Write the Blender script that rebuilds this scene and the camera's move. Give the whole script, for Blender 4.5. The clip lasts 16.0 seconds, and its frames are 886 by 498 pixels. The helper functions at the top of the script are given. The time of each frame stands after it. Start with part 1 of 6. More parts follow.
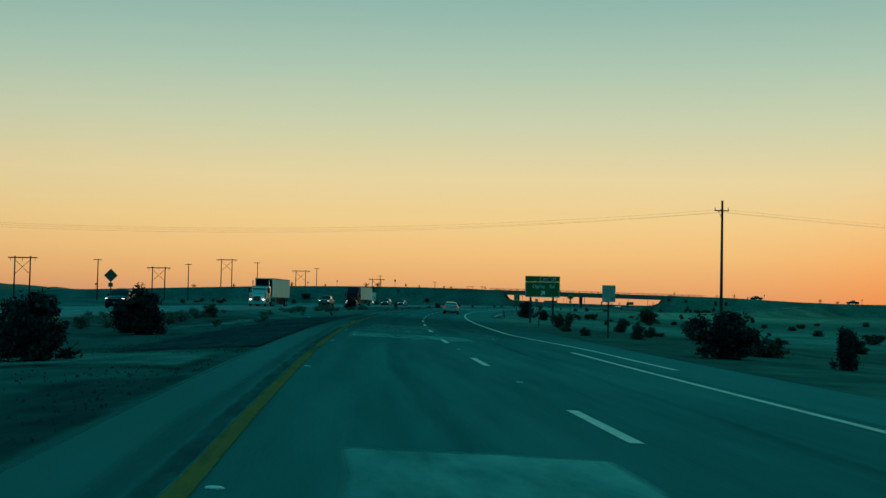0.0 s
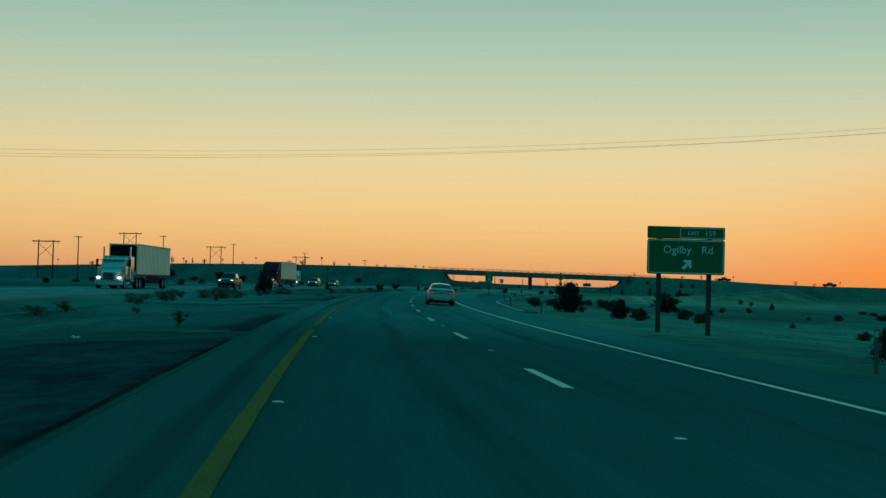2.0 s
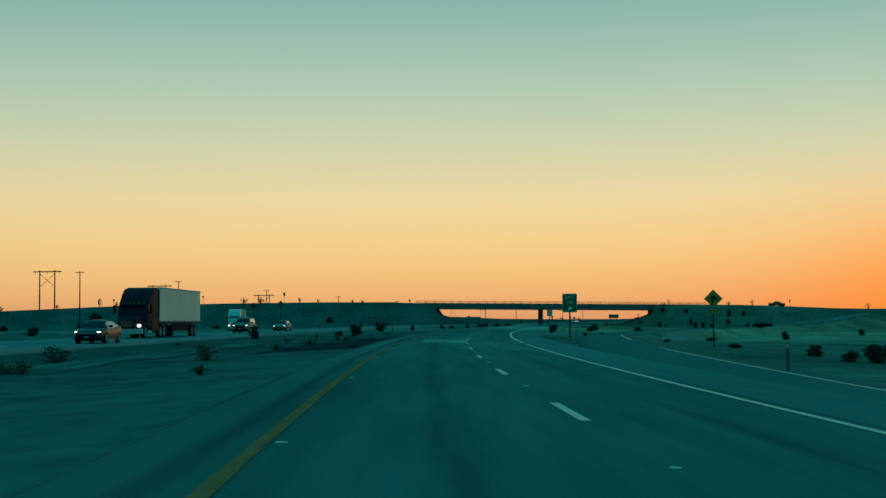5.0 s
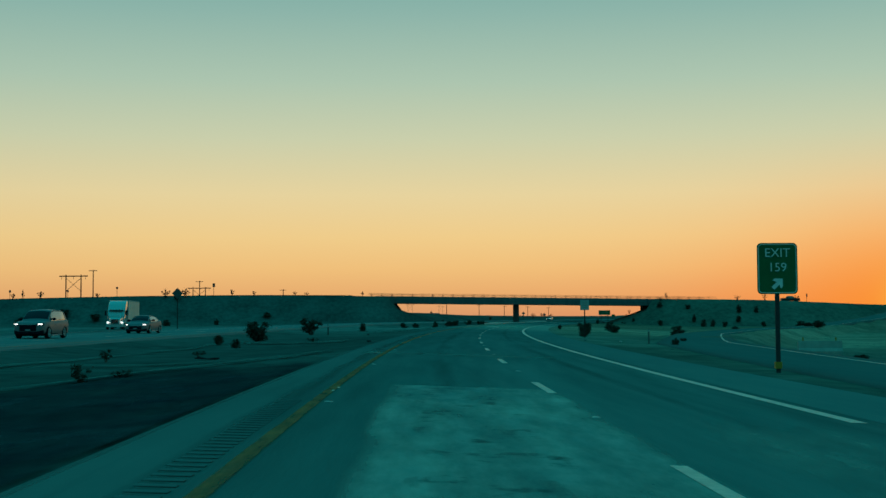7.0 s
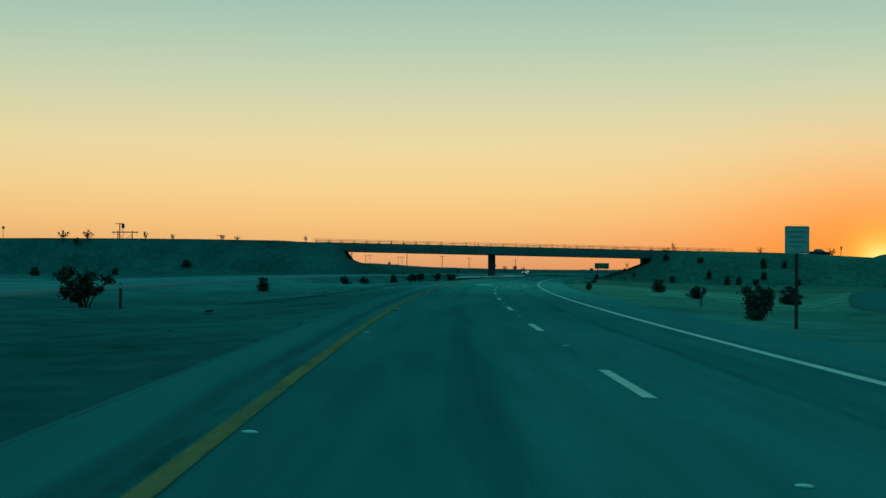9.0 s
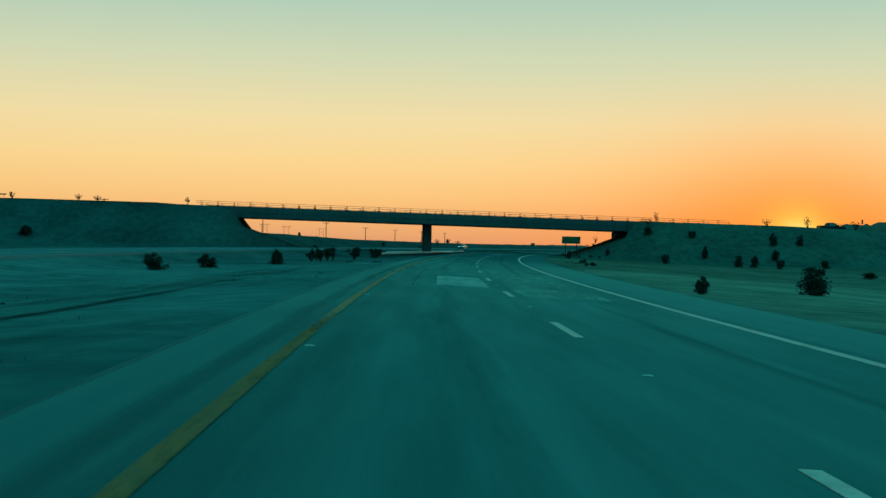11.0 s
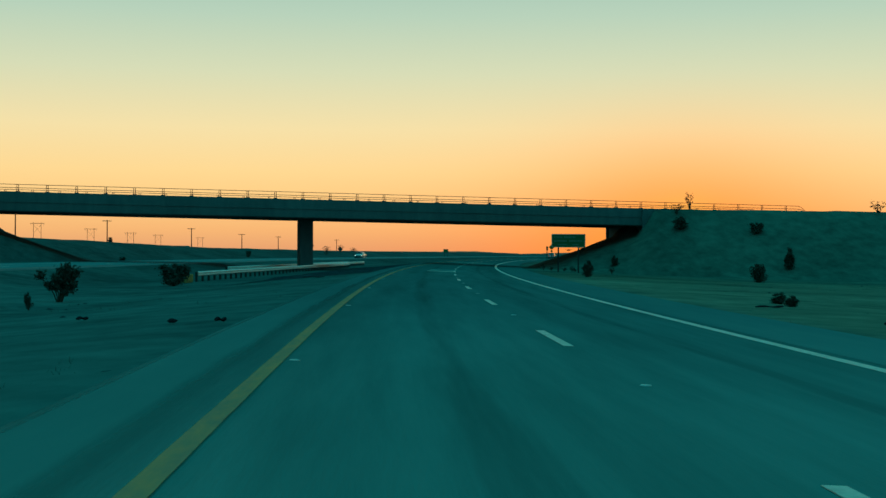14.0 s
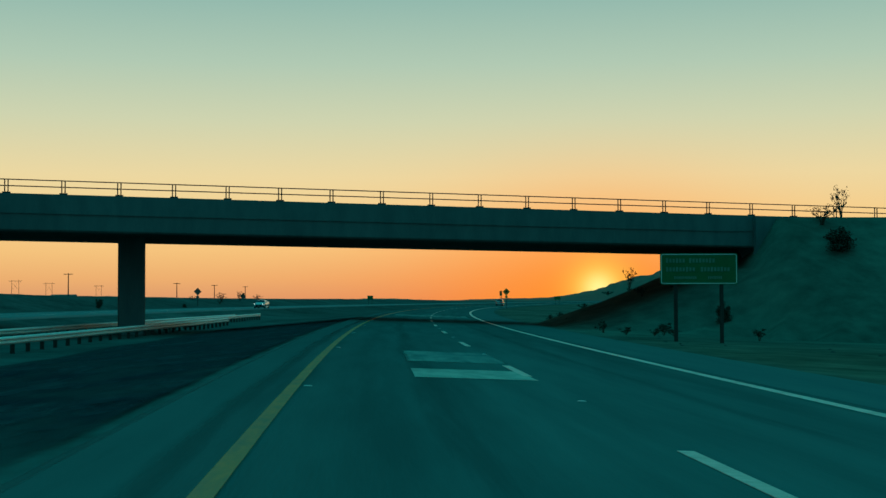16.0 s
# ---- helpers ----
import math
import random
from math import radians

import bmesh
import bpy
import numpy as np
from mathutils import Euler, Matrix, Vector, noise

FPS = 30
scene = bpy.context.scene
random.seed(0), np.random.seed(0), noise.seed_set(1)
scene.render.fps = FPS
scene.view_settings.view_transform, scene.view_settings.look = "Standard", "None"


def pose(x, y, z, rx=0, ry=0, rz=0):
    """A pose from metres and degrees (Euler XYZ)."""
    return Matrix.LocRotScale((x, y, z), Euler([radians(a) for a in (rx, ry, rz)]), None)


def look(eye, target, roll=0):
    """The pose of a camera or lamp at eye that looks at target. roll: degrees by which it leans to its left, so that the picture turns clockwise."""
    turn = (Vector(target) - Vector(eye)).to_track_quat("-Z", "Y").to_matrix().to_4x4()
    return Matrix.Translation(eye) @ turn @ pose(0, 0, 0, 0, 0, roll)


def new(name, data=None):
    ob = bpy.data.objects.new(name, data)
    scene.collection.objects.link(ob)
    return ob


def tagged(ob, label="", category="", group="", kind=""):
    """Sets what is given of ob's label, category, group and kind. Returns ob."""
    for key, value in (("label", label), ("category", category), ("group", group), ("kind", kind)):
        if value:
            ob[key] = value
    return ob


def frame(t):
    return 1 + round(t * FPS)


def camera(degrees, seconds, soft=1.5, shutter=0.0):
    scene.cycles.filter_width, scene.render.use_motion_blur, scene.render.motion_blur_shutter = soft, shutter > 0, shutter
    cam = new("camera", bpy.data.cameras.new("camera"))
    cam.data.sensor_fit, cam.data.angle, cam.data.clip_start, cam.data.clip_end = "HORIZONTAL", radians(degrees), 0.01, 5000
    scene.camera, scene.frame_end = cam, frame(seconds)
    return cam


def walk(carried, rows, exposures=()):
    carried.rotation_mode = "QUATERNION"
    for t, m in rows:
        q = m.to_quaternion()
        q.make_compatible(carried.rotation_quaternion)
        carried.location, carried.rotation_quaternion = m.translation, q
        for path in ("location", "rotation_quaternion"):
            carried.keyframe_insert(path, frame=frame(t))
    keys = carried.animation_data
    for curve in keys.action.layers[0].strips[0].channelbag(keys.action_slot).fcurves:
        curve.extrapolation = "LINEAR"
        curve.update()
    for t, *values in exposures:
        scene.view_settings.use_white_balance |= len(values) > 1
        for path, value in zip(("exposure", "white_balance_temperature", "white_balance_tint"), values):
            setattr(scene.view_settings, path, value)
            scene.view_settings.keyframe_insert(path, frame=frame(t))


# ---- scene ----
# Curvature of the road in thousandths per metre, at stations along it.
BENDS = ((-300, 0.747), (-50, 0.747), (100, 0.669), (250, 0.676), (400, 0.638), (550, 0.628), (750, 0.600), (1000, 0.30), (1300, 0.0), (6000, 0.0))


def between(table, s):
    """Linear interpolation in a table of (s, value)."""
    if s <= table[0][0]:
        return table[0][1]
    for (a, va), (b, vb) in zip(table, table[1:]):
        if s <= b:
            return va + (vb - va) * (s - a) / (b - a)
    return table[-1][1]


def smooth(a, b, v):
    u = min(max((v - a) / (b - a), 0.0), 1.0)
    return u * u * (3 - 2 * u)


STEP = 4.0
S0, S1 = -400.0, 4400.0
COUNT = int((S1 - S0) / STEP)
ZERO = int(-S0 / STEP)
BEND = [between(BENDS, S0 + i * STEP) * 0.001 for i in range(COUNT + 1)]
TURN = [0.0] * (COUNT + 1)
LINE = [(0.0, 0.0)] * (COUNT + 1)
for i in range(ZERO, COUNT):
    TURN[i + 1] = TURN[i] + 0.5 * (BEND[i] + BEND[i + 1]) * STEP
    a = 0.5 * (TURN[i] + TURN[i + 1])
    LINE[i + 1] = (LINE[i][0] + math.sin(a) * STEP, LINE[i][1] + math.cos(a) * STEP)
for i in range(ZERO, 0, -1):
    TURN[i - 1] = TURN[i] - 0.5 * (BEND[i] + BEND[i - 1]) * STEP
    a = 0.5 * (TURN[i] + TURN[i - 1])
    LINE[i - 1] = (LINE[i][0] - math.sin(a) * STEP, LINE[i][1] - math.cos(a) * STEP)


def turn_at(s):
    """How far the road has turned to the right at s metres, in radians."""
    k = min(max((s - S0) / STEP, 0.0), COUNT - 1e-6)
    i = int(k)
    return TURN[i] + (TURN[i + 1] - TURN[i]) * (k - i)


def road_xy(s, lat):
    """The place s metres along the yellow line and lat metres to the right of it."""
    k = min(max((s - S0) / STEP, 0.0), COUNT - 1e-6)
    i = int(k)
    u = k - i
    a = turn_at(s)
    x = LINE[i][0] + (LINE[i + 1][0] - LINE[i][0]) * u
    y = LINE[i][1] + (LINE[i + 1][1] - LINE[i][1]) * u
    return x + math.cos(a) * lat, y - math.sin(a) * lat


TILT = 0.039          # cross slope of the carriageway
PAVED = (-1.25, 10.4)  # its two edges, from the yellow line


def deck(lat):
    return -TILT * (lat - 1.5)


def far_edge(s):
    """The inner paved edge of the other carriageway."""
    return -16.0 - 10.0 * smooth(300, 560, s)


# The overpass: its middle, its direction and its abutments.
BX, BY, BA = 115.8, 613.4, math.radians(-10.0)
BU = (math.cos(BA), math.sin(BA))
BV = (-math.sin(BA), math.cos(BA))
ABUT = (-37.0, 39.2)
HALF = 6.5
CREST = ((-420, 0.3), (-270, 3.0), (-200, 5.6), (-150, 7.4), (-115, 8.0), (-80, 8.2), (-52, 8.0), (-41, 7.7), (-38.5, 7.1), (0, 6.7), (38.5, 6.4), (42, 6.55), (57, 6.3), (80, 5.6), (100, 4.7), (126, 4.2), (160, 4.3), (250, 4.2), (420, 1.2), (428, 0.2))


def bridge_uv(x, y):
    dx, dy = x - BX, y - BY
    return dx * BU[0] + dy * BU[1], dx * BV[0] + dy * BV[1]


def fill(x, y):
    """Height of the embankment that carries the crossing road, or a low number away from it."""
    u, v = bridge_uv(x, y)
    if abs(u) > 430 or abs(v) > 40:
        return -50.0
    top = between(CREST, u)
    wide = 13.0 * smooth(36, 75, u) if v < 0 else 0.0   # the exit ramp climbs beside it
    d = max(0.0, abs(v) - HALF - 1.2 - wide)
    e = min(u - ABUT[0], ABUT[1] - u)
    if u > 0:
        e += 1.2 * smooth(HALF - 2.0, HALF - 0.5, v) + 0.45 * max(0.0, v - HALF)      # the bank turns away behind the bridge
    if e <= 0:
        return top - 0.5 * d
    foot = 4.3 - e / 2.9 if u < 0 else 3.7 - e / 2.8
    return max(foot - 0.35 * d, min(top - 0.5 * math.hypot(d, 2.4 * e), foot))


RIGHT = ((10.4, -0.42), (13.5, -0.5), (17, -0.62), (39, -2.3), (80, -2.4), (2000, -2.4))
RIGHT_FAR = ((10.4, -0.42), (13.5, -0.5), (17, -0.65), (30, -1.15), (41, -1.4), (80, -1.6), (2000, -1.6))   # nearer the overpass


# A low bank beyond the bridge that carries the far ramp: station and crest height.
BANK = ((600, -0.3), (632, 3.0), (660, 2.95), (690, 2.55), (740, 2.15), (800, 1.95), (900, 1.85), (1100, 1.5), (1400, -0.3))


def plain(s, lat):
    """Height of the open ground beside the road."""
    f = far_edge(s)
    if lat > PAVED[1]:
        k = smooth(380, 560, s)
        return between(RIGHT, lat) * (1 - k) + between(RIGHT_FAR, lat) * k
    if lat >= PAVED[0]:
        return deck(lat) - 0.07
    deep = 0.30 + 0.55 * smooth(380, 560, s)
    edge = deck(PAVED[0]) - 0.05
    if lat > f:
        u = (PAVED[0] - lat) / (PAVED[0] - f)
        rim = edge + (-0.02 - edge) * u
        return rim - deep * min(1.0, 2.6 * u, 5.0 * (1 - u))
    if lat > f - 12.0:
        return -0.05
    low = -0.05 - 0.25 * smooth(0, 20, f - 12 - lat)
    if 600 < s < 1400:
        k = smooth(39.5, 54, -lat) * (1 - smooth(80, 110, -lat))
        return low + (between(BANK, s) + 0.3) * k
    return low


# The exit ramp: station and offset of its middle, and its height.
EXIT = ((60, 8.8), (150, 8.9), (200, 10.1), (259, 14.4), (326, 18.6), (380, 27.0), (430, 40.0), (480, 57), (530, 76), (585, 92))
EXIT_Z = ((200, -0.55), (326, -0.68), (480, -0.65), (530, 0.7), (585, 2.6))


def ramp_fill(s, lat):
    if lat < 10.4 or s < 240 or s > 590:
        return -50.0
    d = max(0.0, abs(lat - between(EXIT, s)) * 0.95 - 3.6)
    return between(EXIT_Z, s) - d / 2.6


def ground_z(s, lat):
    x, y = road_xy(s, lat)
    return max(plain(s, lat), fill(x, y), ramp_fill(s, lat))


def road_sl(x, y):
    """The station and the offset of a place."""
    best, s = 1e18, 0.0
    for i in range(0, COUNT, 4):
        d = (LINE[i][0] - x) ** 2 + (LINE[i][1] - y) ** 2
        if d < best:
            best, s = d, S0 + i * STEP
    for _ in range(4):
        cx, cy = road_xy(s, 0)
        a = turn_at(s)
        s += ((x - cx) * math.sin(a) + (y - cy) * math.cos(a)) / (1.0 - 0.0006 * 0)
    cx, cy = road_xy(s, 0)
    a = turn_at(s)
    return s, (x - cx) * math.cos(a) - (y - cy) * math.sin(a)


# ---- camera ----
cam = camera(38.22, 16.0, 1.45)
# seconds, metres along, metres right of the yellow line, degrees right of the road, up, lean
DRIVE = [
    (0.0, 0.0, 0.973, 4.41, 2.386, 1.217), (0.5, 17.23, 0.799, 4.618, 2.254, 1.138),
    (1.0, 34.43, 0.651, 4.921, 2.066, 1.05), (1.5, 51.6, 0.614, 5.138, 1.815, 1.047),
    (2.0, 68.74, 0.696, 5.065, 1.583, 1.452), (2.5, 85.84, 0.834, 4.668, 1.347, 1.233),
    (3.0, 102.92, 0.996, 4.064, 1.353, 0.818), (3.5, 119.96, 1.157, 3.501, 1.671, 0.157),
    (4.0, 136.97, 1.267, 2.972, 2.316, -0.188), (4.6, 157.35, 1.32, 2.45, 2.95, -0.35),
    (5.2, 177.7, 1.36, 2.12, 3.35, -0.5), (5.8, 198.0, 1.39, 1.9, 3.47, -0.62),
    (6.5, 221.7, 1.417, 1.724, 3.345, -0.67), (7.0, 238.59, 1.416, 1.583, 3.086, -0.259),
    (7.5, 255.46, 1.46, 1.336, 2.741, 0.488), (8.0, 272.31, 1.49, 1.067, 2.213, 0.541),
    (8.5, 289.16, 1.484, 0.898, 1.562, 0.438), (9.0, 306.05, 1.458, 0.795, 0.946, 0.507),
    (9.6, 326.36, 1.42, 0.86, 0.38, 0.7), (10.2, 346.7, 1.38, 1.1, 0.05, 0.92),
    (10.8, 367.1, 1.33, 1.52, -0.13, 1.13), (11.5, 390.99, 1.283, 1.988, -0.392, 1.332),
    (12.0, 408.08, 1.286, 2.212, -0.642, 1.392), (12.5, 425.2, 1.282, 2.321, -0.741, 1.377),
    (13.0, 442.36, 1.271, 2.394, -0.539, 1.154), (13.5, 459.56, 1.258, 2.505, -0.195, 0.665),
    (14.0, 476.8, 1.198, 2.723, 0.202, 0.261), (14.5, 494.08, 1.131, 3.057, 0.74, 0.045),
    (15.0, 511.39, 0.997, 3.469, 1.196, -0.242), (15.5, 528.75, 0.937, 3.771, 1.766, -0.322),
    (16.0, 546.14, 0.934, 3.95, 2.31, -0.214),
]
rows = []
for t, s, lat, right, up, lean in DRIVE:
    x, y = road_xy(s, lat)
    a, e = turn_at(s) + radians(right), radians(up)
    eye = Vector((x, y, 1.2256))
    way = Vector((math.sin(a) * math.cos(e), math.cos(a) * math.cos(e), math.sin(e)))
    rows.append((t, look(eye, eye + way * 50, lean)))
walk(cam, rows, [(0.0, -0.05), (1.3, 0.0), (2.3, -0.06), (3.0, 0.0), (4.0, 0.0), (6.4, 0.0), (7.0, -0.07), (7.5, -0.12), (8.2, -0.04), (9.0, 0.02), (11.5, 0.1), (13.2, 0.12), (14.5, 0.15), (15.3, 0.12), (16.0, 0.0)])

# ---- sky and sun ----
SUN_AZ, SUN_EL = radians(31.6), radians(0.5)   # azimuth clockwise from +y
SUN_DIR = Vector((math.sin(SUN_AZ) * math.cos(SUN_EL), math.cos(SUN_AZ) * math.cos(SUN_EL), math.sin(SUN_EL)))


def srgb(r, g, b):
    return tuple((c / 255 / 12.92 if c <= 10 else ((c / 255 + 0.055) / 1.055) ** 2.4) for c in (r, g, b)) + (1.0,)


world = bpy.data.worlds.new("dusk_sky")
scene.world = world
world.use_nodes = True
wt = world.node_tree
wn, wl = wt.nodes, wt.links
background = wn["Background"]
coord = wn.new("ShaderNodeTexCoord")
norm = wn.new("ShaderNodeVectorMath")
norm.operation = "NORMALIZE"
wl.new(coord.outputs["Generated"], norm.inputs[0])
sep = wn.new("ShaderNodeSeparateXYZ")
wl.new(norm.outputs[0], sep.inputs[0])


def wmath(op, a, b=None, clamp=False):
    n = wn.new("ShaderNodeMath")
    n.operation, n.use_clamp = op, clamp
    for i, v in enumerate((a, b)):
        if v is None:
            continue
        if isinstance(v, (int, float)):
            n.inputs[i].default_value = v
        else:
            wl.new(v, n.inputs[i])
    return n.outputs[0]


def wramp(fac, stops):
    n = wn.new("ShaderNodeValToRGB")
    el = n.color_ramp.elements
    while len(el) > 1:
        el.remove(el[-1])
    el[0].position, el[0].color = stops[0]
    for p, c in stops[1:]:
        e = el.new(p)
        e.color = c
    wl.new(fac, n.inputs[0])
    return n.outputs[0]


def wmix(fac, a, b, mode="MIX"):
    n = wn.new("ShaderNodeMix")
    n.data_type, n.blend_type = "RGBA", mode
    for sock, v in ((n.inputs[0], fac), (n.inputs[6], a), (n.inputs[7], b)):
        if isinstance(v, (int, float)):
            sock.default_value = v
        elif isinstance(v, tuple):
            sock.default_value = v
        else:
            wl.new(v, sock)
    return n.outputs[2]


elev = wmath("MULTIPLY", wmath("ARCSINE", sep.outputs["Z"]), 180 / math.pi)
low = wmath("DIVIDE", elev, 30.0, True)
WEST = [(0, srgb(218, 153, 108)), (1 / 30, srgb(236, 175, 112)), (2.2 / 30, srgb(244, 195, 125)), (3.6 / 30, srgb(244, 208, 141)),
        (5.5 / 30, srgb(235, 215, 161)), (8 / 30, srgb(206, 211, 175)), (10.5 / 30, srgb(176, 201, 179)), (13.5 / 30, srgb(144, 184, 173)),
        (18 / 30, srgb(82, 158, 158)), (1.0, (0.012, 0.27, 0.29, 1))]
EAST = [(0, srgb(60, 100, 106)), (4 / 30, srgb(72, 116, 118)), (10 / 30, srgb(60, 128, 132)), (18 / 30, srgb(44, 132, 138)), (1.0, (0.012, 0.24, 0.27, 1))]
flat_len = wmath("MAXIMUM", wmath("SQRT", wmath("ADD", wmath("MULTIPLY", sep.outputs["X"], sep.outputs["X"]), wmath("MULTIPLY", sep.outputs["Y"], sep.outputs["Y"]))), 0.001)
toward = wmath("DIVIDE", wmath("ADD", wmath("MULTIPLY", sep.outputs["X"], math.sin(SUN_AZ)), wmath("MULTIPLY", sep.outputs["Y"], math.cos(SUN_AZ))), flat_len)
side = wn.new("ShaderNodeMapRange")
side.interpolation_type = "SMOOTHSTEP"
side.inputs[1].default_value, side.inputs[2].default_value = -0.5, 0.95
wl.new(toward, side.inputs[0])
sky_col = wmix(side.outputs[0], wramp(low, EAST), wramp(low, WEST))
dot = wn.new("ShaderNodeVectorMath")
dot.operation = "DOT_PRODUCT"
wl.new(norm.outputs[0], dot.inputs[0])
dot.inputs[1].default_value = SUN_DIR
off = wmath("MULTIPLY", wmath("ARCCOSINE", wmath("MINIMUM", dot.outputs["Value"], 1.0)), 180 / math.pi)   # degrees from the sun
wide_glow = wmath("MULTIPLY", wmath("POWER", 2.718, wmath("MULTIPLY", wmath("MULTIPLY", off, off), -1 / 120.0)), wmath("POWER", wmath("SUBTRACT", 1.0, wmath("DIVIDE", elev, 8.0, True), True), 2.4))
sky_col = wmix(wmath("MULTIPLY", wide_glow, 0.8), sky_col, srgb(255, 132, 48))
mid_glow = wmath("MULTIPLY", wmath("POWER", 2.718, wmath("MULTIPLY", wmath("MULTIPLY", off, off), -1 / 36.0)), wmath("SUBTRACT", 1.0, wmath("DIVIDE", elev, 9.0, True), True))
sky_col = wmix(wmath("MULTIPLY", mid_glow, 0.78), sky_col, srgb(255, 146, 38))
near_glow = wmath("POWER", 2.718, wmath("MULTIPLY", wmath("MULTIPLY", off, off), -1 / 1.5))
sky_col = wmix(near_glow, sky_col, (1.0, 0.66, 0.09, 1))
core_glow = wmath("POWER", 2.718, wmath("MULTIPLY", wmath("MULTIPLY", off, off), -1 / 0.35))
sky_col = wmix(core_glow, sky_col, (1.15, 0.92, 0.30, 1))
nishita = wn.new("ShaderNodeTexSky")
nishita.sky_type = "NISHITA"
nishita.sun_disc = False
nishita.sun_elevation, nishita.sun_rotation = SUN_EL, SUN_AZ
sky_col = wmix(0.002, sky_col, nishita.outputs[0], "ADD")
up_mask = wn.new("ShaderNodeMapRange")
up_mask.inputs[1].default_value, up_mask.inputs[2].default_value = 24.0, 60.0
wl.new(elev, up_mask.inputs[0])
sky_col = wmix(up_mask.outputs[0], sky_col, (0.0, 0.56, 0.64, 1))
wl.new(sky_col, background.inputs[0])
background.inputs[1].default_value = 1.0

sun = new("sun", bpy.data.lights.new("sun", "SUN"))
sun.data.energy, sun.data.angle, sun.data.color = 0.08, radians(2.0), (1.0, 0.62, 0.30)
sun.matrix_world = look(SUN_DIR * 100, (0, 0, 0))


# ---- materials ----
def material(name, base, rough=0.9, metal=0.0, spec=0.2, other=None, scale=6.0, scale2=0.6, amount=0.5, bump=0.0, bump_scale=40.0, stretch=(1, 1, 1), uv=False, emit=0.0, coat=0.0):
    """A surface whose colour wanders between base and other at two scales, with fine relief."""
    m = bpy.data.materials.new(name)
    m.use_nodes = True
    nt = m.node_tree
    p = nt.nodes["Principled BSDF"]
    p.inputs["Base Color"].default_value = (*base, 1)
    p.inputs["Roughness"].default_value = rough
    p.inputs["Metallic"].default_value = metal
    p.inputs["Specular IOR Level"].default_value = spec
    p.inputs["Coat Weight"].default_value = coat
    p.inputs["Coat Roughness"].default_value = 0.04
    if emit:
        p.inputs["Emission Color"].default_value = (*base, 1)
        p.inputs["Emission Strength"].default_value = emit
    if other or bump:
        tc = nt.nodes.new("ShaderNodeTexCoord")
        mp = nt.nodes.new("ShaderNodeMapping")
        mp.inputs["Scale"].default_value = stretch
        nt.links.new(tc.outputs["UV" if uv else "Object"], mp.inputs[0])
    if other:
        facs = []
        for sc, det in ((scale, 6.0), (scale2, 3.0)):
            n = nt.nodes.new("ShaderNodeTexNoise")
            n.inputs["Scale"].default_value, n.inputs["Detail"].default_value, n.inputs["Roughness"].default_value = sc, det, 0.6
            nt.links.new(mp.outputs[0], n.inputs["Vector"])
            facs.append(n.outputs["Fac"])
        av = nt.nodes.new("ShaderNodeMath")
        av.operation = "ADD"
        nt.links.new(facs[0], av.inputs[0])
        nt.links.new(facs[1], av.inputs[1])
        mr = nt.nodes.new("ShaderNodeMapRange")
        mr.inputs[1].default_value, mr.inputs[2].default_value = 1.0 - amount * 0.6, 1.0 + amount * 0.6
        nt.links.new(av.outputs[0], mr.inputs[0])
        mx = nt.nodes.new("ShaderNodeMix")
        mx.data_type = "RGBA"
        mx.inputs[6].default_value, mx.inputs[7].default_value = (*base, 1), (*other, 1)
        nt.links.new(mr.outputs[0], mx.inputs[0])
        nt.links.new(mx.outputs[2], p.inputs["Base Color"])
    if bump:
        n = nt.nodes.new("ShaderNodeTexNoise")
        n.inputs["Scale"].default_value, n.inputs["Detail"].default_value = bump_scale, 5.0
        nt.links.new(mp.outputs[0], n.inputs["Vector"])
        b = nt.nodes.new("ShaderNodeBump")
        b.inputs["Strength"].default_value, b.inputs["Distance"].default_value = bump, 0.05
        nt.links.new(n.outputs["Fac"], b.inputs["Height"])
        nt.links.new(b.outputs[0], p.inputs["Normal"])
    return m


SAND = material("desert_sand", (0.105, 0.148, 0.132), 0.97, spec=0.0, other=(0.040, 0.058, 0.054), scale=0.9, scale2=0.11, amount=0.55, bump=0.13, bump_scale=2.6, stretch=(1, 0.7, 1))
ASPHALT = material("worn_asphalt", (0.092, 0.158, 0.149), 0.9, spec=0.0, other=(0.056, 0.102, 0.097), scale=1.6, scale2=0.35, amount=0.45, bump=0.25, bump_scale=30, stretch=(1.0, 0.07, 1), uv=True)
ASPHALT_PLAIN = material("grey_asphalt", (0.10, 0.165, 0.155), 0.9, spec=0.0, other=(0.07, 0.12, 0.115), scale=1.4, scale2=0.2, amount=0.5, bump=0.2, bump_scale=20)
SHOULDER = material("shoulder_asphalt", (0.105, 0.168, 0.155), 0.92, spec=0.0, other=(0.08, 0.132, 0.13), scale=1.4, scale2=0.3, amount=0.6, bump=0.3, bump_scale=30, stretch=(1.0, 0.12, 1), uv=True)
WHITE_LINE = material("white_road_paint", (0.92, 0.52, 0.43), 0.7, spec=0.05, other=(0.58, 0.34, 0.28), scale=9, scale2=1.5, amount=0.5)
YELLOW_LINE = material("yellow_road_paint", (0.80, 0.185, 0.075), 0.8, spec=0.02, other=(0.42, 0.15, 0.085), scale=5, scale2=0.8, amount=0.55, uv=True, stretch=(2, 0.4, 1))
MARKER = material("marker_ceramic", (0.60, 0.56, 0.50), 0.5, spec=0.2, other=(0.30, 0.32, 0.30), scale=18, scale2=5, amount=0.6)
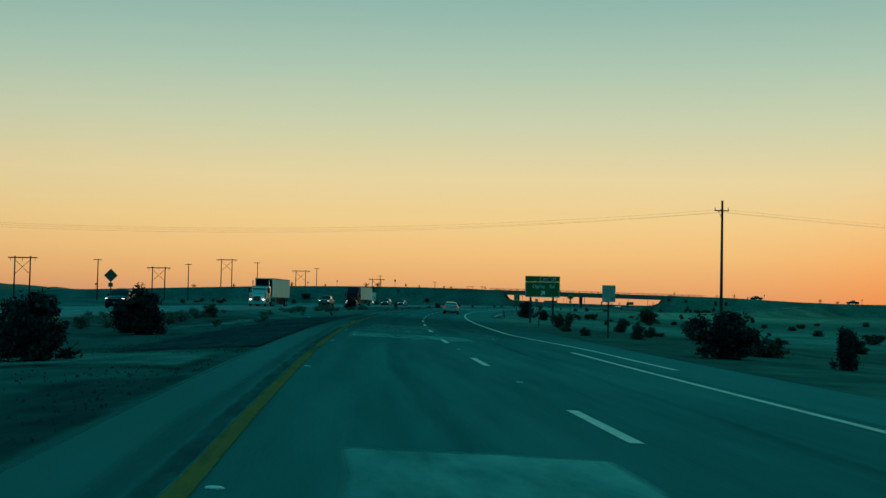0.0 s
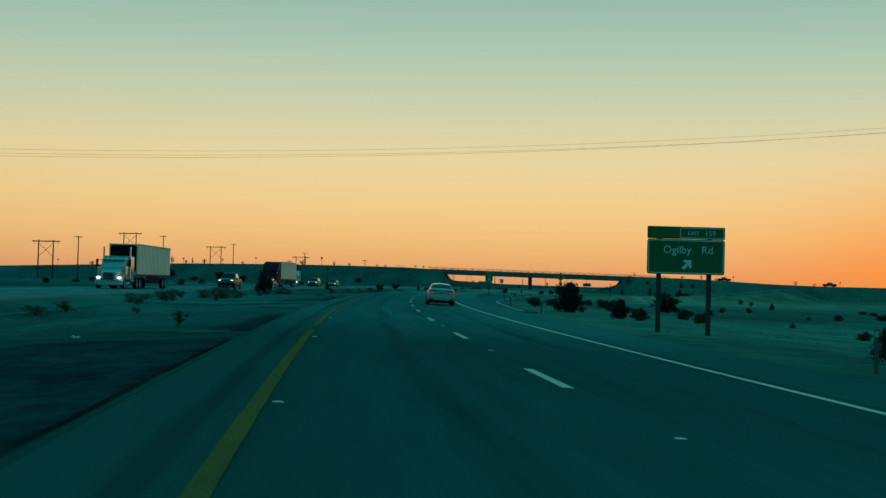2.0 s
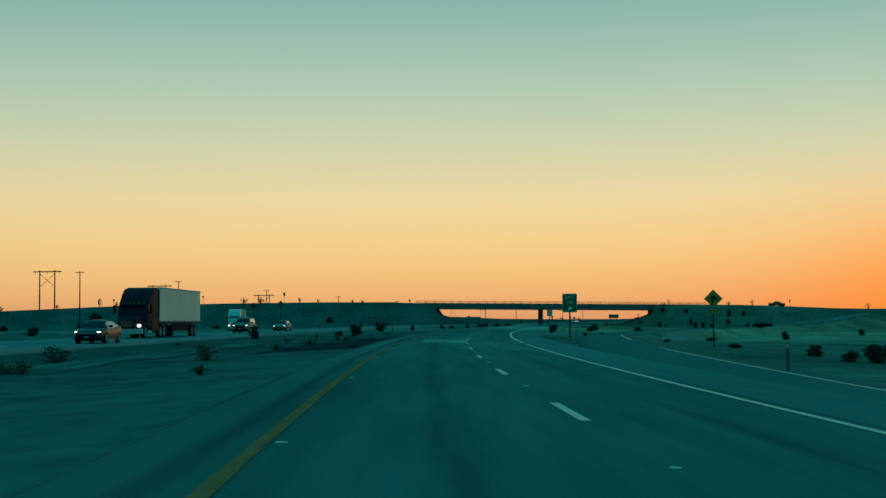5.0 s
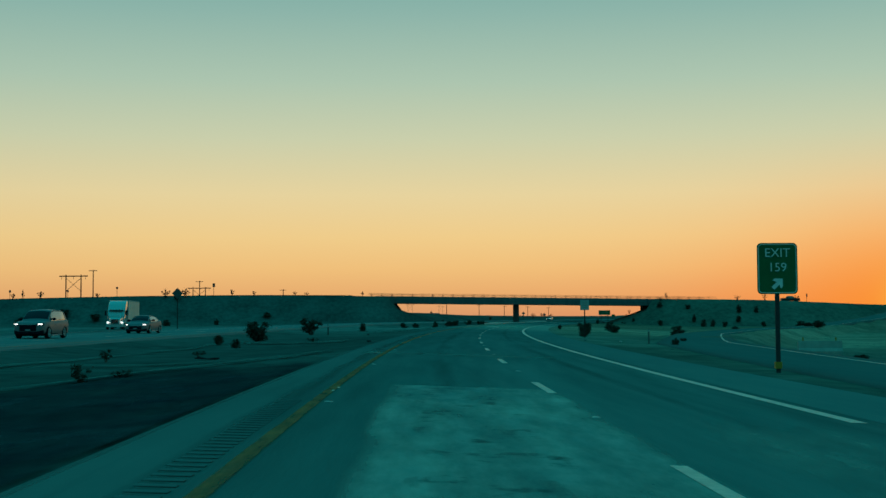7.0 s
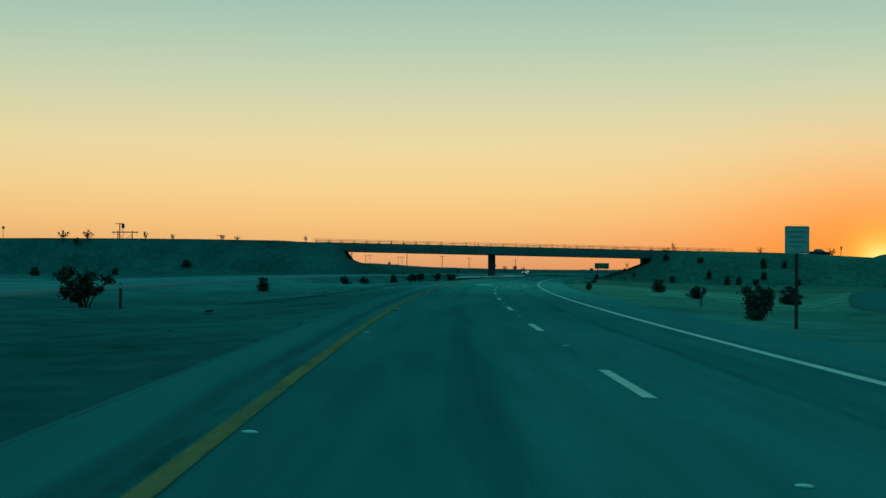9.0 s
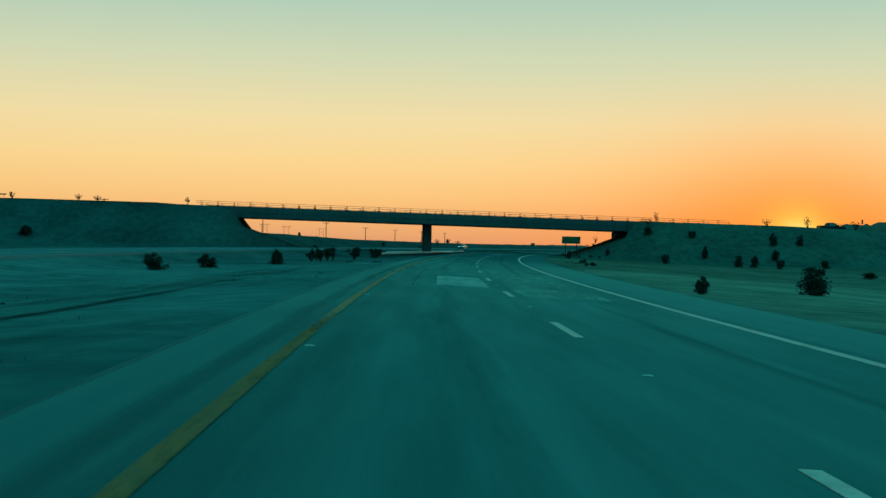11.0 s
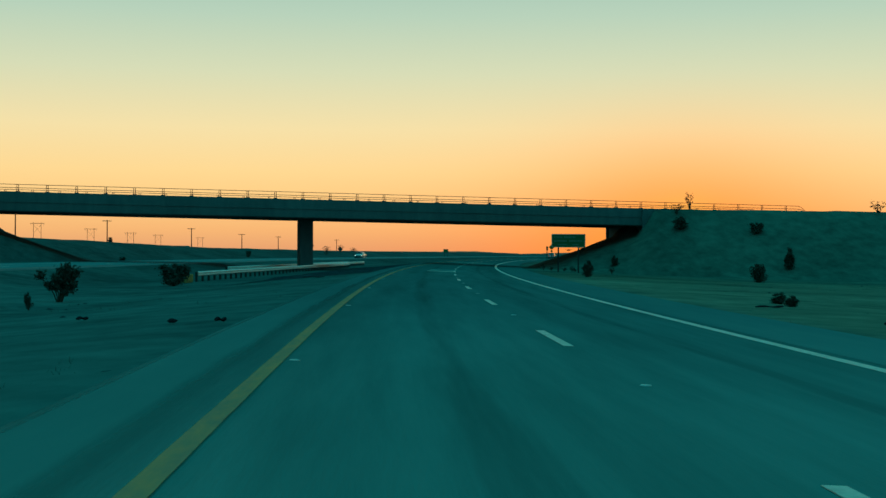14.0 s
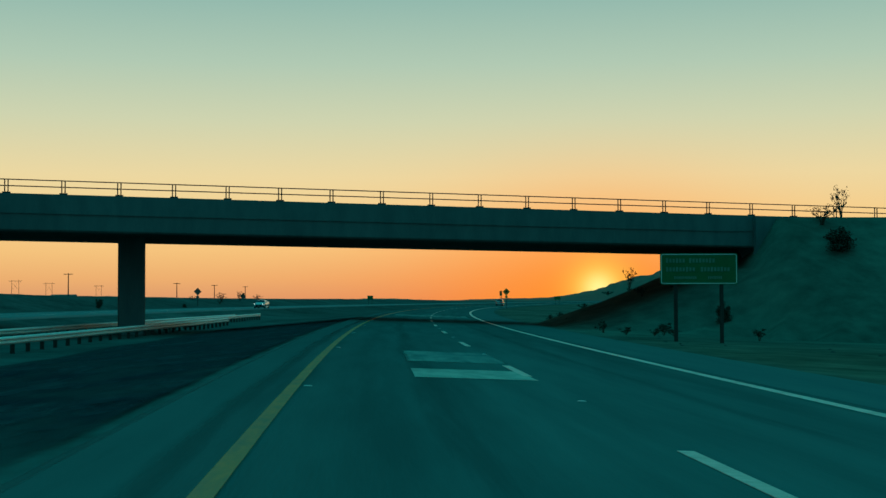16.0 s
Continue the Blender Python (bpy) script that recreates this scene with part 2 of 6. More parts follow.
CONCRETE = material("bridge_concrete", (0.125, 0.175, 0.172), 0.9, spec=0.0, other=(0.08, 0.115, 0.115), scale=1.5, scale2=0.25, amount=0.6, bump=0.25, bump_scale=9, stretch=(1, 1, 0.35))
STEEL = material("galvanised_steel", (0.34, 0.48, 0.47), 0.8, 0.0, 0.05, other=(0.22, 0.32, 0.31), scale=7, scale2=1.1, amount=0.5)
RAIL_ZINC = material("pale_zinc_rail", (0.52, 0.62, 0.56), 0.6, 0.0, 0.2, other=(0.38, 0.47, 0.43), scale=7, scale2=1.1, amount=0.5)
DARK_STEEL = material("weathered_rail_steel", (0.055, 0.06, 0.062), 0.7, 0.0, 0.03, other=(0.035, 0.036, 0.036), scale=8, amount=0.5)
WOOD = material("weathered_pole_wood", (0.06, 0.056, 0.05), 0.9, spec=0.0, other=(0.035, 0.033, 0.03), scale=8, scale2=1, amount=0.6, stretch=(4, 4, 0.4), bump=0.3)
WIRE = material("line_wire", (0.28, 0.27, 0.24), 0.5, 0.6)
CERAMIC = material("insulator_ceramic", (0.25, 0.22, 0.2), 0.3, spec=0.5)
SIGN_GREEN = material("sign_green_sheeting", (0.004, 0.15, 0.055), 0.5, spec=0.1, other=(0.003, 0.11, 0.04), scale=2, amount=0.5)
SIGN_WHITE = material("sign_white_sheeting", (0.80, 0.80, 0.76), 0.45, spec=0.4, other=(0.62, 0.62, 0.58), scale=3, amount=0.5)
SIGN_YELLOW = material("sign_yellow_sheeting", (0.50, 0.24, 0.02), 0.5, spec=0.3, other=(0.34, 0.18, 0.03), scale=3, amount=0.5)
SIGN_BACK = material("sign_back_aluminium", (0.13, 0.12, 0.11), 0.7, 0.1, 0.1, other=(0.09, 0.085, 0.08), scale=4, amount=0.5)
BLACK = material("black_paint", (0.02, 0.02, 0.02), 0.5, spec=0.3)
PAINT_WHITE = material("white_car_paint", (0.235, 0.375, 0.365), 0.18, spec=0.4, coat=0.7)
PAINT_DARK = material("dark_car_paint", (0.016, 0.021, 0.028), 0.4, spec=0.2, coat=0.1)
PAINT_GREY = material("grey_car_paint", (0.12, 0.155, 0.16), 0.42, 0.0, 0.08)
GLASS = material("tinted_car_glass", (0.008, 0.011, 0.018), 0.06, spec=0.06)
RUBBER = material("tyre_rubber", (0.010, 0.013, 0.018), 0.9, spec=0.01, other=(0.02, 0.022, 0.024), scale=20, amount=0.5)
DARK_ALLOY = material("dark_alloy", (0.045, 0.055, 0.065), 0.45, 0.4, 0.3)
TRIM = material("black_plastic_trim", (0.007, 0.010, 0.016), 0.7, spec=0.02)
CHROME = material("bright_metal", (0.7, 0.7, 0.7), 0.18, 1.0)
TAIL_ON = material("lit_tail_lamp", (1.0, 0.012, 0.03), 0.3, emit=0.38, other=(0.30, 0.003, 0.008), scale=14, scale2=4, amount=0.6)
TAIL_OFF = material("red_lamp_lens", (0.22, 0.008, 0.01), 0.15, spec=0.5)
HEAD_ON = material("lit_head_lamp", (1.0, 0.98, 0.92), 0.3, emit=2.2)
TRAILER = material("trailer_white_panel", (0.60, 0.62, 0.55), 0.5, spec=0.15, other=(0.48, 0.52, 0.46), scale=2, scale2=0.4, amount=0.5, stretch=(1, 1, 0.2))
PLATE = material("number_plate", (0.24, 0.29, 0.29), 0.4)
BLUE_BAR = material("plate_characters", (0.06, 0.07, 0.16), 0.5)
LEAF = material("dry_desert_leaf", (0.036, 0.047, 0.038), 0.9, spec=0.0, other=(0.066, 0.076, 0.056), scale=3, amount=0.6)
DARK_LEAF = material("dark_creosote_leaf", (0.018, 0.024, 0.028), 0.95, spec=0.0, other=(0.034, 0.040, 0.040), scale=3, amount=0.6)
DRY_LEAF = material("dry_brown_brush", (0.15, 0.175, 0.145), 0.95, spec=0.0, other=(0.09, 0.115, 0.10), scale=3, amount=0.6)
TWIG = material("grey_twig", (0.075, 0.058, 0.042), 0.9, spec=0.1)
STRAW = material("dry_grass", (0.085, 0.10, 0.075), 0.95, spec=0.0, other=(0.04, 0.05, 0.04), scale=2, scale2=0.2, amount=0.6)
ROCK = material("far_mountain_rock", (0.16, 0.115, 0.085), 0.95, spec=0.05, other=(0.10, 0.075, 0.06), scale=0.02, scale2=0.004, amount=0.6)
CUSHION = material("yellow_crash_cushion", (0.42, 0.24, 0.07), 0.7, spec=0.05, other=(0.28, 0.18, 0.07), scale=4, amount=0.5)
PALE_BLOCK = material("pale_cast_concrete", (0.36, 0.38, 0.33), 0.9, spec=0.0, other=(0.25, 0.27, 0.24), scale=2, scale2=0.5, amount=0.6, bump=0.2, bump_scale=12)
WALL = material("painted_shed_wall", (0.30, 0.28, 0.25), 0.9, other=(0.22, 0.2, 0.18), scale=1, amount=0.5)


def toned(m):
    """Multiplies a surface's colour by the mesh's tone value: brightness painted along the road."""
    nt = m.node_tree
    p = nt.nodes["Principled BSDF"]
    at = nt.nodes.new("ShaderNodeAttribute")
    at.attribute_name = "tone"
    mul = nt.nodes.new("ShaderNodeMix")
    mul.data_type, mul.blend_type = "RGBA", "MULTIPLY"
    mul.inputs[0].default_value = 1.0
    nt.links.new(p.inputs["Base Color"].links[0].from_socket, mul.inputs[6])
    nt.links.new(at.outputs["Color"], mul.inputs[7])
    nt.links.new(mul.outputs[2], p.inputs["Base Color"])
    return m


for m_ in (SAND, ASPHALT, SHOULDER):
    toned(m_)
# glare and exposure swings painted into road and soil colour, at stations along it
ROAD_BRIGHTNESS = ((-120, 0.85), (8, 0.86), (26, 1.0), (46, 0.92), (60, 0.70), (76, 0.58), (96, 0.57), (106, 0.80), (118, 1.02), (140, 0.95), (200, 0.98), (220, 1.10), (240, 1.16), (275, 1.13), (300, 1.03), (370, 1.05), (402, 1.60), (450, 1.75), (472, 1.50), (490, 1.22), (512, 0.95), (545, 0.94), (570, 0.90), (598, 0.80), (700, 0.78))
SOIL_BRIGHTNESS = ((-120, 0.80), (20, 0.80), (50, 0.66), (96, 0.62), (112, 0.88), (130, 1.08), (150, 1.22), (195, 1.15), (240, 0.75), (290, 0.82), (370, 1.15), (405, 1.5), (460, 1.5), (490, 1.15), (520, 1.0), (560, 1.0), (585, 0.86), (605, 0.76), (650, 0.76), (800, 0.72), (1400, 0.9))


def brightness_tint(k):
    """Sections painted brighter than 1 also turn a little browner."""
    gain = max(0.0, k - 1.0)
    return (k * (1 + 0.55 * gain), k, k * (1 - 0.16 * gain))


def set_tone(me, values):
    """Writes one tone value, or a tint, for each vertex."""
    me.attributes.new("tone", "FLOAT_COLOR", "POINT").data.foreach_set("color", [c for v in values for c in (*(v if isinstance(v, tuple) else (v, v, v)), 1.0)])
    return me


def faded(m, scale=(3.0, 0.5), reach=0.45):
    """Lets a thin surface wear away at its rim, by the mesh's own wear value and a noise along the road."""
    nt = m.node_tree
    p, out = nt.nodes["Principled BSDF"], nt.nodes["Material Output"]
    wear = nt.nodes.new("ShaderNodeAttribute")
    wear.attribute_name = "wear"
    uv = nt.nodes.new("ShaderNodeTexCoord")
    mp = nt.nodes.new("ShaderNodeMapping")
    mp.inputs["Scale"].default_value = (scale[0], scale[1], 1)
    nt.links.new(uv.outputs["UV"], mp.inputs[0])
    n = nt.nodes.new("ShaderNodeTexNoise")
    n.inputs["Scale"].default_value, n.inputs["Detail"].default_value, n.inputs["Roughness"].default_value = 1.0, 5.0, 0.65
    nt.links.new(mp.outputs[0], n.inputs["Vector"])
    add = nt.nodes.new("ShaderNodeMath")
    add.operation = "ADD"
    nt.links.new(wear.outputs["Fac"], add.inputs[0])
    nt.links.new(n.outputs["Fac"], add.inputs[1])
    mr = nt.nodes.new("ShaderNodeMapRange")
    mr.inputs[1].default_value, mr.inputs[2].default_value = 1.0, 1.0 + reach
    nt.links.new(add.outputs[0], mr.inputs[0])
    mix, clear = nt.nodes.new("ShaderNodeMixShader"), nt.nodes.new("ShaderNodeBsdfTransparent")
    nt.links.new(mr.outputs[0], mix.inputs[0])
    nt.links.new(clear.outputs[0], mix.inputs[1])
    nt.links.new(p.outputs[0], mix.inputs[2])
    nt.links.new(mix.outputs[0], out.inputs[0])
    return m


PATCH = material("patched_concrete", (0.60, 0.44, 0.36), 0.92, spec=0.0, other=(0.32, 0.28, 0.24), scale=2.2, scale2=0.6, amount=0.32, stretch=(1.0, 0.35, 1), uv=True)
OVERLAY = faded(toned(material("worn_pale_overlay", (0.265, 0.305, 0.265), 0.92, spec=0.0, other=(0.12, 0.185, 0.175), scale=2, scale2=0.4, amount=0.35, stretch=(1.0, 0.3, 1), uv=True)), (1.6, 0.3), 0.6)
STAIN = faded(material("dark_rubber_stain", (0.035, 0.048, 0.05), 0.9, spec=0.0, other=(0.06, 0.08, 0.082), scale=3, scale2=0.5, amount=0.6, stretch=(1, 0.3, 1), uv=True), (3.2, 0.7), 0.6)
PALE_STREAK = faded(material("pale_drift_sand", (0.16, 0.22, 0.19), 0.97, spec=0.0, other=(0.09, 0.13, 0.115), scale=1.2, scale2=0.3, amount=0.6, uv=True), (0.9, 0.09), 0.4)
CLEAR_LENS = material("clear_lamp_lens", (0.32, 0.44, 0.43), 0.15, spec=0.5, coat=1.0)
SMOKED_LENS = material("smoked_lamp_lens", (0.15, 0.21, 0.21), 0.2, spec=0.4, coat=0.5)
# paler than GLASS: bright sky beyond the cabin put into the colour
SIDE_GLASS = material("side_window_glass", (0.10, 0.16, 0.14), 0.05, spec=0.5, coat=0.6)
WORN_SHOULDER = faded(toned(material("worn_shoulder_asphalt", (0.086, 0.145, 0.137), 0.92, spec=0.0, other=(0.062, 0.109, 0.104), scale=1.4, scale2=0.3, amount=0.6, stretch=(1.0, 0.12, 1), uv=True)), (2.0, 0.12), 0.9)
LANE_WEAR = faded(toned(material("oily_lane_wear", (0.050, 0.088, 0.085), 0.9, spec=0.0, other=(0.066, 0.115, 0.11), scale=2, scale2=0.4, amount=0.6, stretch=(1, 0.1, 1), uv=True)), (1.3, 0.06), 0.9)
BLOTS = faded(material("oil_blots", (0.04, 0.054, 0.056), 0.9, spec=0.0, other=(0.055, 0.075, 0.077), scale=3, scale2=0.5, amount=0.6, uv=True), (1.6, 1.5), 0.25)
DARK_SOIL = faded(material("dark_cinder_soil", (0.012, 0.021, 0.029), 0.97, spec=0.0, other=(0.042, 0.058, 0.060), scale=3, scale2=0.6, amount=0.4, uv=True, stretch=(1, 0.5, 1)), (0.9, 0.3), 0.55)
OLD_YELLOW = faded(toned(material("worn_yellow_road_paint", (0.80, 0.185, 0.070), 0.85, spec=0.0, other=(0.40, 0.145, 0.085), scale=5, scale2=0.8, amount=0.55, uv=True, stretch=(2, 0.4, 1))), (7.0, 0.9), 0.5)


FADED_TEXT = material("faded_black_sign_text", (0.17, 0.19, 0.18), 0.7, spec=0.1, other=(0.26, 0.29, 0.27), scale=9, amount=0.6)
SIGN_DULL = material("weathered_white_sign", (0.42, 0.46, 0.42), 0.7, spec=0.1, other=(0.32, 0.35, 0.32), scale=4, amount=0.5)


# ---- builders ----
class Shape:
    """Collects faces for one mesh."""

    def __init__(self):
        self.v, self.f, self.uv = [], [], []

    def add(self, verts, faces):
        k = len(self.v)
        self.v += [tuple(p) for p in verts]
        self.f += [tuple(i + k for i in q) for q in faces]
        return self

    def box(self, a, b, m=None, chamfer=0.0):
        x0, y0, z0 = a
        x1, y1, z1 = b
        c = min(chamfer, 0.45 * min(abs(x1 - x0), abs(y1 - y0)))
        if c <= 0:
            vs = [(x, y, z) for z in (z0, z1) for x, y in ((x0, y0), (x1, y0), (x1, y1), (x0, y1))]
            n = 4
        else:
            ring = ((x0 + c, y0), (x1 - c, y0), (x1, y0 + c), (x1, y1 - c), (x1 - c, y1), (x0 + c, y1), (x0, y1 - c), (x0, y0 + c))
            vs = [(x, y, z) for z in (z0, z1) for x, y in ring]
            n = 8
        fs = [tuple(reversed(range(n))), tuple(range(n, 2 * n))] + [(i, (i + 1) % n, n + (i + 1) % n, n + i) for i in range(n)]
        if m is not None:
            vs = [m @ Vector(p) for p in vs]
        return self.add(vs, fs)

    def tube(self, p, q, r0, r1=None, n=8, caps=True):
        p, q = Vector(p), Vector(q)
        r1 = r0 if r1 is None else r1
        d = (q - p).normalized()
        e = d.orthogonal().normalized()
        g = d.cross(e)
        vs = []
        for c, r in ((p, r0), (q, r1)):
            vs += [c + (e * math.cos(2 * math.pi * i / n) + g * math.sin(2 * math.pi * i / n)) * r for i in range(n)]
        fs = [(i, (i + 1) % n, n + (i + 1) % n, n + i) for i in range(n)]
        if caps:
            fs += [tuple(reversed(range(n))), tuple(range(n, 2 * n))]
        return self.add(vs, fs)

    def path(self, points, r, n=6):
        """One continuous round bar through the points."""
        rings_ = []
        for i, p in enumerate(points):
            d = (Vector(points[min(i + 1, len(points) - 1)]) - Vector(points[max(i - 1, 0)])).normalized()
            e = d.cross(Vector((0, 0, 1))).normalized()
            g = e.cross(d)
            rings_.append([Vector(p) + (e * math.cos(2 * math.pi * k / n) + g * math.sin(2 * math.pi * k / n)) * r for k in range(n)])
        return self.rings(rings_, True, True)

    def rings(self, rings, closed=False, caps=False):
        n = len(rings[0])
        vs = [p for r in rings for p in r]
        fs = []
        for j in range(len(rings) - 1):
            for i in range(n if closed else n - 1):
                k = (i + 1) % n
                fs.append((j * n + i, j * n + k, (j + 1) * n + k, (j + 1) * n + i))
        if caps:
            fs += [tuple(reversed(range(n))), tuple(range((len(rings) - 1) * n, len(rings) * n))]
        return self.add(vs, fs)

    def mesh(self, name, m, soft=False):
        me = bpy.data.meshes.new(name)
        me.from_pydata(self.v, [], self.f)
        me.materials.append(m)
        if self.uv:
            layer = me.uv_layers.new(name="along")
            layer.data.foreach_set("uv", [c for poly in me.polygons for i in poly.vertices for c in self.uv[i]])
        if soft:
            me.shade_smooth()
        me.update()
        return me


def part(name, shape, m, parent, label="", soft=False, clean=True):
    """One mesh object under a thing or under a part."""
    me = shape if isinstance(shape, bpy.types.Mesh) else shape.mesh(name, m, soft)
    if clean and not isinstance(shape, bpy.types.Mesh):
        bm = bmesh.new()
        bm.from_mesh(me)
        bmesh.ops.recalc_face_normals(bm, faces=bm.faces)
        bm.to_mesh(me)
        bm.free()
    ob = new(name, me)
    ob.parent = parent
    return tagged(ob, label) if label else ob


def thing(name, label, category, group="", m=None, kind=""):
    ob = new(name)
    ob.empty_display_size = 0.3
    if m is not None:
        ob.matrix_world = m
    return tagged(ob, label, category, group, kind)


def facing(s, lat, z=None, turn=0.0):
    """A pose on the ground whose y axis runs along the road."""
    x, y = road_xy(s, lat)
    return Matrix.Translation((x, y, ground_z(s, lat) if z is None else z)) @ Matrix.Rotation(-turn_at(s) + turn, 4, "Z")


def ribbon(s0, s1, lat0, lat1, lift=0.0, step=6.0, height=None, skirt=0.0):
    """A strip along the road between two offsets (numbers or functions of s)."""
    l0 = lat0 if callable(lat0) else (lambda s: lat0)
    l1 = lat1 if callable(lat1) else (lambda s: lat1)
    z = height or (lambda s, lat: deck(lat))
    sh = Shape()
    n = max(1, int((s1 - s0) / step))
    across = []
    for i in range(n + 1):
        s = s0 + (s1 - s0) * i / n
        a, b = l0(s), l1(s)
        lats = [a, a + (b - a) / 3, a + (b - a) * 2 / 3, b]
        row = []
        for lat in lats:
            x, y = road_xy(s, lat)
            row.append((x, y, z(s, lat) + lift))
        us = list(lats)
        if skirt:
            x, y = road_xy(s, a)
            row.insert(0, (x, y, z(s, a) + lift - skirt))
            x, y = road_xy(s, b)
            row.append((x, y, z(s, b) + lift - skirt))
            us = [a - 0.1] + us + [b + 0.1]
        across.append(row)
        sh.uv += [(u, s) for u in us]
    sh.rings(across)
    return sh


def lettering(text, size, m, name, parent, x, z, y=-0.012, depth=0.004):
    """Raised letters on a panel that faces -y."""
    cu = bpy.data.curves.new(name, "FONT")
    cu.body, cu.size, cu.extrude, cu.align_x, cu.align_y = text, size, depth, "CENTER", "CENTER"
    cu.resolution_u = 3
    tmp = bpy.data.objects.new(name, cu)
    scene.collection.objects.link(tmp)
    me = bpy.data.meshes.new_from_object(tmp.evaluated_get(bpy.context.evaluated_depsgraph_get()))
    bpy.data.objects.remove(tmp)
    me.transform(Matrix.Translation((x, y, z)) @ Matrix.Rotation(math.pi / 2, 4, "X"))
    me.materials.clear()
    me.materials.append(m)
    return part(name, me, m, parent)


# ---- ground ----
def soil_z(s, lat):
    """The ground with its small swells, which die out at the pavements."""
    x, y = road_xy(s, lat)
    z = ground_z(s, lat)
    if lat < PAVED[0] - 1.5 or lat > PAVED[1] + 1.5:
        f = far_edge(s)
        k = 0.0 if f + 1 > lat > f - 13 else min(1.0, min(abs(lat - PAVED[0]), abs(lat - PAVED[1])) / 8.0)
        z += k * (0.10 * noise.noise((x * 0.13, y * 0.13, 0)) + 0.16 * noise.noise((x * 0.03, y * 0.03, 3)))
    return z


def build_ground():
    lats = [-2500, -1700, -1100, -700, -500, -380] + list(range(-300, -60, 6)) + list(range(-60, -1, 2)) + [-1.25, 2, 6, 10.4, 11.2] + list(range(12, 64, 2)) + list(range(64, 260, 6)) + [260, 320, 400, 520, 700, 1000]
    ss = list(range(-400, -60, 20)) + list(range(-60, 480, 5)) + list(range(480, 760, 3)) + list(range(760, 1000, 12)) + list(range(1000, 2000, 50)) + list(range(2000, 4401, 200))
    sh = Shape()
    rows_ = []
    for s in ss:
        row = []
        for lat in lats:
            x, y = road_xy(s, lat)
            row.append((x, y, soil_z(s, lat)))
        rows_.append(row)
    sh.rings(rows_)
    me = sh.mesh("ground", SAND, True)
    tone = []
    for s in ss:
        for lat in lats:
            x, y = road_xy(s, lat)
            # the station's brightness painted in, evened out far from the road
            k = between(SOIL_BRIGHTNESS, s)
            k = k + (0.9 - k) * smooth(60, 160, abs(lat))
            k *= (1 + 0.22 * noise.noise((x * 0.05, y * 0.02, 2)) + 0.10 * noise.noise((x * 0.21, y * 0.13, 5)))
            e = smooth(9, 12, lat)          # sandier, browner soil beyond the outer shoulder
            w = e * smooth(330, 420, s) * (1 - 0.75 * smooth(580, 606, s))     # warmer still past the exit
            tone.append((k * (1 + 0.50 * e + 0.85 * w), k * (1 + 0.25 * e + 0.05 * w), k * (1 + 0.12 * e - 0.10 * w)))
    ob = new("ground", set_tone(me, tone))
    return tagged(ob, "dark sandy desert ground with highway embankments", "ground", kind="structure")


build_ground()

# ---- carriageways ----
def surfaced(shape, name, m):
    """A road mesh whose tone follows the stations."""
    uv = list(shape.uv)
    return set_tone(shape.mesh(name, m, True), [brightness_tint(between(ROAD_BRIGHTNESS, s)) for _, s in uv])


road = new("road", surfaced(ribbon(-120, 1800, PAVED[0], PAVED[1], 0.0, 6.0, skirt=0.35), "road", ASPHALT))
tagged(road, "worn grey asphalt highway carriageway with two lanes", "road", kind="structure")
DASH0, PITCH, EDGE = 12.126, 14.63, 7.45


def on_road(name, shape, m, label="", parent=road):
    return part(name, shape, m, parent, label, clean=False)


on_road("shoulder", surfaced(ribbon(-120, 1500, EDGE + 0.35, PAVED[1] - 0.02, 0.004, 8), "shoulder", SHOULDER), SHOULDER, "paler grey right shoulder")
on_road("edge_line", ribbon(-120, 39, EDGE - 0.09, EDGE + 0.09, 0.006, 6), WHITE_LINE, "solid white edge line")
on_road("edge_line", ribbon(30, 252, lambda s: EDGE - 0.09 + 1.1 * (1 - smooth(40, 62, s)), lambda s: EDGE + 0.09 + 1.1 * (1 - smooth(40, 62, s)), 0.010, 3), WHITE_LINE, "solid white edge line")
on_road("edge_line", ribbon(256, 1500, EDGE - 0.12, EDGE + 0.12, 0.006, 6), WHITE_LINE, "solid white edge line")


def slab(w, l, t):
    return Shape().box((-w / 2, 0, 0), (w / 2, l, t))


dash_mesh = slab(0.15, 3.66, 0.006).mesh("lane_dash", WHITE_LINE)
stud = Shape().rings([[(0.056 * k * math.cos(a) * (1.1 if abs(math.sin(a)) < 0.8 else 1.0), 0.052 * k * math.sin(a), z) for a in (q * math.pi / 5 for q in range(10))] for k, z in ((1.0, 0.0), (0.97, 0.006), (0.80, 0.011), (0.45, 0.013))], True, True)
stud_mesh = stud.mesh("road_marker", MARKER)
for n in range(-5, 62):
    s = DASH0 + PITCH * n
    for name, me, lat, ds in (("lane_dash", dash_mesh, 3.75, 0.0), ("road_marker", stud_mesh, 3.78, 9.2), ("road_marker", stud_mesh, 0.19, 10.5)):
        if name == "road_marker" and (n < -1 or n > 45):
            continue
        ob = new(name, me)
        ob.parent = road
        ob.matrix_local = facing(s + ds, lat, deck(lat) + 0.003) @ Matrix.Rotation(math.atan(TILT), 4, "Y")


def blotch(s0, s1, a, b, seed, ragged=0.25):
    """A repaired area with uneven long edges."""
    rnd = random.Random(seed)
    ph = [rnd.uniform(0, 6.28) for _ in range(6)]
    left = lambda s: a + ragged * 0.35 * (math.sin(s * 0.9 + ph[0]) + 0.6 * math.sin(s * 2.3 + ph[1]))
    right = lambda s: b + ragged * (math.sin(s * 0.55 + ph[2]) + 0.5 * math.sin(s * 1.9 + ph[3]))
    return ribbon(s0, s1, left, right, 0.0045 + seed * 0.0003, 0.6)


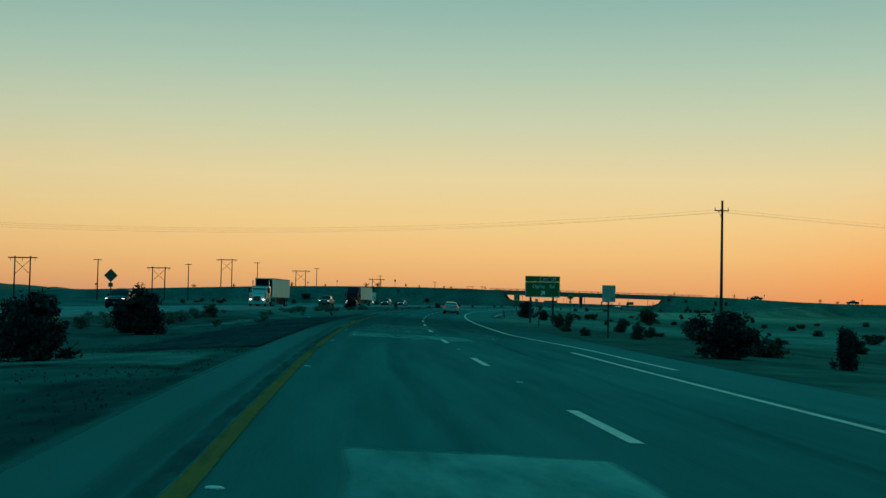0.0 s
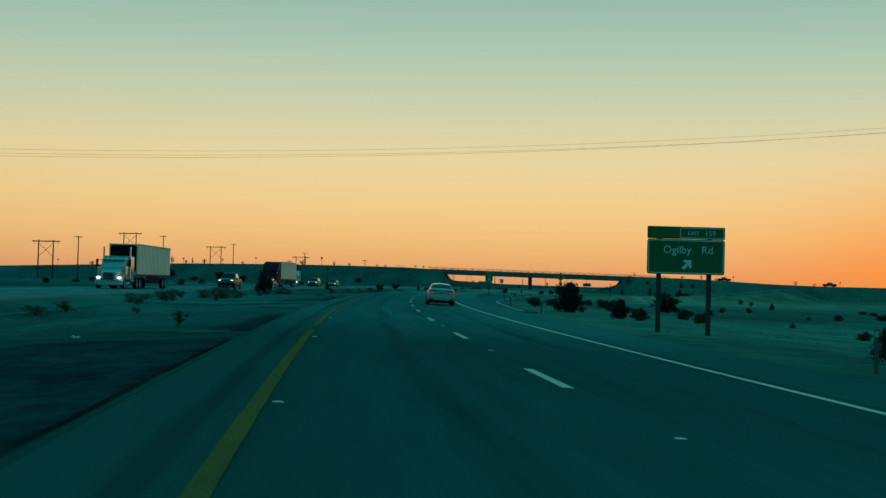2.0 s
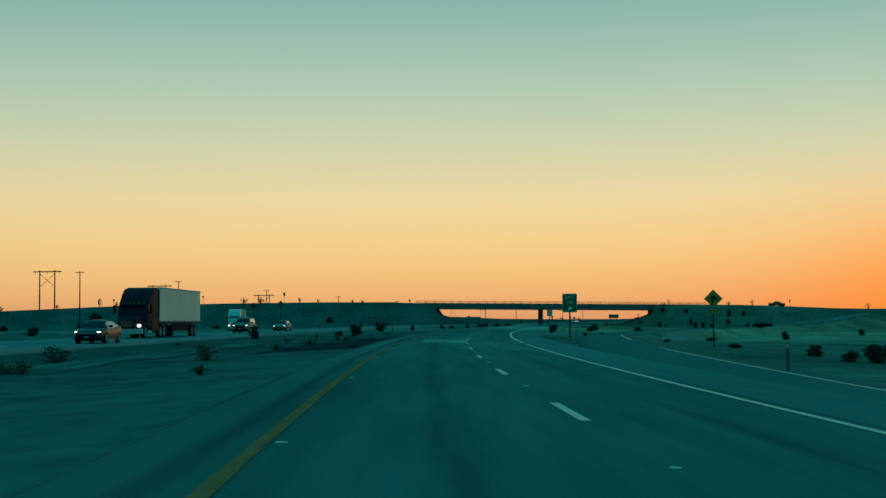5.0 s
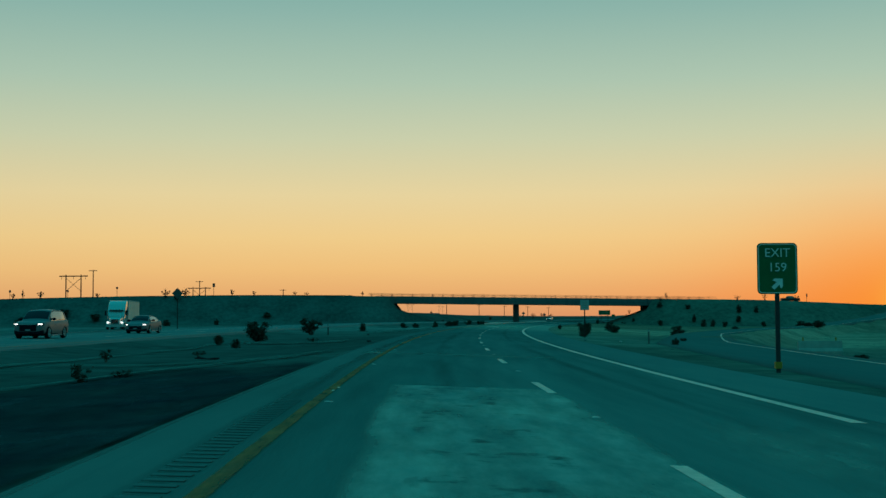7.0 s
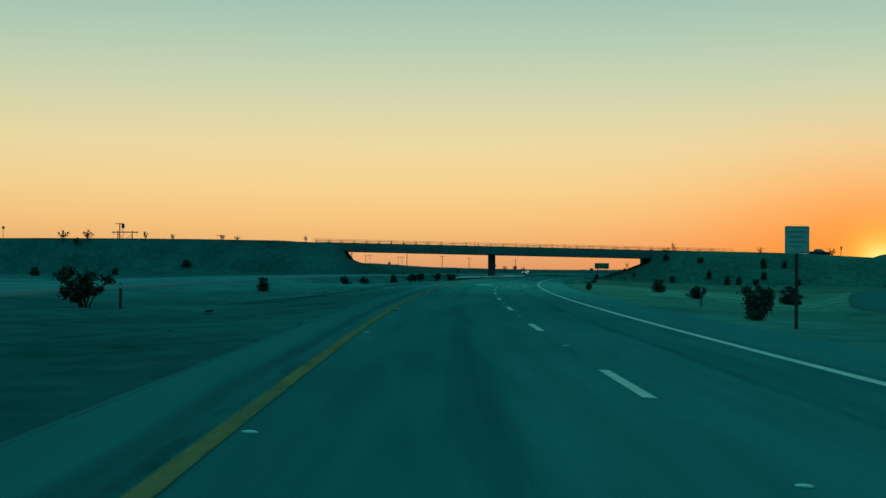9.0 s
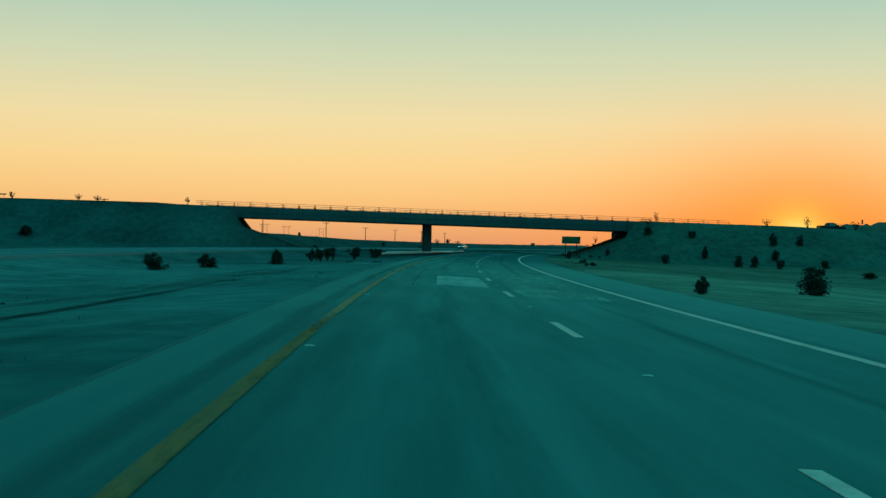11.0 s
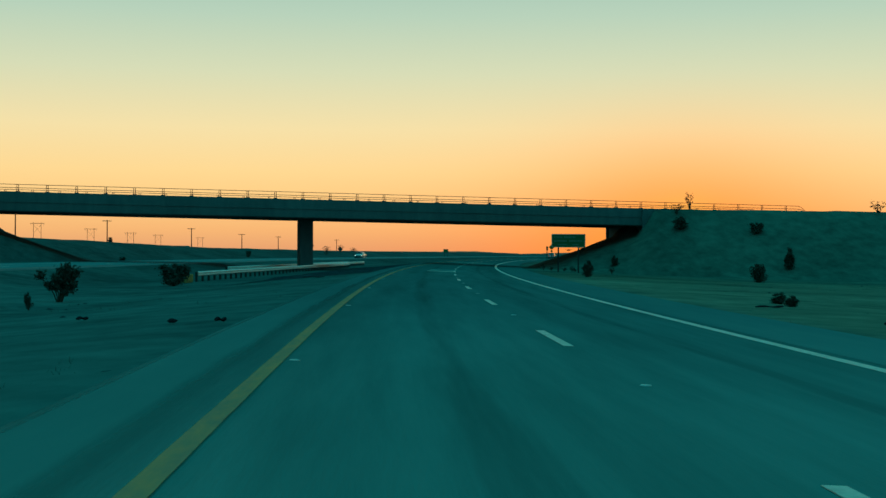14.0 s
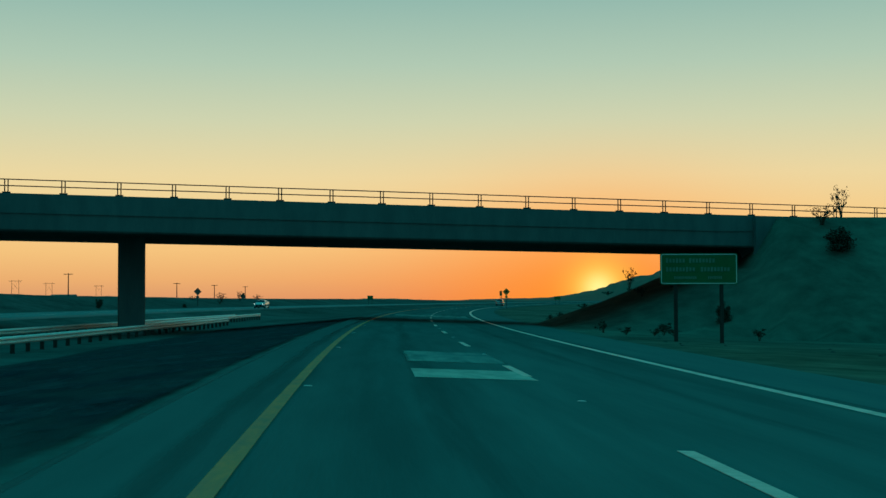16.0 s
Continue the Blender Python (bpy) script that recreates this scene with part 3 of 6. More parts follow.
def overlay(name, s0, s1, a, b, m, label, rim=0.5, end=1.5, full=0.92, lift=0.004, height=None, step=0.8, across=10, rim_b=None, end_b=None, tint=None):
    """A thin worn layer on the road whose wear value falls to nothing at its rim."""
    z = height or (lambda s, lat: deck(lat))
    sh, rows_, wear = Shape(), [], []
    n = max(4, int((s1 - s0) / step))
    for i in range(n + 1):
        s = s0 + (s1 - s0) * i / n
        row = []
        for j in range(across + 1):
            lat = a + (b - a) * j / across
            x, y = road_xy(s, lat)
            row.append((x, y, z(s, lat) + lift))
            sh.uv.append((lat, s))
            k = min((lat - a) / rim, (b - lat) / (rim_b or rim), (s - s0) / end, (s1 - s) / (end_b or end), 1.0)
            wear.append(max(0.0, k) * full)
        rows_.append(row)
    sh.rings(rows_)
    me = sh.mesh(name, m, True)
    me.attributes.new("wear", "FLOAT", "POINT").data.foreach_set("value", wear)
    set_tone(me, [tint or brightness_tint(between(ROAD_BRIGHTNESS, v)) for _, v in sh.uv])
    ob = new(name, me)
    return tagged(ob, label)


def wear_on_road(*args, **kw):
    ob = overlay(*args, **kw)
    ob.parent = road
    return ob


wear_on_road("shoulder", -120, 1500, PAVED[0] + 0.02, -0.10, WORN_SHOULDER, "paler grey left shoulder", rim=0.03, rim_b=0.55, end=6, full=1.5, lift=0.0036, step=6, across=12)
# tints paint the view's shifting colour grade into the line: dull olive, then tan
for k, (s0, s1, full, tint) in enumerate(((-120, 34, 1.0, (0.52, 0.62, 0.5)), (28, 104, 1.15, (0.52, 0.60, 0.45)), (99, 235, 1.0, (0.76, 0.76, 0.8)), (228, 300, 0.92, (0.66, 0.76, 0.8)), (293, 396, 1.0, (0.85, 0.85, 0.85)), (390, 1500, 1.15, (1.25, 1.22, 1.4)))):
    wear_on_road("yellow_line", s0, s1, -0.095, 0.095, OLD_YELLOW, "solid yellow edge line, worn", rim=0.022, end=5, full=full, lift=0.0062 + 0.0002 * k, step=3, across=10, tint=tint)
for a, b in ((1.15, 2.75), (4.85, 6.35)):
    wear_on_road("lane_wear", -60, 900, a, b, LANE_WEAR, "darker oily band along the lane", rim=0.7, end=10, full=0.66, lift=0.0028, step=5, across=8)
for s0, s1, a, b, seed in ((413.2, 424.8, 1.78, 3.42, 7), (566.9, 569.6, 1.78, 3.80, 9)):
    on_road("concrete_patch", blotch(s0, s1, a, b, seed, 0.03), PATCH, "pale patched concrete repair")
# worn overlays: stations, offsets, how solid, how sharp the far and the near end and the sides are
for k, (s0, s1, a, b, full, end_b, end, rim) in enumerate(((4.5, 10.8, 0.86, 3.3, 1.1, 0.1, 2.5, 0.15), (42, 49.5, 0.28, 5.2, 1.0, 0.5, 2.0, 0.3), (50.5, 58.4, 0.30, 3.6, 0.80, 0.4, 1.0, 0.3),
                                                         (58.6, 68.3, 0.74, 4.3, 0.84, 0.2, 0.4, 0.2), (44, 70, 4.2, 7.2, 0.78, 3.0, 4.0, 0.8), (246.4, 262.2, 0.72, 4.05, 0.98, 0.15, 0.5, 0.3), (228, 258, 4.2, 7.2, 0.75, 4.0, 5.0, 0.8),
                                                         (280.4, 284.2, -1.15, 6.4, 0.72, 0.8, 0.8, 0.5), (53, 74, -0.25, -0.085, 1.0, 1.5, 1.5, 0.03), (403, 446, 3.5, 7.2, 0.74, 6.0, 5.0, 0.7), (572, 578.2, 1.72, 3.95, 1.1, 0.3, 0.6, 0.12), (648, 662, 0.2, 7.2, 1.0, 2.0, 2.0, 0.4))):
    wear_on_road("worn_overlay", s0, s1, a, b, OVERLAY, "pale mottled worn overlay", rim=rim, end=end, end_b=end_b, full=full, lift=0.0032 + 0.0002 * k, step=0.35, across=26)
smudges = [(417.4, 421.6, 1.86, 2.42, 0.62), (414.2, 415.6, 1.9, 2.5, 0.5)] + [(s, s + l, a, a + w, f) for s, l in ((59.6, 1.8), (62.4, 1.1), (64.6, 1.6), (66.9, 0.7)) for a, w, f in ((1.0, 0.5, 0.5), (2.3, 0.45, 0.45))]
smudges += [(s, s + l, a, a + w, f) for s, l in ((247.4, 1.5), (250.0, 0.9), (252.0, 1.4), (254.6, 0.8), (256.6, 1.6), (260.0, 0.7)) for a, w, f in ((1.2, 0.55, 0.6), (2.15, 0.6, 0.62))]
smudges += [(s, s + 0.55 + 0.1 * (s % 3), a, a + 0.34, 0.62) for s in (431.2, 433.1, 435.6, 438.3, 440.6, 443.0, 446.5) for a in (2.36, 2.88)]
for k, (s0, s1, a, b, full) in enumerate(smudges):
    wear_on_road("tyre_smudge", s0, s1, a, b, STAIN, "dark smudge worn into the pale patch", rim=0.22, end=0.45, full=full, lift=0.0085 + 0.0001 * k, step=0.2, across=10)
chip = slab(0.04, 0.32, 0.004).mesh("paint_chip", WHITE_LINE)
for s, lat in ((413.0, -0.02), (416.6, 0.05), (418.2, 0.04), (419.9, 0.06), (420.9, 0.05), (422.6, 0.06), (424.4, 0.05), (425.1, 0.07), (259.2, 0.06), (260.1, 0.09), (432.2, 0.10)):
    ob = new("paint_chip", chip)
    ob.parent = road
    ob.matrix_local = facing(s, lat, deck(lat) + 0.0075) @ Matrix.Rotation(math.atan(TILT), 4, "Y")
for s0, s1, full in ((-60, 60, 0.8), (395, 446, 0.5), (286, 330, 0.55)):
    wear_on_road("dark_seam", s0, s1, -0.36, -0.07, STAIN, "dark tarred seam beside the yellow line", rim=0.12, rim_b=0.03, end=8, full=full, lift=0.0052, step=1.5, across=8)
for k, (s0, s1, a, b, rim) in enumerate(((410, 463, 0.92, 1.20, 0.14), (444, 473, 2.86, 3.04, 0.08), (446, 473, 3.22, 3.42, 0.08))):
    wear_on_road("tyre_stain", s0, s1, a, b, STAIN, "dark rubber-stained asphalt", rim=rim, full=0.70 if rim > 0.1 else 0.62, lift=0.0060 + 0.0002 * k)
for k, (s0, s1, a, b) in enumerate(((246, 264, 1.1, 3.2),)):
    wear_on_road("oil_blots", s0, s1, a, b, BLOTS, "dark blots worn into the wheel path", rim=0.3, full=0.44, lift=0.0072 + 0.0002 * k)
# dark cindery soil against the shoulder, broken by paler tracks: stations, offsets, how solid, how soft each end is
for s0, s1, a, b, thick, end, end_b in ((-12, 21, -4.6, -1.27, 0.72, 6, 2), (29, 64, -6.4, -1.27, 1.1, 4, 6), (60, 95.6, -6.6, -1.27, 1.15, 6, 1.5), (97.4, 121, -3.4, -1.27, 0.84, 1.5, 8), (127, 135, -2.8, -1.27, 0.95, 3, 1.2),
                                        (146.5, 165.4, -6.4, -1.27, 0.78, 1.5, 1.2), (167.2, 186, -4.6, -1.27, 0.72, 1.2, 8), (20, 130, -15.6, -6.5, 0.55, 25, 25), (224, 247, -7.6, -1.27, 1.0, 8, 3), (244, 286, -7.6, -1.27, 0.9, 4, 20), (525, 562, -9.5, -1.35, 0.6, 25, 14), (543, 660, -11.5, -1.30, 0.95, 18, 25)):
    ob = overlay("dark_soil", s0, s1, a, b, DARK_SOIL, "dark cindery soil along the shoulder", rim=1.7, rim_b=0.2 if thick > 0.6 else 1.5, end=end, end_b=end_b, full=thick, lift=0.025, height=soil_z, step=1.2, across=30)
    tagged(ob, category="soil", kind="structure")
for k, (s0, s1, a, b) in enumerate(((48, 128, -9.6, -6.2), (-4, 44, -8.6, -5.4), (90, 152, -13.6, -11.0), (200, 262, -12.5, -8.4), (255, 330, -12.8, -10.2), (350, 452, -9.0, -4.5))):
    ob = overlay("drift_sand", s0, s1, a, b, PALE_STREAK, "pale drifted sand in the median", rim=1.2, end=12, full=0.72, lift=0.04 + 0.004 * k, height=soil_z, step=2.5, across=8)
    tagged(ob, category="sand", kind="structure")

grooves = Shape()
for s0, s1 in ((46, 73), (146, 160), (240, 257)):
    s = s0
    while s < s1:
        m = facing(s, -0.36, deck(-0.36) + 0.005) @ Matrix.Rotation(math.atan(TILT), 4, "Y")
        grooves.box((-0.15, 0, 0), (0.15, 0.13, 0.003), m)
        s += 0.3
grooves_mesh = grooves.mesh("rumble_strip", SHOULDER)
set_tone(grooves_mesh, [0.92] * len(grooves_mesh.vertices))
ob = on_road("rumble_strip", grooves_mesh, SHOULDER, "ribbed rumble strip along the shoulder")
tagged(ob, kind="stuff")

# the other carriageway
OLD_CONCRETE = material("pale_old_concrete", (0.165, 0.215, 0.205), 0.9, spec=0.0, other=(0.115, 0.155, 0.15), scale=1.2, scale2=0.3, amount=0.5, bump=0.2, stretch=(1, 0.1, 1), uv=True)
other = lambda s, lat: 0.0 - 0.012 * (lat - far_edge(s))
far_road = new("road_opposite", ribbon(-120, 1800, lambda s: far_edge(s) - 12.2, far_edge, 0.02, 8, other, 0.3).mesh("road_opposite", OLD_CONCRETE, True))
tagged(far_road, "opposite grey asphalt carriageway beyond the median", "road", kind="structure")
on_road("yellow_line", ribbon(-120, 1500, lambda s: far_edge(s) - 1.3, lambda s: far_edge(s) - 1.15, 0.026, 8, other), YELLOW_LINE, "", far_road)
on_road("edge_line", ribbon(-120, 1500, lambda s: far_edge(s) - 8.75, lambda s: far_edge(s) - 8.6, 0.026, 8, other), WHITE_LINE, "", far_road)
for n in range(0, 50):
    s = 60 + PITCH * n
    ob = new("lane_dash", dash_mesh)
    ob.parent = far_road
    ob.matrix_local = facing(s, far_edge(s) - 4.9, other(s, far_edge(s) - 4.9) + 0.024)

# median crossings and loose strips of paler ground
PALE_SAND = faded(material("pale_packed_sand", (0.165, 0.20, 0.17), 0.97, spec=0.0, other=(0.085, 0.11, 0.10), scale=0.8, scale2=0.2, amount=0.5, uv=True), (0.7, 0.5), 0.6)


def crossing(s0, s1, lat0, lat1, skew, label, seed, full=0.8):
    """A worn track over the median from the road to lat1, fading at its rim."""
    sh, rows_, wear = Shape(), [], []
    for i in range(41):
        u = i / 40
        lat = lat0 + (lat1 - lat0) * u
        row = []
        for j in range(11):
            s = s0 + (s1 - s0) * j / 10 + skew * u + 0.9 * noise.noise((u * 4, j * 0.1, seed))
            x, y = road_xy(s, lat)
            row.append((x, y, soil_z(s, lat) + 0.045 + 0.003 * seed))
            sh.uv.append((lat, s))
            wear.append(full * max(0.0, min(1.0, j / 3, (10 - j) / 3, i / 4, (40 - i) / 8)))
        rows_.append(row)
    me = sh.rings(rows_).mesh("dirt_track", PALE_SAND, True)
    me.attributes.new("wear", "FLOAT", "POINT").data.foreach_set("value", wear)
    tagged(new("dirt_track", me), label, "track", kind="structure")


crossing(135.0, 146.5, -1.4, -15.6, 8, "pale packed-sand track across the median", 1.0, 0.9)
crossing(165.0, 167.6, -1.5, -15.6, 13, "second pale sand track across the median", 4.0, 0.68)
crossing(305, 315, -3.0, -12.0, 8, "pale sand streak in the median", 9.0)
crossing(278.0, 282.0, -1.6, -13.0, -4, "pale sand track across the median", 12.0, 0.66)
crossing(287.0, 290.5, -1.5, -8.4, -34, "long thin streak of pale sand in the median", 14.0, 0.9)
crossing(121.5, 127.0, -1.4, -4.6, 9, "short sandy track beside the shoulder", 6.0)
crossing(19.5, 28.5, -1.4, -8.0, 5, "pale sandy strip beside the shoulder", 2.0, 0.95)
crossing(95.4, 97.8, -1.4, -5.0, 4, "thin pale sandy strip across the soil", 3.0, 0.66)
crossing(247.0, 252.0, -2.2, -9.5, 9, "pale sandy strip in the median", 7.0, 0.85)

# ramps
ENTRY = ((245, -21), (330, -33), (412, -49.5), (480, -69), (540, -92), (600, -118))


def ramp_z(s, lat):
    return ground_z(s, lat) + 0.06


def ramp(name, table, s0, s1, label):
    lat0 = lambda s: between(table, s) - 2.9
    lat1 = lambda s: between(table, s) + 2.9

    def top(s, lat):
        k = smooth(250, 340, s)
        return ramp_z(s, lat) * (1 - k) + k * max(ramp_z(s, lat0(s)), ramp_z(s, lat1(s)), ramp_z(s, between(table, s)))

    me = ribbon(s0, s1, lat0, lat1, 0.0, 4, top, 0.5).mesh(name, SHOULDER, True)
    ob = new(name, set_tone(me, [0.85] * len(me.vertices)))
    tagged(ob, label, "road", kind="structure")
    for d in (2.0,):
        on_road("edge_line", ribbon(s0, s1, lambda s: between(table, s) + d - 0.07, lambda s: between(table, s) + d + 0.07, 0.006, 4, top), WHITE_LINE, "", ob)
    return ob


ramp("exit_ramp", EXIT, 150, 584, "grey asphalt exit ramp curving up the embankment")
ramp("entry_ramp", ENTRY, 262, 528, "grey asphalt entry ramp from the overpass")


# ---- overpass ----
def bz(u, v, z):
    return Vector((BX + BU[0] * u + BV[0] * v, BY + BU[1] * u + BV[1] * v, z))


def top_z(u):
    return 7.2 - 0.0145 * u


def low_z(u):
    return 5.1 - 0.0135 * u


def span(u0, u1, section, n=24):
    """A beam along the crossing road: section(u) gives the (v, z) ring."""
    return Shape().rings([[bz(u, v, z) for v, z in section(u)] for u in (u0 + (u1 - u0) * i / n for i in range(n + 1))], True, True)


overpass = thing("overpass", "two-span concrete highway overpass with steel tube railing", "bridge")
U0, U1 = ABUT[0] - 1.5, ABUT[1] + 1.5
part("girder", span(U0, U1, lambda u: ((-HALF + 0.16, low_z(u)), (HALF - 0.16, low_z(u)), (HALF - 0.06, low_z(u) + 0.10), (HALF - 0.03, low_z(u) + 1.35), (-HALF + 0.03, low_z(u) + 1.35), (-HALF + 0.06, low_z(u) + 0.10))), CONCRETE, overpass, "shadowed concrete box girder")
part("deck_slab", span(U0, U1, lambda u: ((-HALF, low_z(u) + 1.36), (HALF, low_z(u) + 1.36), (HALF, low_z(u) + 1.62), (-HALF, low_z(u) + 1.62))), CONCRETE, overpass)
for v in (-HALF, HALF - 0.3):
    part("parapet", span(U0 - 4, U1 + 4, lambda u: ((v - 0.02, low_z(u) + 1.0 if U0 < u < U1 else top_z(u) - 0.9), (v + 0.30, low_z(u) + 1.62 if U0 < u < U1 else top_z(u) - 0.9), (v + 0.28, top_z(u)), (v, top_z(u)))), CONCRETE, overpass, "pale concrete parapet")
PIER_PROFILE = ((-0.75, -1.9), (0.75, -1.9), (0.8, -1.5), (0.8, 1.5), (0.75, 1.9), (-0.75, 1.9), (-0.8, 1.5), (-0.8, -1.5))
part("pier", Shape().rings([[bz(u, v * 1.0, z) for u, v in PIER_PROFILE] for z in (-1.6, 1.5, 4.2, low_z(0) + 0.05)], True, True), CONCRETE, overpass, "rectangular concrete column with bevelled corners")
for u in ABUT:
    sgn = -1 if u < 0 else 1
    part("abutment", Shape().rings([[bz(u + sgn * a, v, z) for a, v in ((0, -HALF), (0, HALF), (2.2, HALF), (2.2, -HALF))] for z in (0.8, low_z(u) + 0.5)], True, True), CONCRETE, overpass)
    for v in (-HALF - 0.35, HALF + 0.02):
        part("wing_wall", Shape().rings([[bz(u + sgn * a, v + b, z + (2.4 if (a > 4 and z < 4) else 0)) for a, b in ((-0.3, 0), (-0.3, 0.33), (6.5, 0.33), (6.5, 0))] for z in (1.4, top_z(u) - 0.05)], True, True), CONCRETE, overpass)
for v in (-HALF + 0.14, HALF - 0.14):
    for dz in (0.42, 0.78):
        rail = Shape()
        us = [U0 - 6 + (U1 - U0 + 24) * i / 30 for i in range(31)]
        rail.path([bz(a, v, top_z(a) + dz) for a in us] + [bz(us[-1] + 0.5, v, top_z(us[-1]) + dz * 0.8), bz(us[-1] + 0.9, v, top_z(us[-1]) + dz * 0.3)], 0.034)
        part("rail_tube", rail, DARK_STEEL, overpass)
    u = U0 - 5
    while u < U1 + 17:
        p = Shape()
        for d in (-0.09, 0.09):
            a, b = bz(u + d, v, top_z(u) - 0.02), bz(u + d, v, top_z(u) + 0.80)
            p.tube(a, b, 0.035, n=5)
        c = bz(u, v, top_z(u))
        p.box((-0.22, -0.13, -0.02), (0.22, 0.13, 0.08), Matrix.Translation(c) @ Matrix.Rotation(BA, 4, "Z"), 0.03)
        part("rail_post", p, DARK_STEEL, overpass)
        u += 3.05
cross = new("crossing_road", Shape().rings([[bz(u, v, between(CREST, u) + (0.10 if abs(u) > 41 else 0.14)) for v in (-6.0, 0, 6.0)] for u in list(range(-400, -40, 12)) + [-39, -20, 0, 20, 39] + list(range(42, 400, 12))]).mesh("crossing_road", ASPHALT_PLAIN, True))
tagged(cross, "narrow asphalt road over the highway", "road", kind="structure")


# ---- guardrails in the median ----
def guardrail(points, label):
    gr = thing("guardrail", label, "guardrail", "median guardrails")
    beam = Shape()
    prof = ((0.0, -0.155), (0.035, -0.13), (0.075, -0.09), (0.075, -0.06), (0.0, -0.015), (0.0, 0.015), (0.075, 0.06), (0.075, 0.09), (0.035, 0.13), (0.0, 0.155))
    n = int((points[-1][0] - points[0][0]) / 1.9)
    front, posts = [], []
    for i in range(n + 1):
        s = points[0][0] + (points[-1][0] - points[0][0]) * i / n
        lat = between(points, s)
        z = ground_z(s, lat) + 0.55
        row = []
        for d, h in prof:
            x, y = road_xy(s, lat + d)
            row.append((x, y, z + h))
        front.append(row)
        posts.append((s, lat, z))
    beam.rings(front)
    ob = part("rail_beam", beam, RAIL_ZINC, gr, "ribbed galvanised steel beam", clean=False)
    solid = ob.modifiers.new("thickness", "SOLIDIFY")
    solid.thickness = 0.012
    post = Shape().box((-0.16, -0.075, -0.95), (-0.005, 0.075, 0.12), None, 0.012).mesh("post", WOOD)
    for s, lat, z in posts:
        ob = new("post", post)
        ob.parent = gr
        ob.matrix_local = facing(s, lat, z)
    return gr


guardrail(((567, -14.4), (600, -13.4), (633, -12.7), (652, -13.0)), "galvanised steel guardrail on timber posts beside the pier")
guardrail(((628, -14.6), (660, -15.2), (690, -16.2)), "far galvanised guardrail behind the bridge pier")
guardrail(((600, -18.6), (632, -17.6), (680, -17.2)), "galvanised guardrail facing the opposite carriageway")
cushion = thing("crash_cushion", "faded yellow crash cushion at the guardrail end", "barrier", m=facing(563, -14.5))
for i in range(4):
    part("drum", Shape().rings([[((0.22 + 0.02 * math.sin(z * 20)) * math.cos(a), i * 0.62 + 0.25 * math.sin(a), z * 0.7) for a in (k * math.pi / 8 for k in range(16))] for z in (0, 0.12, 0.14, 0.4, 0.42, 0.7, 0.72, 0.8)], True, True), CUSHION, cushion)


barrier = thing("concrete_barrier", "pale concrete barrier block beside the exit ramp", "barrier", m=facing(328, 25.7))
part("block", Shape().rings([[(x, y, z) for y, z in ((-0.30, -0.3), (-0.30, 0.10), (-0.17, 0.32), (-0.09, 0.82), (0.09, 0.82), (0.17, 0.32), (0.30, 0.10), (0.30, -0.3))] for x in (0.0, 1.0, 2.4, 3.0)], True, True), PALE_BLOCK, barrier)
for dx in (0.35, 2.6):
    part("delineator", Shape().box((dx - 0.05, -0.02, 0.80), (dx + 0.05, 0.02, 1.05), None, 0.008), SIGN_YELLOW, barrier)


# ---- signs ----
def rounded(w, h, r, y0, y1, x=0.0, z=0.0, n=5):
    """A rounded plate that faces -y, centred on x, its lower edge at z."""
    ring = []
    for cx, cz, a0 in ((w / 2 - r, r, -90), (w / 2 - r, h - r, 0), (-w / 2 + r, h - r, 90), (-w / 2 + r, r, 180)):
        for k in range(n + 1):
            a = radians(a0 + 90 * k / n)
            ring.append((x + cx + r * math.cos(a), z + cz + r * math.sin(a)))
    return Shape().rings([[(px, y, pz) for px, pz in ring] for y in (y0, y1)], True, True)


def border(w, h, r, b, y, x=0.0, z=0.0):
    """A thin frame just proud of a plate."""
    rings_ = []
    for k, yy in ((0.0, y), (b, y), ):
        ring = []
        for cx, cz, a0 in ((w / 2 - r, r, -90), (w / 2 - r, h - r, 0), (-w / 2 + r, h - r, 90), (-w / 2 + r, r, 180)):
            for j in range(5):
                a = radians(a0 + 22.5 * j)
                rr = max(r - k, 0.005)
                ring.append((x + cx + rr * math.cos(a), yy, z + cz + rr * math.sin(a)))
        rings_.append(ring)
    return Shape().rings(rings_, True)


def arrow(size, m, parent, x, z, turn=-45, y=-0.014):
    """A straight arrow; turn counts from straight up, clockwise negative."""
    pts = ((-0.14, -0.5), (0.14, -0.5), (0.14, 0.02), (0.42, -0.10), (0.42, 0.10), (0, 0.5), (-0.42, 0.10), (-0.42, -0.10), (-0.14, 0.02))
    a = radians(turn)
    ring = [(x + size * (px * math.cos(a) - pz * math.sin(a)), z + size * (px * math.sin(a) + pz * math.cos(a))) for px, pz in pts]
    k = len(ring)
    sh = Shape().add([(px, yy, pz) for yy in (y, y + 0.012) for px, pz in ring], [tuple(range(k)), (0, 1, 2, 8), (2, 3, 4, 5, 6, 7, 8)][1:] + [(i, (i + 1) % k, k + (i + 1) % k, k + i) for i in range(k)])
    return part("arrow", sh, m, parent)


def bars(m, parent, rows__, y=-0.014):
    for x, z, w, h in rows__:
        part("text_bar", Shape().box((x - w / 2, y, z - h / 2), (x + w / 2, y + 0.01, z + h / 2)), m, parent)


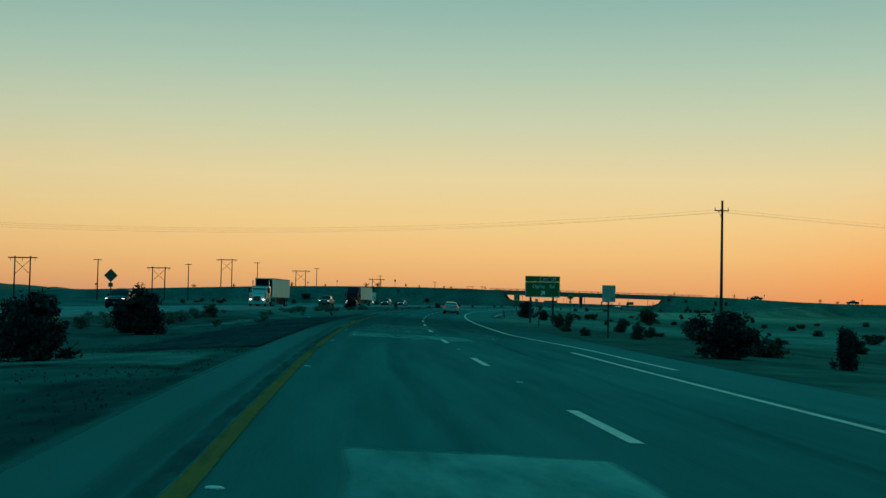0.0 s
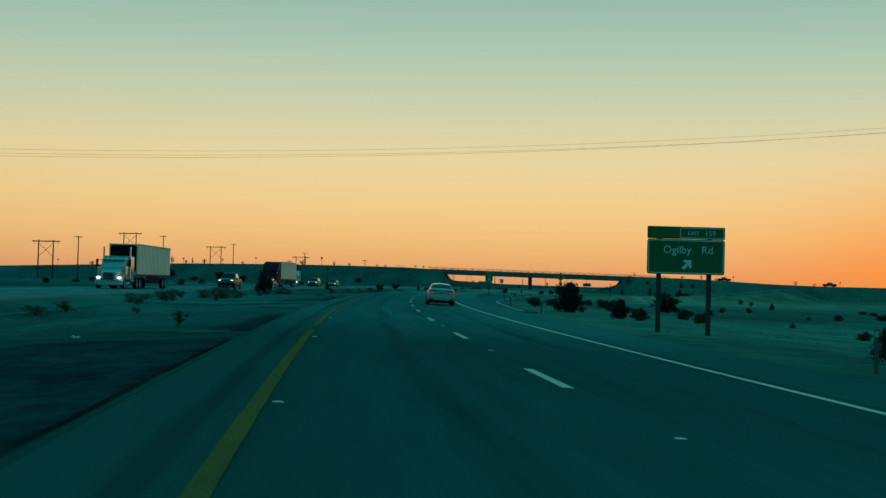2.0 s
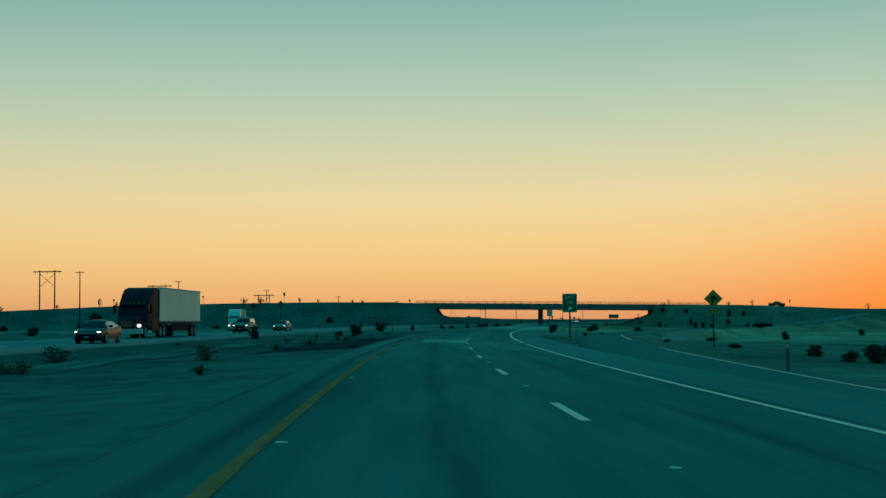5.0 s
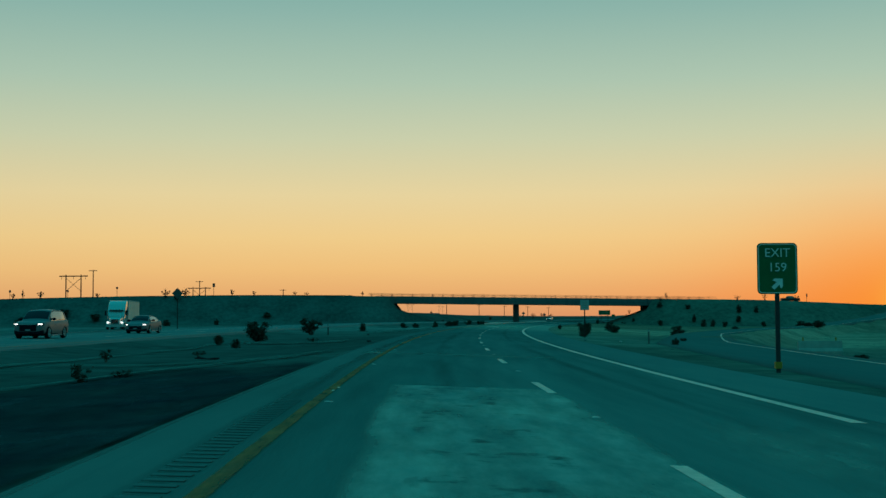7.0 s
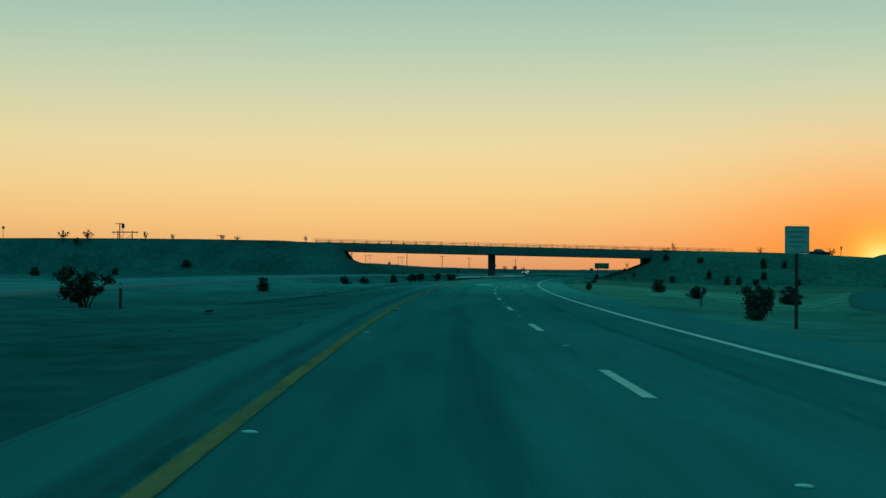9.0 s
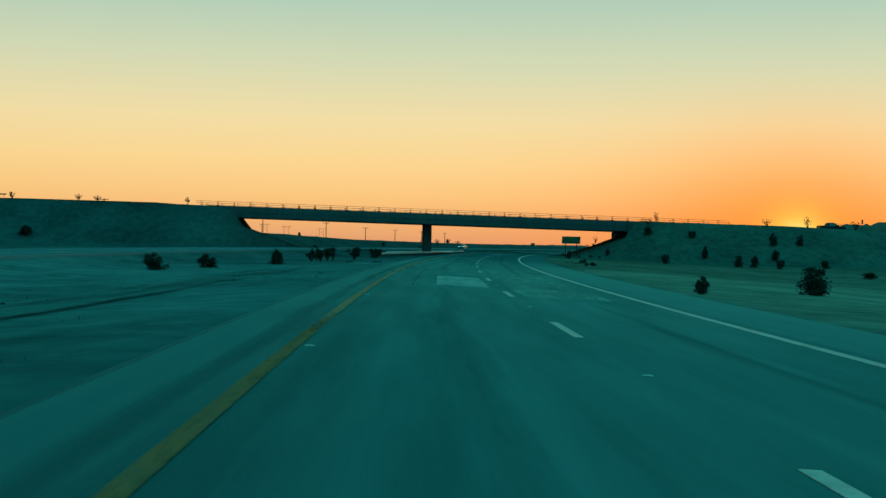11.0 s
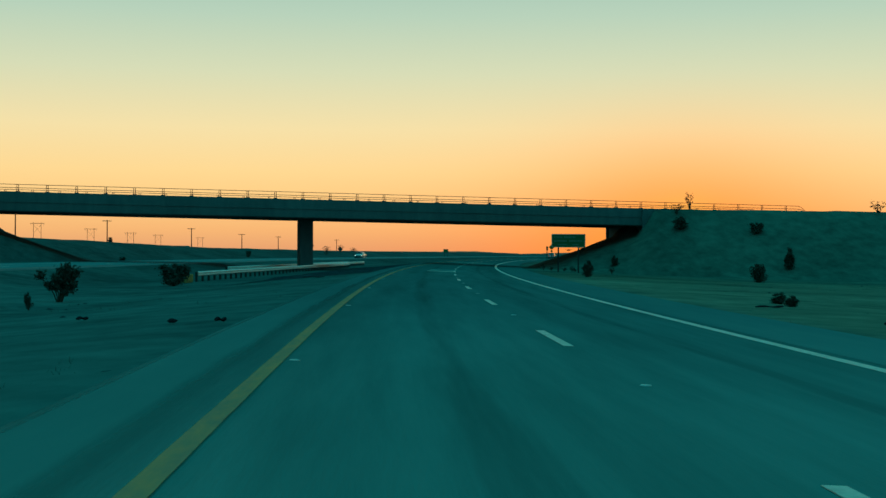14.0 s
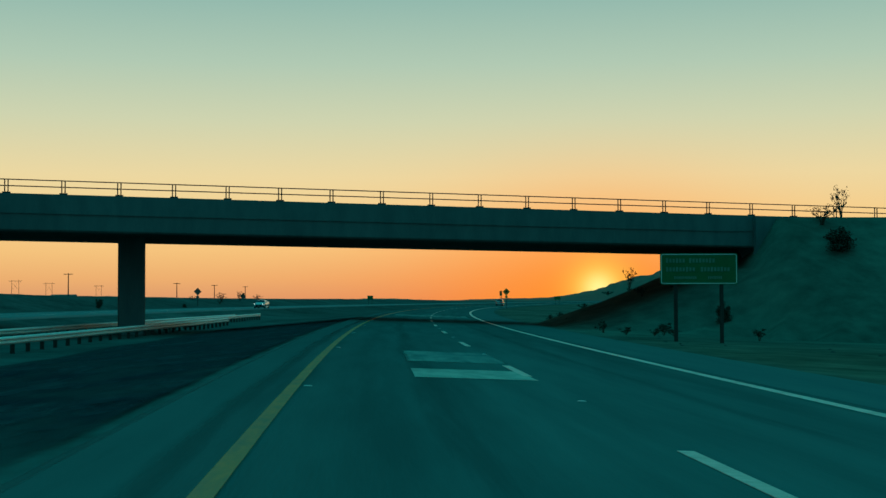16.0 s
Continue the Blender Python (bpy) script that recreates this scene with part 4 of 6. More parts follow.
# exit direction sign
sg = thing("guide_sign", "large green exit direction sign on two dark posts", "road sign", m=facing(122, 14.7))
base = ground_z(122, 14.7)
zb = 1.9 - base
pn = part("panel", rounded(3.3, 1.48, 0.12, 0.0, 0.05, 0, zb), SIGN_GREEN, sg, "green reflective panel")
part("border", border(3.22, 1.40, 0.12, 0.035, -0.004, 0, zb + 0.04), SIGN_WHITE, pn, clean=False)
tab = part("exit_panel", rounded(3.3, 0.52, 0.05, 0.0, 0.05, 0, zb + 1.49), SIGN_GREEN, sg, "green exit number panel above")
part("border", border(1.88, 0.44, 0.06, 0.03, -0.004, 0.67, zb + 1.53), SIGN_WHITE, tab, clean=False)
lettering("Ogilby", 0.46, SIGN_WHITE, "lettering", pn, -0.38, zb + 1.02)
lettering("Rd", 0.46, SIGN_WHITE, "lettering", pn, 0.90, zb + 1.02)
lettering("EXIT", 0.24, SIGN_WHITE, "lettering", tab, 0.30, zb + 1.73)
lettering("159", 0.32, SIGN_WHITE, "lettering", tab, 1.02, zb + 1.74)
arrow(0.52, SIGN_WHITE, pn, 0.05, zb + 0.42)
for dx in (-1.12, 1.02):
    part("post", Shape().box((dx - 0.09, 0.05, -0.5), (dx + 0.09, 0.23, zb + 1.9), None, 0.01), DARK_STEEL, sg, "dark square steel post")

# gore sign
sg = thing("exit_sign", "green rounded exit gore sign on one post", "road sign", m=facing(277.3, 12.1))
zb = 1.9 - ground_z(277.3, 12.1)
pn = part("panel", rounded(1.22, 1.55, 0.13, 0.0, 0.03, 0, zb), SIGN_GREEN, sg)
part("border", border(1.16, 1.49, 0.12, 0.025, -0.004, 0, zb + 0.03), SIGN_WHITE, pn, clean=False)
lettering("EXIT", 0.38, SIGN_WHITE, "lettering", pn, 0, zb + 1.24)
lettering("159", 0.38, SIGN_WHITE, "lettering", pn, 0, zb + 0.80)
arrow(0.42, SIGN_WHITE, pn, 0.0, zb + 0.32)
po = part("post", Shape().box((-0.06, 0.03, -0.4), (0.06, 0.15, zb + 1.2), None, 0.01), DARK_STEEL, sg)
part("post_sleeve", Shape().box((-0.10, 0.0, 0.12), (0.10, 0.19, 0.32), None, 0.02), SIGN_YELLOW, po, "pale reflective sleeve")


def white_sign(s, lat, z0, w, h, label, marks, slanted=False):
    sg = thing("white_sign", label, "road sign", "small white signs", facing(s, lat))
    zb = z0 - ground_z(s, lat)
    pn = part("panel", rounded(w, h, 0.04, 0.0, 0.02, 0, zb), SIGN_DULL, sg)
    part("border", border(w - 0.05, h - 0.05, 0.04, 0.015, -0.003, 0, zb + 0.025), FADED_TEXT, pn, clean=False)
    bars(FADED_TEXT, pn, [(x * w, zb + z * h, bw * w, 0.026) for x, z, bw in marks])
    if slanted:
        arrow(0.24, FADED_TEXT, pn, 0.20, zb + 0.18, -35)
    part("post", Shape().box((-0.045, 0.02, -0.4), (0.045, 0.11, zb + h - 0.05), None, 0.008), WOOD, sg)


white_sign(67, 13.3, 1.42, 0.70, 0.88, "small white regulatory sign with a slanted arrow", ((0, 0.85, 0.7), (-0.05, 0.70, 0.6), (0, 0.55, 0.7), (-0.2, 0.36, 0.35)), True)
white_sign(345.1, 12.27, 1.82, 0.74, 0.84, "plain white regulatory sign on a wooden post", ((0, 0.80, 0.7), (0, 0.62, 0.6), (0, 0.44, 0.7), (0, 0.26, 0.5)))

# advisory board before the overpass
WORN_TEXT = material("worn_sign_text", (0.14, 0.28, 0.22), 0.6, spec=0.05, other=(0.07, 0.18, 0.13), scale=9, amount=0.6)
sg = thing("advisory_sign", "wide green information sign with unreadable lines", "road sign", m=facing(598.3, 14.2))
zb = 1.85 - ground_z(598.3, 14.2)
pn = part("panel", rounded(3.2, 1.28, 0.08, 0.0, 0.05, 0, zb), SIGN_GREEN, sg)
part("border", border(3.14, 1.22, 0.08, 0.03, -0.004, 0, zb + 0.03), SIGN_WHITE, pn, clean=False)
for z, h, words in ((0.98, 0.16, ((-1.32, 6), (-0.36, 8))), (0.62, 0.16, ((-1.32, 9), (0.12, 9))), (0.28, 0.10, ((-1.0, 11), (0.40, 7)))):
    for x0, count in words:
        bars(WORN_TEXT, pn, [(x0 + i * h * 0.86, zb + z, h * 0.56, h * (1.0 if i % 3 else 1.18)) for i in range(count)])
for dx in (-0.95, 0.95):
    part("post", Shape().box((dx - 0.07, 0.05, -0.6), (dx + 0.07, 0.19, zb + 1.2), None, 0.01), WOOD, sg)


def diamond(s, lat, zc, label, m=SIGN_YELLOW, size=0.54, turn=0.0, plate=True):
    sg = thing("warning_sign", label, "road sign", "warning signs", facing(s, lat, None, turn))
    zb = zc - ground_z(s, lat)
    k = size
    pn = part("panel", Shape().add([(px, yy, zb + pz) for yy in (0, 0.02) for px, pz in ((0, -k), (k, 0), (0, k), (-k, 0))], [(0, 1, 2, 3), (7, 6, 5, 4), (0, 4, 5, 1), (1, 5, 6, 2), (2, 6, 7, 3), (3, 7, 4, 0)]), m, sg)
    if m is SIGN_YELLOW:
        arrow(size * 0.9, BLACK, pn, 0, zb, -20)
    if plate:
        part("plate", rounded(0.5, 0.45, 0.03, 0, 0.02, 0, zb - k - 0.5), m, sg)
    part("post", Shape().box((-0.05, 0.02, -0.5), (0.05, 0.12, zb + 0.3), None, 0.008), WOOD, sg)


diamond(275.5, 23.6, 2.9, "yellow diamond ramp warning sign on a post", size=0.75)
diamond(404, -38.2, 4.6, "back of a diamond sign beside the entry ramp", SIGN_BACK, 0.75, plate=False)
diamond(140, -31.5, 3.4, "back of a diamond sign facing opposite traffic", SIGN_BACK, 0.75)
diamond(813, 10.6, 3.0, "small yellow diamond sign far along the road", size=0.75)
diamond(773, -43.5, 3.0, "back of a far diamond sign in the median", SIGN_BACK, 0.7)
diamond(898, -69, 2.6, "far diamond sign beside the opposite road", SIGN_BACK, 0.9)
for s, lat, z0, w, h in ((812, 7.9 + 1.6, 2.2, 0.5, 1.0), (905, -34, 1.6, 1.6, 1.1), (1010, 12, 1.4, 2.2, 1.2)):
    sg = thing("far_sign", "small dark sign far down the highway", "road sign", "far signs", facing(s, lat))
    zb = z0 - ground_z(s, lat)
    part("panel", rounded(w, h, 0.05, 0, 0.04, 0, zb), SIGN_GREEN, sg)
    for dx in (-0.3 * w, 0.3 * w):
        part("post", Shape().box((dx - 0.05, 0.04, -0.4), (dx + 0.05, 0.14, zb + h * 0.8)), WOOD, sg)
# signs that stand on the crossing road
for u, v, h, w, ph in ((-90, -7.4, 3.6, 0.75, 1.1), (-118.5, -7.4, 2.9, 0.6, 0.6), (-133, -7.4, 2.2, 0.6, 0.6), (-150, -7.4, 2.6, 0.6, 0.75), (-205, -7.4, 2.8, 0.6, 0.6), (-240, -7.4, 3.0, 0.9, 0.9), (86, -8.2, 2.6, 0.5, 0.9), (131, -8.0, 2.4, 0.6, 0.6), (168, -8.0, 2.4, 0.6, 0.6), (205, -8.0, 2.4, 0.6, 0.6)):
    p = bz(u, v, between(CREST, u))
    sg = thing("crossroad_sign", "small dark sign standing on the overpass road", "road sign", "crossroad signs", Matrix.Translation(p) @ Matrix.Rotation(BA + 0.5, 4, "Z"))
    part("panel", rounded(w, ph, 0.04, 0, 0.03, 0, h - ph), SIGN_BACK, sg)
    part("post", Shape().box((-0.05, 0.03, -0.6), (0.05, 0.12, h - 0.1)), WOOD, sg)
# marker posts
for s, lat in ((326, 15.2), (212, 13.4), (178, 12.2), (372, 14.2), (350.5, -9.8), (96, 12.4), (150, 12.0)):
    mp_ = thing("marker_post", "slim pale roadside marker post", "marker post", "marker posts", facing(s, lat))
    part("blade", Shape().box((-0.05, -0.012, -0.2), (0.05, 0.012, 0.95), None, 0.004), SIGN_BACK if lat > 0 else WOOD, mp_)
    part("reflector", Shape().box((-0.04, -0.018, 0.78), (0.04, -0.012, 0.92)), MARKER, mp_)


# ---- poles and wires ----
def utility_pole(x, y, top, label, base=None, arms=1, r=0.24, turn=0.0):
    s, lat = road_sl(x, y)
    z = ground_z(s, lat) if base is None else base
    h = top - z
    up = thing("utility_pole", label, "utility pole", "utility poles", Matrix.Translation((x, y, z)) @ Matrix.Rotation(turn, 4, "Z"))
    part("shaft", Shape().tube((0, 0, -1.0), (0, 0, h), r, r * 0.62, 10), WOOD, up)
    for k in range(arms):
        zz = h - 0.35 - 1.0 * k
        arm = part("crossarm", Shape().box((-1.5, -0.09 - r, zz - 0.1), (1.5, 0.09 - r, zz + 0.1), None, 0.01), WOOD, up)
        for dx in (-1.1, -0.6, 0.6, 1.1):
            part("insulator", Shape().tube((dx, -r, zz + 0.06), (dx, -r, zz + 0.24), 0.05, 0.035, 6), CERAMIC, arm)
    return up


def tower(x, y, top, label, w=1.0, r=0.27):
    s, lat = road_sl(x, y)
    z = ground_z(s, lat)
    h = top - z
    tw = thing("h_frame_pole", label, "power pylon", "wooden power pylons", Matrix.Translation((x, y, z)) @ Matrix.Rotation(-0.35, 4, "Z"))
    for dx in (-2.9 * w, 2.9 * w):
        part("leg", Shape().tube((dx, 0, -1), (dx, 0, h), r, r * 0.75, 8), WOOD, tw)
    part("crossarm", Shape().box((-5.4 * w, -0.7 * r, h - 0.45 - r), (5.4 * w, 0.7 * r, h - 0.45 + 0.4 * r), None, 0.02), WOOD, tw)
    for a, b in ((-2.9 * w, 2.9 * w), (2.9 * w, -2.9 * w)):
        part("brace", Shape().tube((a, 0, h - 6.0), (b, 0, h - 1.2), 0.3 * r, n=6), WOOD, tw)
    for dx in (-4.6 * w, 0, 4.6 * w):
        part("insulator", Shape().tube((dx, 0, h - 0.7), (dx, 0, h - 1.7), 0.07, n=6), CERAMIC, tw)


for x, y, top in ((-98, 352, 12.6), (-78, 419, 12.9), (-58.5, 497, 14.0), (-37, 568, 17.2), (-13.4, 683, 18.0), (22, 741, 16), (58, 799, 14), (94, 857, 12.6), (126, 914, 12.1), (164.5, 972, 10.8), (197, 1031, 9.6), (228, 1091, 9.4), (260, 1150, 9.4), (292, 1208, 9.4)):
    utility_pole(x, y, top, "thin wooden utility pole on the desert plain", turn=-0.3)
for x, y, top in ((-104, 428, 13.5), (-76, 541, 13.6), (-57, 640, 20.5), (-23, 718, 17.5), (22, 818, 15.5)):
    tower(x, y, top, "wooden H-frame power pylon with cross braces")
for x, y, top in ((120, 1201, 17.2), (155, 1270, 15.6), (187, 1336, 14.4), (219, 1431, 14.4), (279, 1591, 14.6)):
    tower(x, y, top, "far slender wooden H-frame power pylon", 0.72, 0.15)
big_pole = utility_pole(48.05, 156.7, 14.7, "tall weathered wooden power pole beside the highway", arms=0, r=0.22)
hh = 14.7 - big_pole.location.z
for zz, half in ((hh - 1.25, 0.95),):
    arm = part("crossarm", Shape().box((-0.07, -half, zz - 0.07), (0.07, half, zz + 0.07), None, 0.01), WOOD, big_pole)
    arm.location.x = -0.24
    part("brace", Shape().tube((-0.24, -half * 0.8, zz), (-0.2, 0, zz - 0.75), 0.03, n=5).tube((-0.24, half * 0.8, zz), (-0.2, 0, zz - 0.75), 0.03, n=5), DARK_STEEL, big_pole)
    arm2 = part("crossarm", Shape().box((-0.9, 0.18, zz - 0.06), (0.9, 0.30, zz + 0.06), None, 0.01), WOOD, big_pole)
    for dx in (-0.85, 0.85):
        part("insulator", Shape().tube((dx, 0.24, zz + 0.06), (dx, 0.24, zz + 0.4), 0.06, 0.04, 6), CERAMIC, arm2)
utility_pole(-100, 166, 14.2, "weathered wooden power pole across the highway", r=0.2, turn=1.5)
utility_pole(196, 146, 12.4, "weathered wooden power pole on the plain", r=0.2, turn=1.5)
wires = thing("overhead_wires", "three thin power wires sagging over the highway", "wire")
for dz, dy, sag in ((13.2, -0.9, 3.98), (13.3, 0.85, 3.72), (13.6, 0.0, 3.82)):
    for (xa, ya, za), (xb, yb, zb_), sg_ in (((-100, 166, 0), (48.05, 156.7, 0), sag), ((48.05, 156.7, 0), (196, 146, -2.2), 2.6)):
        cur = []
        for i in range(41):
            u = i / 40
            cur.append((xa + (xb - xa) * u, ya + (yb - ya) * u + dy, dz + za + (zb_ - za) * u - sg_ * 4 * u * (1 - u)))
        sh = Shape().path(cur, 0.0075, 5)
        part("wire", sh, WIRE, wires, clean=False)

# ---- far things ----
shed = thing("long_shed", "low dark shed far across the plain", "building", m=Matrix.Translation((190, 1160, -0.4)) @ Matrix.Rotation(-0.4, 4, "Z"))
part("wall", Shape().box((-5.6, -2.4, -0.5), (5.6, 2.4, 4.6)), WALL, shed)
part("roof", Shape().add([(-5.9, -2.7, 4.6), (5.9, -2.7, 4.6), (5.9, 2.7, 4.6), (-5.9, 2.7, 4.6), (-5.7, 0, 5.2), (5.7, 0, 5.2)], [(0, 1, 5, 4), (2, 3, 4, 5), (0, 4, 3), (1, 2, 5), (0, 3, 2, 1)]), SIGN_BACK, shed)
part("door", Shape().box((-1.6, -2.46, -0.4), (1.4, -2.4, 2.8)), TRIM, shed)


def ridge(name, az0, az1, dist, heights, seed, label, x0=0.0, y0=0.0):
    """A far range: heights is a table of azimuth in degrees and crest height in metres."""
    sh, rings_ = Shape(), []
    n = 160
    for i in range(n + 1):
        az = az0 + (az1 - az0) * i / n
        h = between(heights, az)
        h *= 1 + 0.16 * noise.noise((az * 1.9, seed, 0)) + 0.10 * noise.noise((az * 6.1, seed, 1))
        a = radians(az)
        ring = []
        for d, k in ((dist - 420, 0.0), (dist - 260, 0.35), (dist - 120, 0.72), (dist, 1.0), (dist + 160, 0.5), (dist + 300, 0.0)):
            kk = k * (1 + (0.25 * noise.noise((az * 4.0, d * 0.01, seed)) if 0 < k < 1 else 0))
            ring.append((x0 + d * math.sin(a), y0 + d * math.cos(a), -3 + h * kk))
        rings_.append(ring)
    ob = new(name, sh.rings(rings_).mesh(name, ROCK, True))
    return tagged(ob, label, "mountain", kind="structure")


ridge("backdrop_hills", 24.5, 52, 3700, ((24.5, 4), (27, 9), (29.5, 12), (30.4, 20), (31.6, 34), (32.4, 52), (33.1, 67), (34.4, 83), (36, 95), (40, 60), (46, 35), (52, 10)), 2.0, "dark bare hills on the horizon below the sunset", 97, 545)
ridge("backdrop_range", -40, 12, 4300, ((-40, 60), (-26, 48), (-15, 38), (-11.5, 22), (-8, 14), (0, 12), (12, 4)), 5.0, "low hazy mountain range on the horizon")
ridge("backdrop_rise", 12, 24.5, 4200, ((12, 4), (18, 9), (22.5, 12), (24.5, 5)), 8.0, "faint low rise on the horizon", 97, 545)

# ---- litter on the verges ----
SHRED = material("torn_tyre_rubber", (0.010, 0.012, 0.016), 0.9, spec=0.01, other=(0.024, 0.028, 0.03), scale=6, amount=0.5)
for s, lat, w, pale in ((450.6, -3.2, 1.1, True), (457.7, -2.8, 0.6, False), (498.7, -1.7, 0.18, False), (499.8, -2.7, 0.2, False), (505.4, -5.7, 0.25, False), (157.2, -1.6, 0.6, False), (231.9, -1.9, 0.5, False), (302.3, -1.9, 0.45, False), (346, -5.8, 1.1, False), (284, -6.4, 1.2, False), (326, 13.3, 0.2, True), (330, 17.5, 1.0, False), (437, 12.8, 0.2, True), (451, -10.6, 0.25, True), (96, -4.8, 0.16, True), (572, 13.5, 0.5, False), (517.3, 13.0, 0.9, False), (507.7, 13.5, 0.7, False), (507.5, 14.7, 0.8, False), (476, -6.5, 0.6, False), (552, -4.6, 1.3, False)):
    db = thing("litter", "pale scrap lying on the sand" if pale else "dark torn tyre shred on the sand", "litter", "roadside litter", facing(s, lat, ground_z(s, lat) + 0.07, 1.2 + s))
    part("scrap", Shape().rings([[(w * (k / 6 - 0.5), 0.06 * math.cos(a) * (1 + 0.5 * math.sin(k * 2.1 + s)), 0.03 * math.sin(a) * (1 + 0.4 * math.sin(k * 1.7)) + 0.012 * math.sin(k * 1.3 + s)) for a in (q * math.pi / 3 for q in range(6))] for k in range(7)], True, True), SIGN_DULL if pale else SHRED, db)


# ---- vehicles ----
def curve_at(table, v):
    """Smooth interpolation through a table of (place, value) that never overshoots."""
    if v <= table[0][0]:
        return table[0][1]
    if v >= table[-1][0]:
        return table[-1][1]
    k = max(i for i in range(len(table) - 1) if table[i][0] <= v)
    rise = [(table[i + 1][1] - table[i][1]) / (table[i + 1][0] - table[i][0]) for i in range(len(table) - 1)]

    def slope(i):
        if i == 0 or i == len(table) - 1:
            return rise[min(i, len(rise) - 1)]
        p, q = rise[i - 1], rise[i]
        return 0.0 if p * q <= 0 else 2 * p * q / (p + q)

    (x0, y0), (x1, y1) = table[k], table[k + 1]
    h = x1 - x0
    u = (v - x0) / h
    return (2 * u ** 3 - 3 * u ** 2 + 1) * y0 + (u ** 3 - 2 * u ** 2 + u) * h * slope(k) + (3 * u ** 2 - 2 * u ** 3) * y1 + (u ** 3 - u ** 2) * h * slope(k + 1)


def sharpened(ob, degrees=38):
    ob.data.shade_smooth()
    ob.data.set_sharp_from_angle(angle=radians(degrees))
    return ob


def wheel(parent, x, y, r, w, spokes=5, alloy=None):
    """One wheel: tyre, and a rim with spokes as its piece. The outer face looks towards the sign of x."""
    sg_ = 1 if x > 0 else -1
    ring = []
    for rr, d in ((r * 0.70, 0.03), (r * 0.74, 0.0), (r * 0.93, 0.0), (r * 0.98, 0.05), (r, 0.14), (r, 0.86), (r * 0.98, 0.95), (r * 0.93, 1.0), (r * 0.66, 1.0)):
        ring.append([(x - sg_ * w * d, y + rr * math.cos(a), r + rr * math.sin(a)) for a in (k * math.pi / 16 for k in range(32))])
    t = part("wheel", Shape().rings(ring, True), RUBBER, parent)
    sharpened(t, 50)
    rim = Shape()
    rim.rings([[(x - sg_ * d, y + rr * math.cos(a), r + rr * math.sin(a)) for a in (k * math.pi / 14 for k in range(28))] for rr, d in ((r * 0.715, 0.006), (r * 0.69, 0.0), (r * 0.66, 0.012), (r * 0.65, w * 0.7))], True)
    for k in range(spokes):
        a = 2 * math.pi * k / spokes + 0.3
        for da in (-0.20, 0.20):
            rim.tube((x - sg_ * 0.03, y + 0.04 * math.cos(a), r + 0.04 * math.sin(a)), (x - sg_ * 0.012, y + r * 0.67 * math.cos(a + da), r + r * 0.67 * math.sin(a + da)), 0.026, 0.015, 5)
    rim.tube((x - sg_ * 0.06, y, r), (x - sg_ * 0.015, y, r), 0.07, 0.05, 10)
    part("rim", rim, alloy or STEEL, t)
    part("brake_disc", Shape().tube((x - sg_ * w * 0.62, y, r), (x - sg_ * w * 0.58, y, r), r * 0.62, n=20), TRIM, t)
    return t


SEDAN = dict(tail=1.0, lamp=0.70, grille=(0.34, 0.60), H=1.45, r=0.335, wheels=(-1.45, 1.38),
             deck=((-2.46, 0.945), (-2.445, 0.995), (-2.40, 1.035), (-2.30, 1.045), (-2.0, 1.045), (-1.5, 1.03), (-0.5, 0.985), (0.7, 0.945), (1.2, 0.93), (1.8, 0.84), (2.2, 0.74), (2.34, 0.65), (2.40, 0.54)),
             sill=((-2.46, 0.50), (-2.3, 0.36), (-2.0, 0.24), (-1.0, 0.20), (1.6, 0.20), (2.2, 0.24), (2.40, 0.32)),
             wide=((-2.46, 0.64), (-2.445, 0.72), (-2.40, 0.795), (-2.30, 0.855), (-2.12, 0.90), (-1.7, 0.925), (-1.0, 0.93), (1.2, 0.93), (1.7, 0.905), (2.1, 0.83), (2.28, 0.72), (2.37, 0.58), (2.40, 0.46)),
             roof=((-2.02, 1.07), (-1.6, 1.20), (-1.2, 1.325), (-0.8, 1.405), (-0.4, 1.442), (0.0, 1.45), (0.4, 1.42), (0.8, 1.28), (1.15, 1.08), (1.32, 0.95)),
             belt=0.815, top=0.57, back_glass=(-1.86, -0.90), front_glass=(0.48, 1.22), side=(-1.34, 0.86), split=(-0.98, -0.10))
SUV = dict(tail=1.03, lamp=0.86, grille=(0.46, 0.84), H=1.76, r=0.37, wheels=(-1.42, 1.42),
           deck=((-2.40, 0.98), (-2.38, 1.07), (-2.3, 1.12), (-1.6, 1.12), (0.7, 1.08), (1.2, 1.07), (1.9, 1.01), (2.25, 0.93), (2.36, 0.84), (2.40, 0.70)),
           sill=((-2.40, 0.50), (-2.1, 0.33), (-1.0, 0.27), (1.6, 0.27), (2.40, 0.36)),
           wide=((-2.40, 0.78), (-2.36, 0.87), (-2.2, 0.94), (-1.0, 0.975), (1.2, 0.975), (2.0, 0.93), (2.25, 0.84), (2.37, 0.70), (2.40, 0.58)),
           roof=((-2.34, 1.15), (-2.2, 1.45), (-1.95, 1.68), (-1.2, 1.755), (-0.3, 1.76), (0.3, 1.70), (0.75, 1.46), (1.25, 1.08)),
           belt=0.86, top=0.66, back_glass=(-2.28, -2.0), front_glass=(0.42, 1.1), side=(-1.9, 0.8), split=(-0.85, 0.05))
